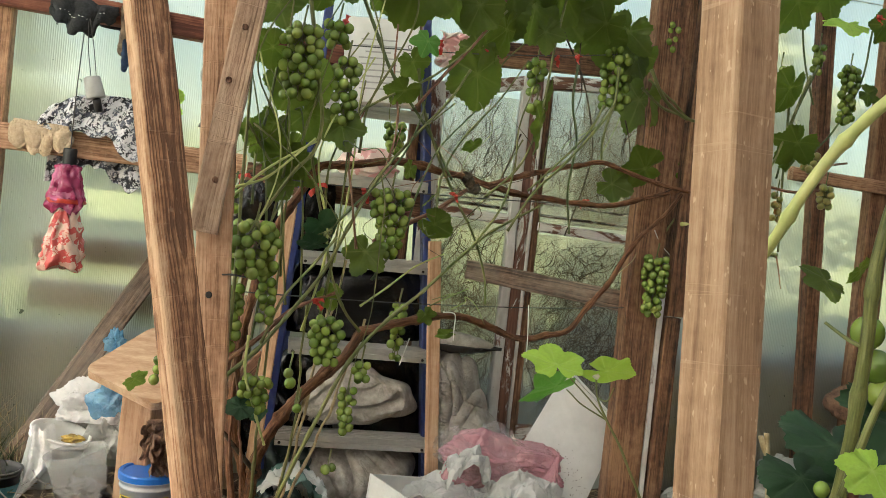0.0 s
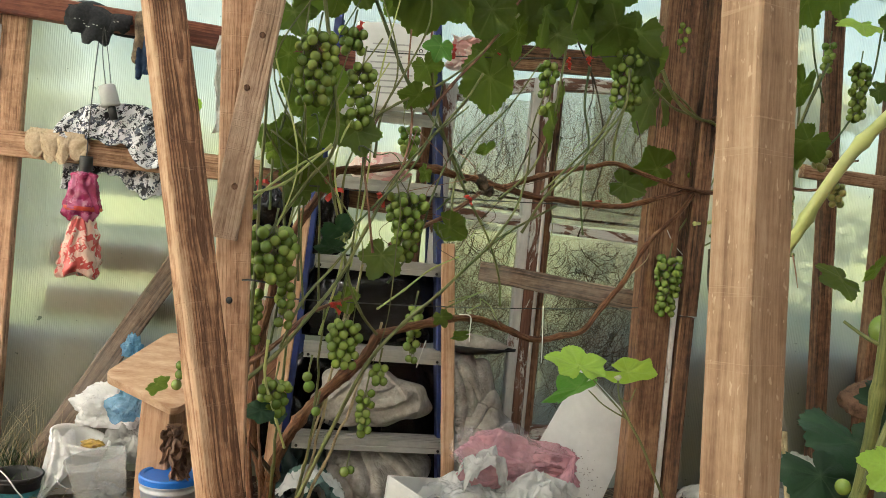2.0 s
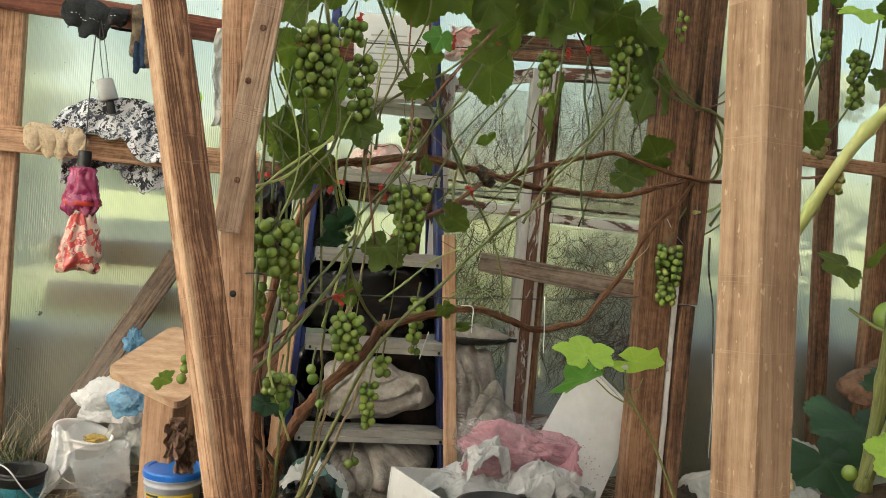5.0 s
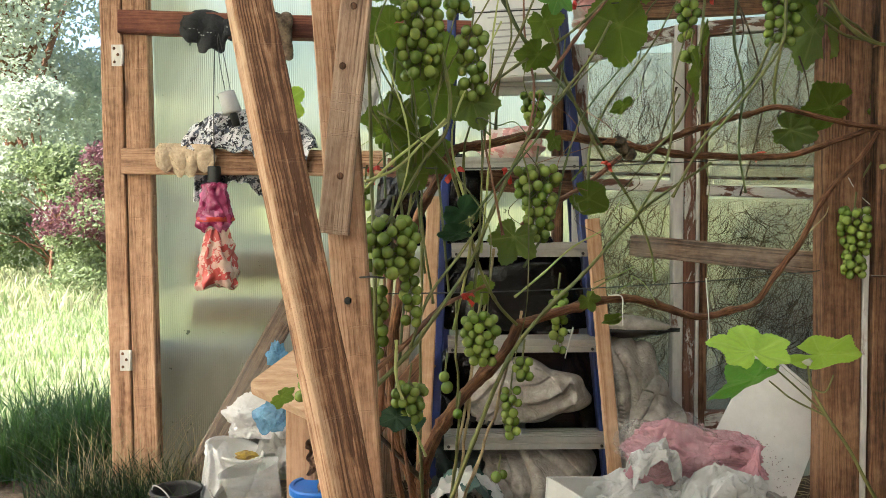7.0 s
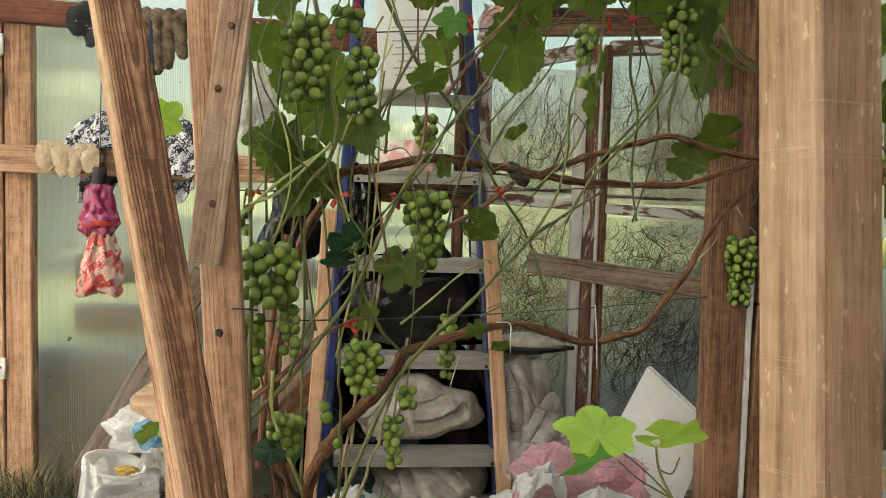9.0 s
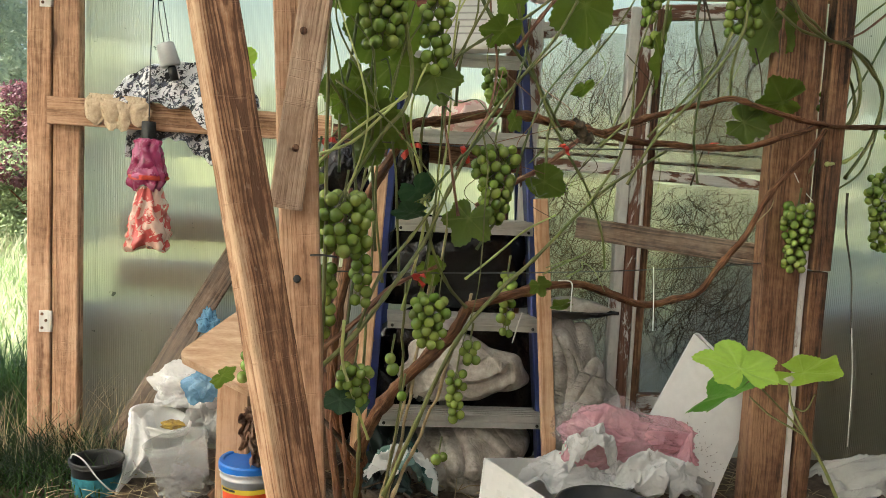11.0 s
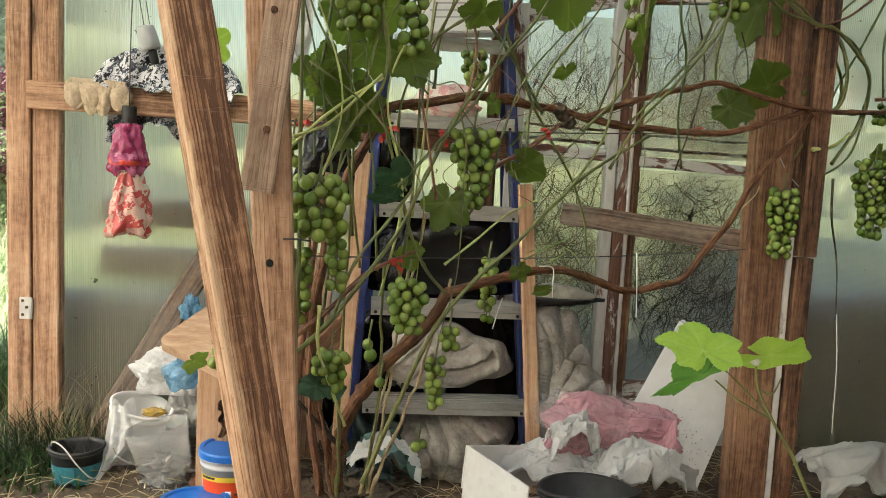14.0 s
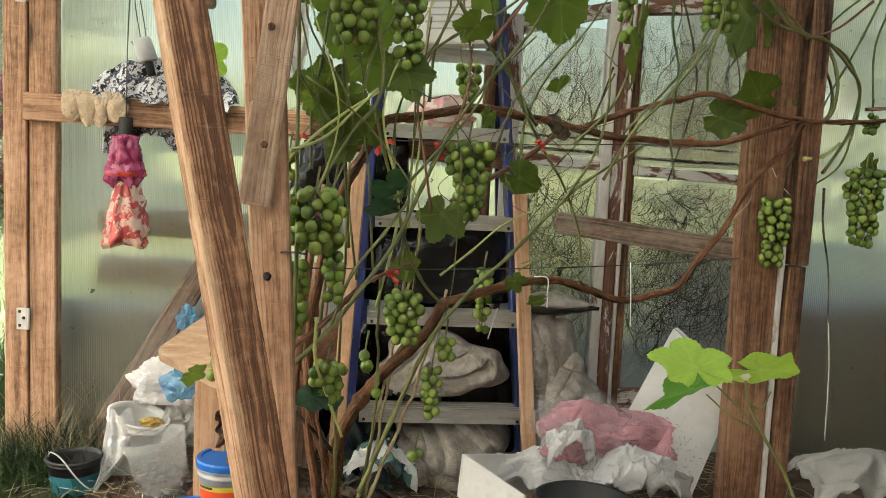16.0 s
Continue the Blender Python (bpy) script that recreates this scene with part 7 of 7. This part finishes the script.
for i in range(12):
    x = rng.uniform(-0.09, 0.12)
    z = rng.uniform(0.5, 0.8)
    tube("shoot", [(x, 1.64 + 0.49 * x, z), (x + rng.gauss(0.01, 0.02), 1.60 + 0.49 * x, z + 0.18), (x + rng.gauss(0.02, 0.04), 1.58 + 0.49 * x, z + 0.36), (x + rng.gauss(0.03, 0.06), 1.60 + 0.49 * x, z + 0.55)], rng.uniform(0.0016, 0.0028), 0.0014, M[("cane", "cane_dark", "stalk", "cane")[i % 4]], vine, "", 6, 0.05, 4)

for i in range(7):
    x, dx = rng.uniform(-0.05, 0.06), rng.uniform(-0.06, 0.14)
    q = [(x, 2.02, 0.02), (x + dx * 0.2, 1.93, 0.17), (x + dx * 0.5 + 0.01 * math.sin(i), 1.78 + 0.2 * dx, 0.36), (x + dx, 1.62 + 0.49 * (x + dx), 0.58 + 0.03 * i)]
    tube("stem", q, rng.uniform(0.003, 0.0055), 0.0022, M[("cane_red", "straw", "cane", "straw")[i % 4]], vine, "", 7, 0.15, 4, jitter=0.006)
for i in range(7):
    x, z = rng.uniform(0.02, 0.42), rng.uniform(0.62, 0.95)
    dx = rng.gauss(0.10, 0.10)
    q = [(x + dx * f + 0.03 * math.sin(f * 5 + i), 1.585 + 0.49 * (x + dx * f) + 0.02 * math.sin(f * 4 + i * 2), z + 0.38 * f) for f in (0, 0.25, 0.5, 0.75, 1.0)]
    tube("shoot", q, rng.uniform(0.0024, 0.0036), 0.0016, M[("cane", "cane_dark", "cane_red", "cane")[i % 4]], vine, "", 6, 0.1, 6)
    if i % 2:
        leaf((q[2][0] + 0.02, q[2][1] - 0.01, q[2][2] - 0.02), rng.uniform(0.04, 0.07), rng.gauss(15, 30), rng.gauss(0, 50), rng.gauss(0, 50))
for i in range(9):
    x = rng.uniform(-0.06, 0.5)
    z = rng.uniform(0.85, 1.1)
    tube("tendril", [(x, 1.58 + 0.49 * x, z), (x + rng.gauss(0.02, 0.03), 1.57 + 0.49 * x, z - 0.06), (x + rng.gauss(0.0, 0.04), 1.58 + 0.49 * x, z - 0.12), (x + rng.gauss(0.0, 0.05), 1.57 + 0.49 * x, z - 0.16)], 0.0010, 0.0006, M[("cane_red", "cane", "dry")[i % 3]], vine, "", 5)
cane([(0.860, 1.952, 1.261), (0.907, 1.965, 1.198), (0.986, 2.003, 1.163), (1.058, 2.038, 1.158), (1.137, 2.077, 1.114), (1.188, 2.102, 1.060), (1.171, 2.104, 0.956), (1.103, 2.081, 0.861)], 0.0058, 0.0050, "cane", 5)
cane([(1.081, 2.070, 1.149), (1.094, 2.056, 1.109), (1.102, 2.050, 1.050), (1.091, 2.054, 0.991), (1.050, 2.045, 0.972)], 0.0058, 0.005, "cane", 3)
cane([(0.769, 1.937, 1.251), (0.764, 1.935, 1.157), (0.711, 1.909, 1.081), (0.632, 1.870, 0.992), (0.559, 1.844, 0.918), (0.503, 1.827, 0.825)], 0.0045, 0.004, "cane", 5)
cane([(0.647, 1.887, 1.232), (0.643, 1.885, 1.141), (0.667, 1.897, 1.053), (0.657, 1.892, 0.937), (0.676, 1.901, 0.833)], 0.004, 0.003, "cane_dark", 5)
cane([(1.203, 2.109, 1.267), (1.096, 2.057, 1.193), (0.991, 2.005, 1.153)], 0.004, 0.003, "cane_red", 3, "red-brown shoot")
cane([(1.029, 2.034, 0.891), (1.091, 2.065, 0.900), (1.145, 2.091, 0.933)], 0.006, 0.0045, "stalk", 2)
# young bright shoot in front of the panel
yg = thing("young_shoot", "bright green young shoot with three lobed leaves", "plant", (0.47, 0.90, 0.02))
tube("stem", [(0.49, 0.90, 0.01), (0.48, 0.89, 0.25), (0.452, 0.875, 0.48), (0.408, 0.866, 0.580), (0.378, 0.8635, 0.627), (0.368, 0.872, 0.650), (0.366, 0.878, 0.672)], 0.0021, 0.0010, M["cane"], yg)
tube("petiole", [(0.378, 0.8635, 0.627), (0.352, 0.875, 0.640), (0.340, 0.880, 0.650), (0.334, 0.882, 0.655)], 0.0009, 0.0007, M["cane"], yg)
tube("petiole", [(0.378, 0.8635, 0.627), (0.360, 0.866, 0.645), (0.338, 0.860, 0.664), (0.322, 0.850, 0.676)], 0.0009, 0.0007, M["cane"], yg)
tube("petiole", [(0.368, 0.872, 0.650), (0.378, 0.868, 0.648), (0.382, 0.862, 0.664)], 0.0009, 0.0007, M["cane"], yg)
leaf((0.304, 0.850, 0.697), 0.082, -64, 180, -6, "flat", yg, 0)
leaf((0.312, 0.898, 0.648), 0.098, 0, 62, 0, "mid", yg, 0, 52)
leaf((0.385, 0.868, 0.680), 0.066, 0, -86, 0, "flat", yg, 1, -52)
bm = bmesh.new()
bmesh.ops.create_icosphere(bm, subdivisions=2, radius=0.004)
for v in bm.verts:
    v.co += v.co * noise.noise(v.co * 400) * 0.8
place(part("bud", bm, M["string"], yg, "woolly white bud"), Matrix.Translation((0.366, 0.878, 0.674)))

# ---------------------------------------------------------------- right-hand plants
gr = thing("grapevine", "pale-stemmed vine climbing by the gable studs", "grapevine", (1.5, 2.2, 0.0))
tube("stalk", [(0.521, 0.915, 0.736), (0.528, 0.894, 0.771), (0.537, 0.863, 0.816), (0.540, 0.833, 0.852), (0.551, 0.812, 0.897), (0.569, 0.789, 0.947), (0.592, 0.765, 0.989), (0.619, 0.741, 1.026)], 0.0062, 0.0068, M["stalk"], gr, "thick pale green stalk", 12, 0.05, 4)
tube("stalk", [(0.690, 0.877, 0.537), (0.686, 0.860, 0.637), (0.678, 0.844, 0.746), (0.672, 0.837, 0.830), (0.680, 0.828, 0.922)], 0.0085, 0.007, M["cane"], gr, "upright green stalk", 10, 0.08, 3)
tube("shoot", [(0.677, 1.043, 0.831), (0.677, 1.073, 0.836), (0.675, 1.096, 0.860), (0.674, 1.108, 0.892)], 0.0035, 0.002, M["cane"], gr)
tube("shoot", [(0.677, 1.043, 0.831), (0.681, 1.041, 0.814), (0.687, 1.039, 0.786)], 0.0014, 0.0006, M["cane_red"], gr)
tube("shoot", [(1.206, 2.100, 1.016), (1.291, 2.100, 1.023), (1.377, 2.100, 1.016), (1.462, 2.100, 1.029)], 0.0045, 0.004, M["cane_red"], gr)
tube("shoot", [(1.394, 2.100, 1.342), (1.356, 2.100, 1.223), (1.317, 2.100, 1.103), (1.277, 2.100, 1.009)], 0.004, 0.003, M["cane"], gr)
tube("shoot", [(1.254, 2.150, 1.351), (1.270, 2.150, 1.270), (1.244, 2.150, 1.162), (1.255, 2.150, 1.026)], 0.003, 0.0025, M["cane_dark"], gr)
tube("shoot", [(0.679, 0.843, 0.733), (0.662, 0.857, 0.742), (0.641, 0.872, 0.758)], 0.003, 0.002, M["cane"], gr)
tube("shoot", [(0.660, 0.832, 0.564), (0.679, 0.821, 0.659), (0.701, 0.818, 0.719)], 0.0055, 0.004, M["cane"], gr)
tube("shoot", [(1.402, 2.200, 1.306), (1.410, 2.200, 1.044), (1.423, 2.200, 0.847)], 0.004, 0.003, M["cane"], gr)
tube("shoot", [(1.482, 2.200, 1.399), (1.421, 2.200, 1.235), (1.389, 2.200, 1.058)], 0.004, 0.003, M["cane_dark"], gr)
tube("shoot", [(1.643, 2.200, 1.522), (1.626, 2.200, 1.370), (1.561, 2.200, 1.228), (1.497, 2.200, 1.145)], 0.003, 0.003, M["cane_dark"], gr)
tube("shoot", [(1.473, 2.300, 1.568), (1.500, 2.300, 1.435), (1.546, 2.300, 1.304)], 0.003, 0.003, M["cane_dark"], gr)
tube("shoot", [(1.503, 2.200, 1.105), (1.612, 2.200, 1.129)], 0.004, 0.003, M["cane_red"], gr)
tube("dry_twig", [(0.776, 1.166, 0.553), (0.782, 1.164, 0.501), (0.790, 1.160, 0.440)], 0.004, 0.0045, M["straw"], gr)
tube("dry_twig", [(0.767, 1.168, 0.548), (0.775, 1.166, 0.527), (0.782, 1.164, 0.517)], 0.004, 0.004, M["straw"], gr)
cluster((1.588, 2.200, 1.328), 0.085, 0.185, 34, 0.0125, 30, 0.7, parent=gr)
cluster((1.486, 2.200, 1.119), 0.080, 0.075, 12, 0.0145, 31, 0.8, "grape_pale", parent=gr)
cluster((1.554, 2.200, 1.024), 0.070, 0.085, 14, 0.0130, 32, 0.7, "grape_pale", parent=gr)
cluster((1.513, 2.250, 1.429), 0.06, 0.10, 12, 0.013, 33, 0.8, parent=gr)
cluster((1.365, 2.200, 1.342), 0.05, 0.10, 9, 0.014, 34, 0.8, parent=gr)
cluster((1.400, 2.200, 0.977), 0.05, 0.10, 9, 0.012, 35, 0.8, "grape_pale", parent=gr)
for p, s, rx, ry, rz, kind in (((1.341, 2.150, 1.522), 0.20, 20, 20, 20, "leaf"), ((0.793, 1.129, 1.188), 0.085, -60, 70, -15, "young"), ((0.863, 1.206, 0.797), 0.098, -50, 75, 10, "leaf"), ((0.894, 1.150, 0.818), 0.06, 30, -60, 30, "leaf"),
                               ((0.614, 0.741, 0.611), 0.075, -40, 40, -20, "young"), ((1.396, 2.150, 1.105), 0.11, 20, -30, 40, "leaf"), ((1.593, 2.100, 1.310), 0.09, -20, -60, 0, "leaf"),
                               ((1.595, 2.100, 1.494), 0.12, 10, 20, 20, "leaf"), ((1.494, 2.200, 1.581), 0.16, 10, -20, 0, "leaf"), ((1.326, 2.100, 1.275), 0.15, 20, 10, 20, "leaf"), ((1.359, 2.100, 1.130), 0.16, 30, 30, -20, "leaf"),
                               ((1.295, 2.200, 0.873), 0.09, 0, 30, 30, "leaf")):
    leaf(p, s, rx, ry, rz, kind, gr)
big = leaf_mesh("big_leaf_mesh", 61, M["leaf_blue"], 0.35, 0.25)
sq = thing("squash_plant", "broad dark squash leaves with green fruit low down", "plant", (0.774, 0.960, 0.435))
for p, s, rx, ry, rz in (((0.725, 0.922, 0.583), 0.16, -62, 30, 15), ((0.720, 0.972, 0.525), 0.12, -55, -20, -20), ((0.754, 0.866, 0.625), 0.18, -50, 60, 10)):
    ob = new("leaf", big)
    ob.parent = sq
    place(ob, pose(*p, 0, 0, rz) @ pose(0, 0, 0, rx) @ pose(0, 0, 0, 0, ry) @ Matrix.Scale(s, 4))
for p, r in (((0.617, 0.810, 0.577), 0.0088), ((0.719, 0.897, 0.748), 0.020), ((0.733, 0.893, 0.708), 0.020), ((0.747, 0.890, 0.675), 0.02)):
    ob = new("fruit", berry["grape"])
    ob.parent = sq
    place(ob, Matrix.Translation(p) @ Matrix.Scale(r, 4))
sheet_heap("polythene_scrap", (1.224, 1.980, 0.117), 0.17, 0.10, 0.085, "sheet", "grubby polythene heap at the foot of the gable", "sheeting", 71)
lump("polythene_scrap", (1.527, 2.200, 0.148), (0.07, 0.06, 0.09), "sheet", "grubby polythene heap at the foot of the gable", "sheeting", 0.35, 3.0, 5, 72)
lump("bark_scrap", (1.867, 2.300, 0.395), (0.13, 0.08, 0.08), "dead", "curled brown scrap of old bark by the gable stud", "bark", 0.3, 3.2, 4, 73)

# ---------------------------------------------------------------- litter on the soil
rng = random.Random(9)
bm = bmesh.new()
for i in range(1000):
    x, y = rng.uniform(-0.75, 1.2), rng.uniform(1.55, 2.45)
    a, ln = rng.uniform(0, math.pi), rng.uniform(0.03, 0.11)
    d = Vector((math.cos(a), math.sin(a), rng.gauss(0, 0.18))) * ln * 0.5
    c = Vector((x, y, 0.036 + rng.uniform(0, 0.02)))
    tube_into(bm, [c - d, c + Vector((0, 0, rng.uniform(0, 0.008))), c + d], 0.0011, 0.0007, 4)
tagged(part("straw_litter", bm, M["straw"]), "dry straw and stalks strewn over the soil", "straw", kind="stuff")
bm = bmesh.new()
for i in range(260):
    x, y = rng.uniform(-0.12, 0.16), rng.gauss(2.03, 0.09)
    a = rng.uniform(0, math.pi)
    d = Vector((math.cos(a), math.sin(a) * 0.6, rng.gauss(0, 0.35))) * rng.uniform(0.02, 0.06)
    c = Vector((x, y, 0.04 + 0.06 * max(0, 1 - abs(x) / 0.15) * rng.random()))
    tube_into(bm, [c - d, c, c + d], 0.0030, 0.0018, 5)
tagged(part("bark_litter", bm, M["dry"]), "shredded bark and twigs round the vine's foot", "bark litter", kind="stuff")
ob = lump("root_mound", (0.0, 2.04, 0.02), (0.16, 0.12, 0.06), "soil", "mound of dark soil round the vine's foot", "soil", 0.2, 2.5, 5, 81)

# ---------------------------------------------------------------- grass and weeds
def blades(name, n, area, h, mat, label, seed, r0=0.0026, lean=0.4):
    x0, x1, y0, y1 = area
    rng = random.Random(seed)
    verts, faces = [], []
    for i in range(n):
        x, y = rng.uniform(x0, x1), rng.uniform(y0, y1)
        hh = h * rng.uniform(0.45, 1.2)
        a = rng.uniform(0, 6.283)
        dx, dy = math.cos(a), math.sin(a)
        b = rng.uniform(0.1, lean) * hh
        wx, wy = -dy * r0, dx * r0
        k0 = len(verts)
        for f, wd in ((0, 1), (0.4, 0.9), (0.75, 0.6), (1, 0.05)):
            px_, py_, pz_ = x + dx * b * f * f, y + dy * b * f * f, -0.02 + hh * (f - 0.12 * f * f)
            verts += [(px_ - wx * wd, py_ - wy * wd, pz_), (px_ + wx * wd, py_ + wy * wd, pz_)]
        for s in range(3):
            q = k0 + 2 * s
            faces.append((q, q + 1, q + 3, q + 2))
    me = bpy.data.meshes.new(name)
    me.from_pydata(verts, [], faces)
    me.materials.append(mat)
    return tagged(new(name, me), label, "grass", kind="stuff")


# doorway grass takes the darker colour that holds the shade
blades("grass", 1700, (-1.32, -0.93, 2.50, 2.95), 0.27, M["grass_shade"], "long shaded grass by the doorway", 1, 0.003, 0.9)
blades("grass", 1100, (-1.95, -0.93, 2.42, 3.3), 0.13, M["grass_shade"], "short shaded grass by the doorway", 21, 0.003, 0.9)
blades("grass", 70, (-1.30, -0.93, 2.60, 3.0), 0.40, M["grass_shade"], "tall thin seed stems by the doorway", 22, 0.0014, 0.3)
blades("grass", 5000, (-4.2, -0.6, 3.2, 6.5), 0.11, M["grass"], "tufted sunlit meadow grass", 2, 0.004, 0.8)
blades("grass", 8000, (-4.5, -0.6, 3.1, 7.0), 0.09, M["grass_pale"], "pale grass with sun glare in its colour", 3, 0.004, 0.9)
blades("grass", 14000, (-9, 1.0, 6.5, 13.0), 0.22, M["grass_pale"], "pale grass with sun glare in its colour", 4, 0.008, 0.9)
blades("grass", 6000, (-9, 1.0, 6.5, 13.0), 0.2, M["grass"], "tufted sunlit meadow grass", 5, 0.008, 0.9)
blades("grass", 260, (-0.95, -0.55, 2.30, 2.52), 0.12, M["grass_pale"], "thin weeds by the door post", 6, 0.0018, 1.2)
blades("grass", 900, (-1.0, -0.60, 2.12, 2.52), 0.12, M["grass_shade"], "small green weeds by the door post", 7, 0.0022, 1.2)

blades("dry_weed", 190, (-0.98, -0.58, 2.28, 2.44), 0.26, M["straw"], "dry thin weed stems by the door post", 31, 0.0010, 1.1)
# weeds in the darkest grass colour, shade included
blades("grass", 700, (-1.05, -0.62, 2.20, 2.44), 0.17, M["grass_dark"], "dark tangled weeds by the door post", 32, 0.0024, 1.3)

# growth added outside to darken what shows through the lower sheet and panes
blades("dry_stalks", 450, (0.35, 1.35, 2.95, 3.4), 0.62, M["dry"], "thicket of dead stalks added outside to darken the gable", 8, 0.004, 0.5)
blades("grass", 3600, (-0.85, 0.35, 2.84, 3.5), 0.50, M["grass_shade"], "long dark grass added outside to darken the gable", 9, 0.004, 0.7)
blades("grass", 2400, (1.25, 2.5, 3.0, 3.6), 0.70, M["grass_shade"], "long dark grass added outside to darken the gable", 10, 0.004, 0.6)

# broad dock leaves by the door
dk = thing("dock_plant", "broad-leaved dock growing in the shade", "plant", (-1.15, 2.75, 0.0))
rng = random.Random(14)
for i in range(16):
    a = rng.uniform(0, 6.28)
    def dock(u, w, a=a, l_=rng.uniform(0.16, 0.27), el=rng.uniform(0.5, 1.1)):
        s = w
        wd = 0.035 * math.sin(math.pi * min(1, s * 0.95 + 0.03)) ** 0.7 * (u - 0.5) * 2
        r = l_ * s * math.cos(el * (1 - 0.5 * s))
        z = l_ * s * math.sin(el * (1 - 0.75 * s))
        return (-math.sin(a) * wd + math.cos(a) * r, math.cos(a) * wd + math.sin(a) * r, z + abs(u - 0.5) * 0.02)
    me_ob = part("leaf", drape_bm(6, 12, dock), M["leaf_blue"], dk)
    me_ob.matrix_basis = pose(rng.gauss(0, 0.08), rng.gauss(0, 0.08), 0)

# ---------------------------------------------------------------- trees and bushes outside
def foliage(name, n, blobs, size, mat, parent, seed, label=""):
    """A crown of many small separate leaf blades gathered round uneven clumps."""
    rng = random.Random(seed)
    verts, faces = [], []
    for i in range(n):
        c, r = blobs[rng.randrange(len(blobs))]
        d = Vector((rng.gauss(0, 1), rng.gauss(0, 1), rng.gauss(0, 1))).normalized()
        p = Vector(c) + Vector((d.x * r[0], d.y * r[1], d.z * r[2])) * rng.uniform(0.55, 1.08)
        u = Vector((rng.gauss(0, 1), rng.gauss(0, 1), rng.gauss(0, 1))).normalized()
        w = u.orthogonal().normalized()
        s = size * rng.uniform(0.6, 1.3)
        k0 = len(verts)
        verts += [tuple(p - u * s), tuple(p + w * s * 0.5), tuple(p + u * s), tuple(p - w * s * 0.5)]
        faces.append((k0, k0 + 1, k0 + 2, k0 + 3))
    me = bpy.data.meshes.new(name)
    me.from_pydata(verts, [], faces)
    me.materials.append(mat)
    ob = new(name, me)
    ob.parent = parent
    if label:
        tagged(ob, label)
    return ob


def tree(x, y, h, w, mat, label, seed, n=14000, size=0.07, category="tree", low=0.18):
    e = thing("tree" if category == "tree" else "shrub", label, category, (x, y, 0.0))
    rng = random.Random(seed)
    bm = bmesh.new()
    top = Vector((rng.gauss(0, 0.1), rng.gauss(0, 0.1), h * 0.75))
    tube_into(bm, catmull([Vector((0, 0, -0.1)), Vector((0.05, 0, h * 0.3)), top], 6), 0.03 * h * 0.6, 0.01 * h * 0.5, 9, 0.2)
    blobs = []
    for i in range(17):
        a, zz = rng.uniform(0, 6.28), rng.uniform(low, 0.95)
        rr = w * math.sin(math.pi * min(0.97, zz * 0.9 + 0.12)) * rng.uniform(0.35, 0.9)
        c = Vector((math.cos(a) * rr, math.sin(a) * rr, zz * h))
        blobs.append((c, (w * rng.uniform(0.28, 0.5), w * rng.uniform(0.28, 0.5), h * rng.uniform(0.07, 0.14))))
        s0 = Vector((0.03, 0, h * rng.uniform(0.15, 0.5)))
        tube_into(bm, [s0, s0.lerp(c, 0.5) + Vector((0, 0, 0.06 * h)), c], 0.008 * h, 0.003 * h, 6)
    part("trunk", bm, M["bark"], e)
    foliage("crown", n, blobs, size, mat, e, seed + 1)
    return e


tree(-6.0, 12.0, 7.5, 2.3, M["tree_leaf"], "tall grey-green tree in sunlight behind the meadow", 1, 52000, 0.042)
tree(-8.6, 14.5, 8.5, 2.8, M["tree_leaf"], "tall grey-green tree in sunlight behind the meadow", 2, 40000, 0.055)
tree(-5.6, 16.5, 5.0, 1.8, M["tree_leaf"], "grey-green tree behind the meadow", 3, 22000, 0.055)
# added tree that dims the sky seen through the right of the sheet
tree(4.4, 8.5, 3.4, 1.6, M["tree_leaf"], "tree added behind the gable to darken the sheet", 5, 12000, 0.09)
tree(-2.9, 7.6, 1.35, 0.6, M["bush_red"], "purple-leaved shrub by the meadow edge", 6, 8500, 0.021, "shrub", 0.35)
tree(-2.9, 7.75, 1.25, 0.75, M["bush_leaf"], "light green shrub by the meadow edge", 7, 11000, 0.022, "shrub", 0.1)
tree(-3.9, 8.4, 1.5, 0.8, M["bush_leaf"], "light green shrub by the meadow edge", 8, 12000, 0.026, "shrub", 0.1)
tree(-4.6, 9.8, 2.2, 1.0, M["tree_leaf"], "dark shrub below the trees", 10, 15000, 0.033, "shrub", 0.1)
tree(-3.4, 10.6, 2.3, 1.0, M["tree_leaf"], "dark shrub below the trees", 12, 15000, 0.033, "shrub", 0.1)
hedge = thing("tree_line", "distant line of dark woodland", "woodland", (0, 60, 0), kind="stuff")
rng = random.Random(3)
foliage("crown", 30000, [((rng.uniform(-70, 70), rng.uniform(-4, 4), rng.uniform(1, 4)), (4, 3, 2.5)) for _ in range(110)], 0.55, M["tree_leaf"], hedge, 20)
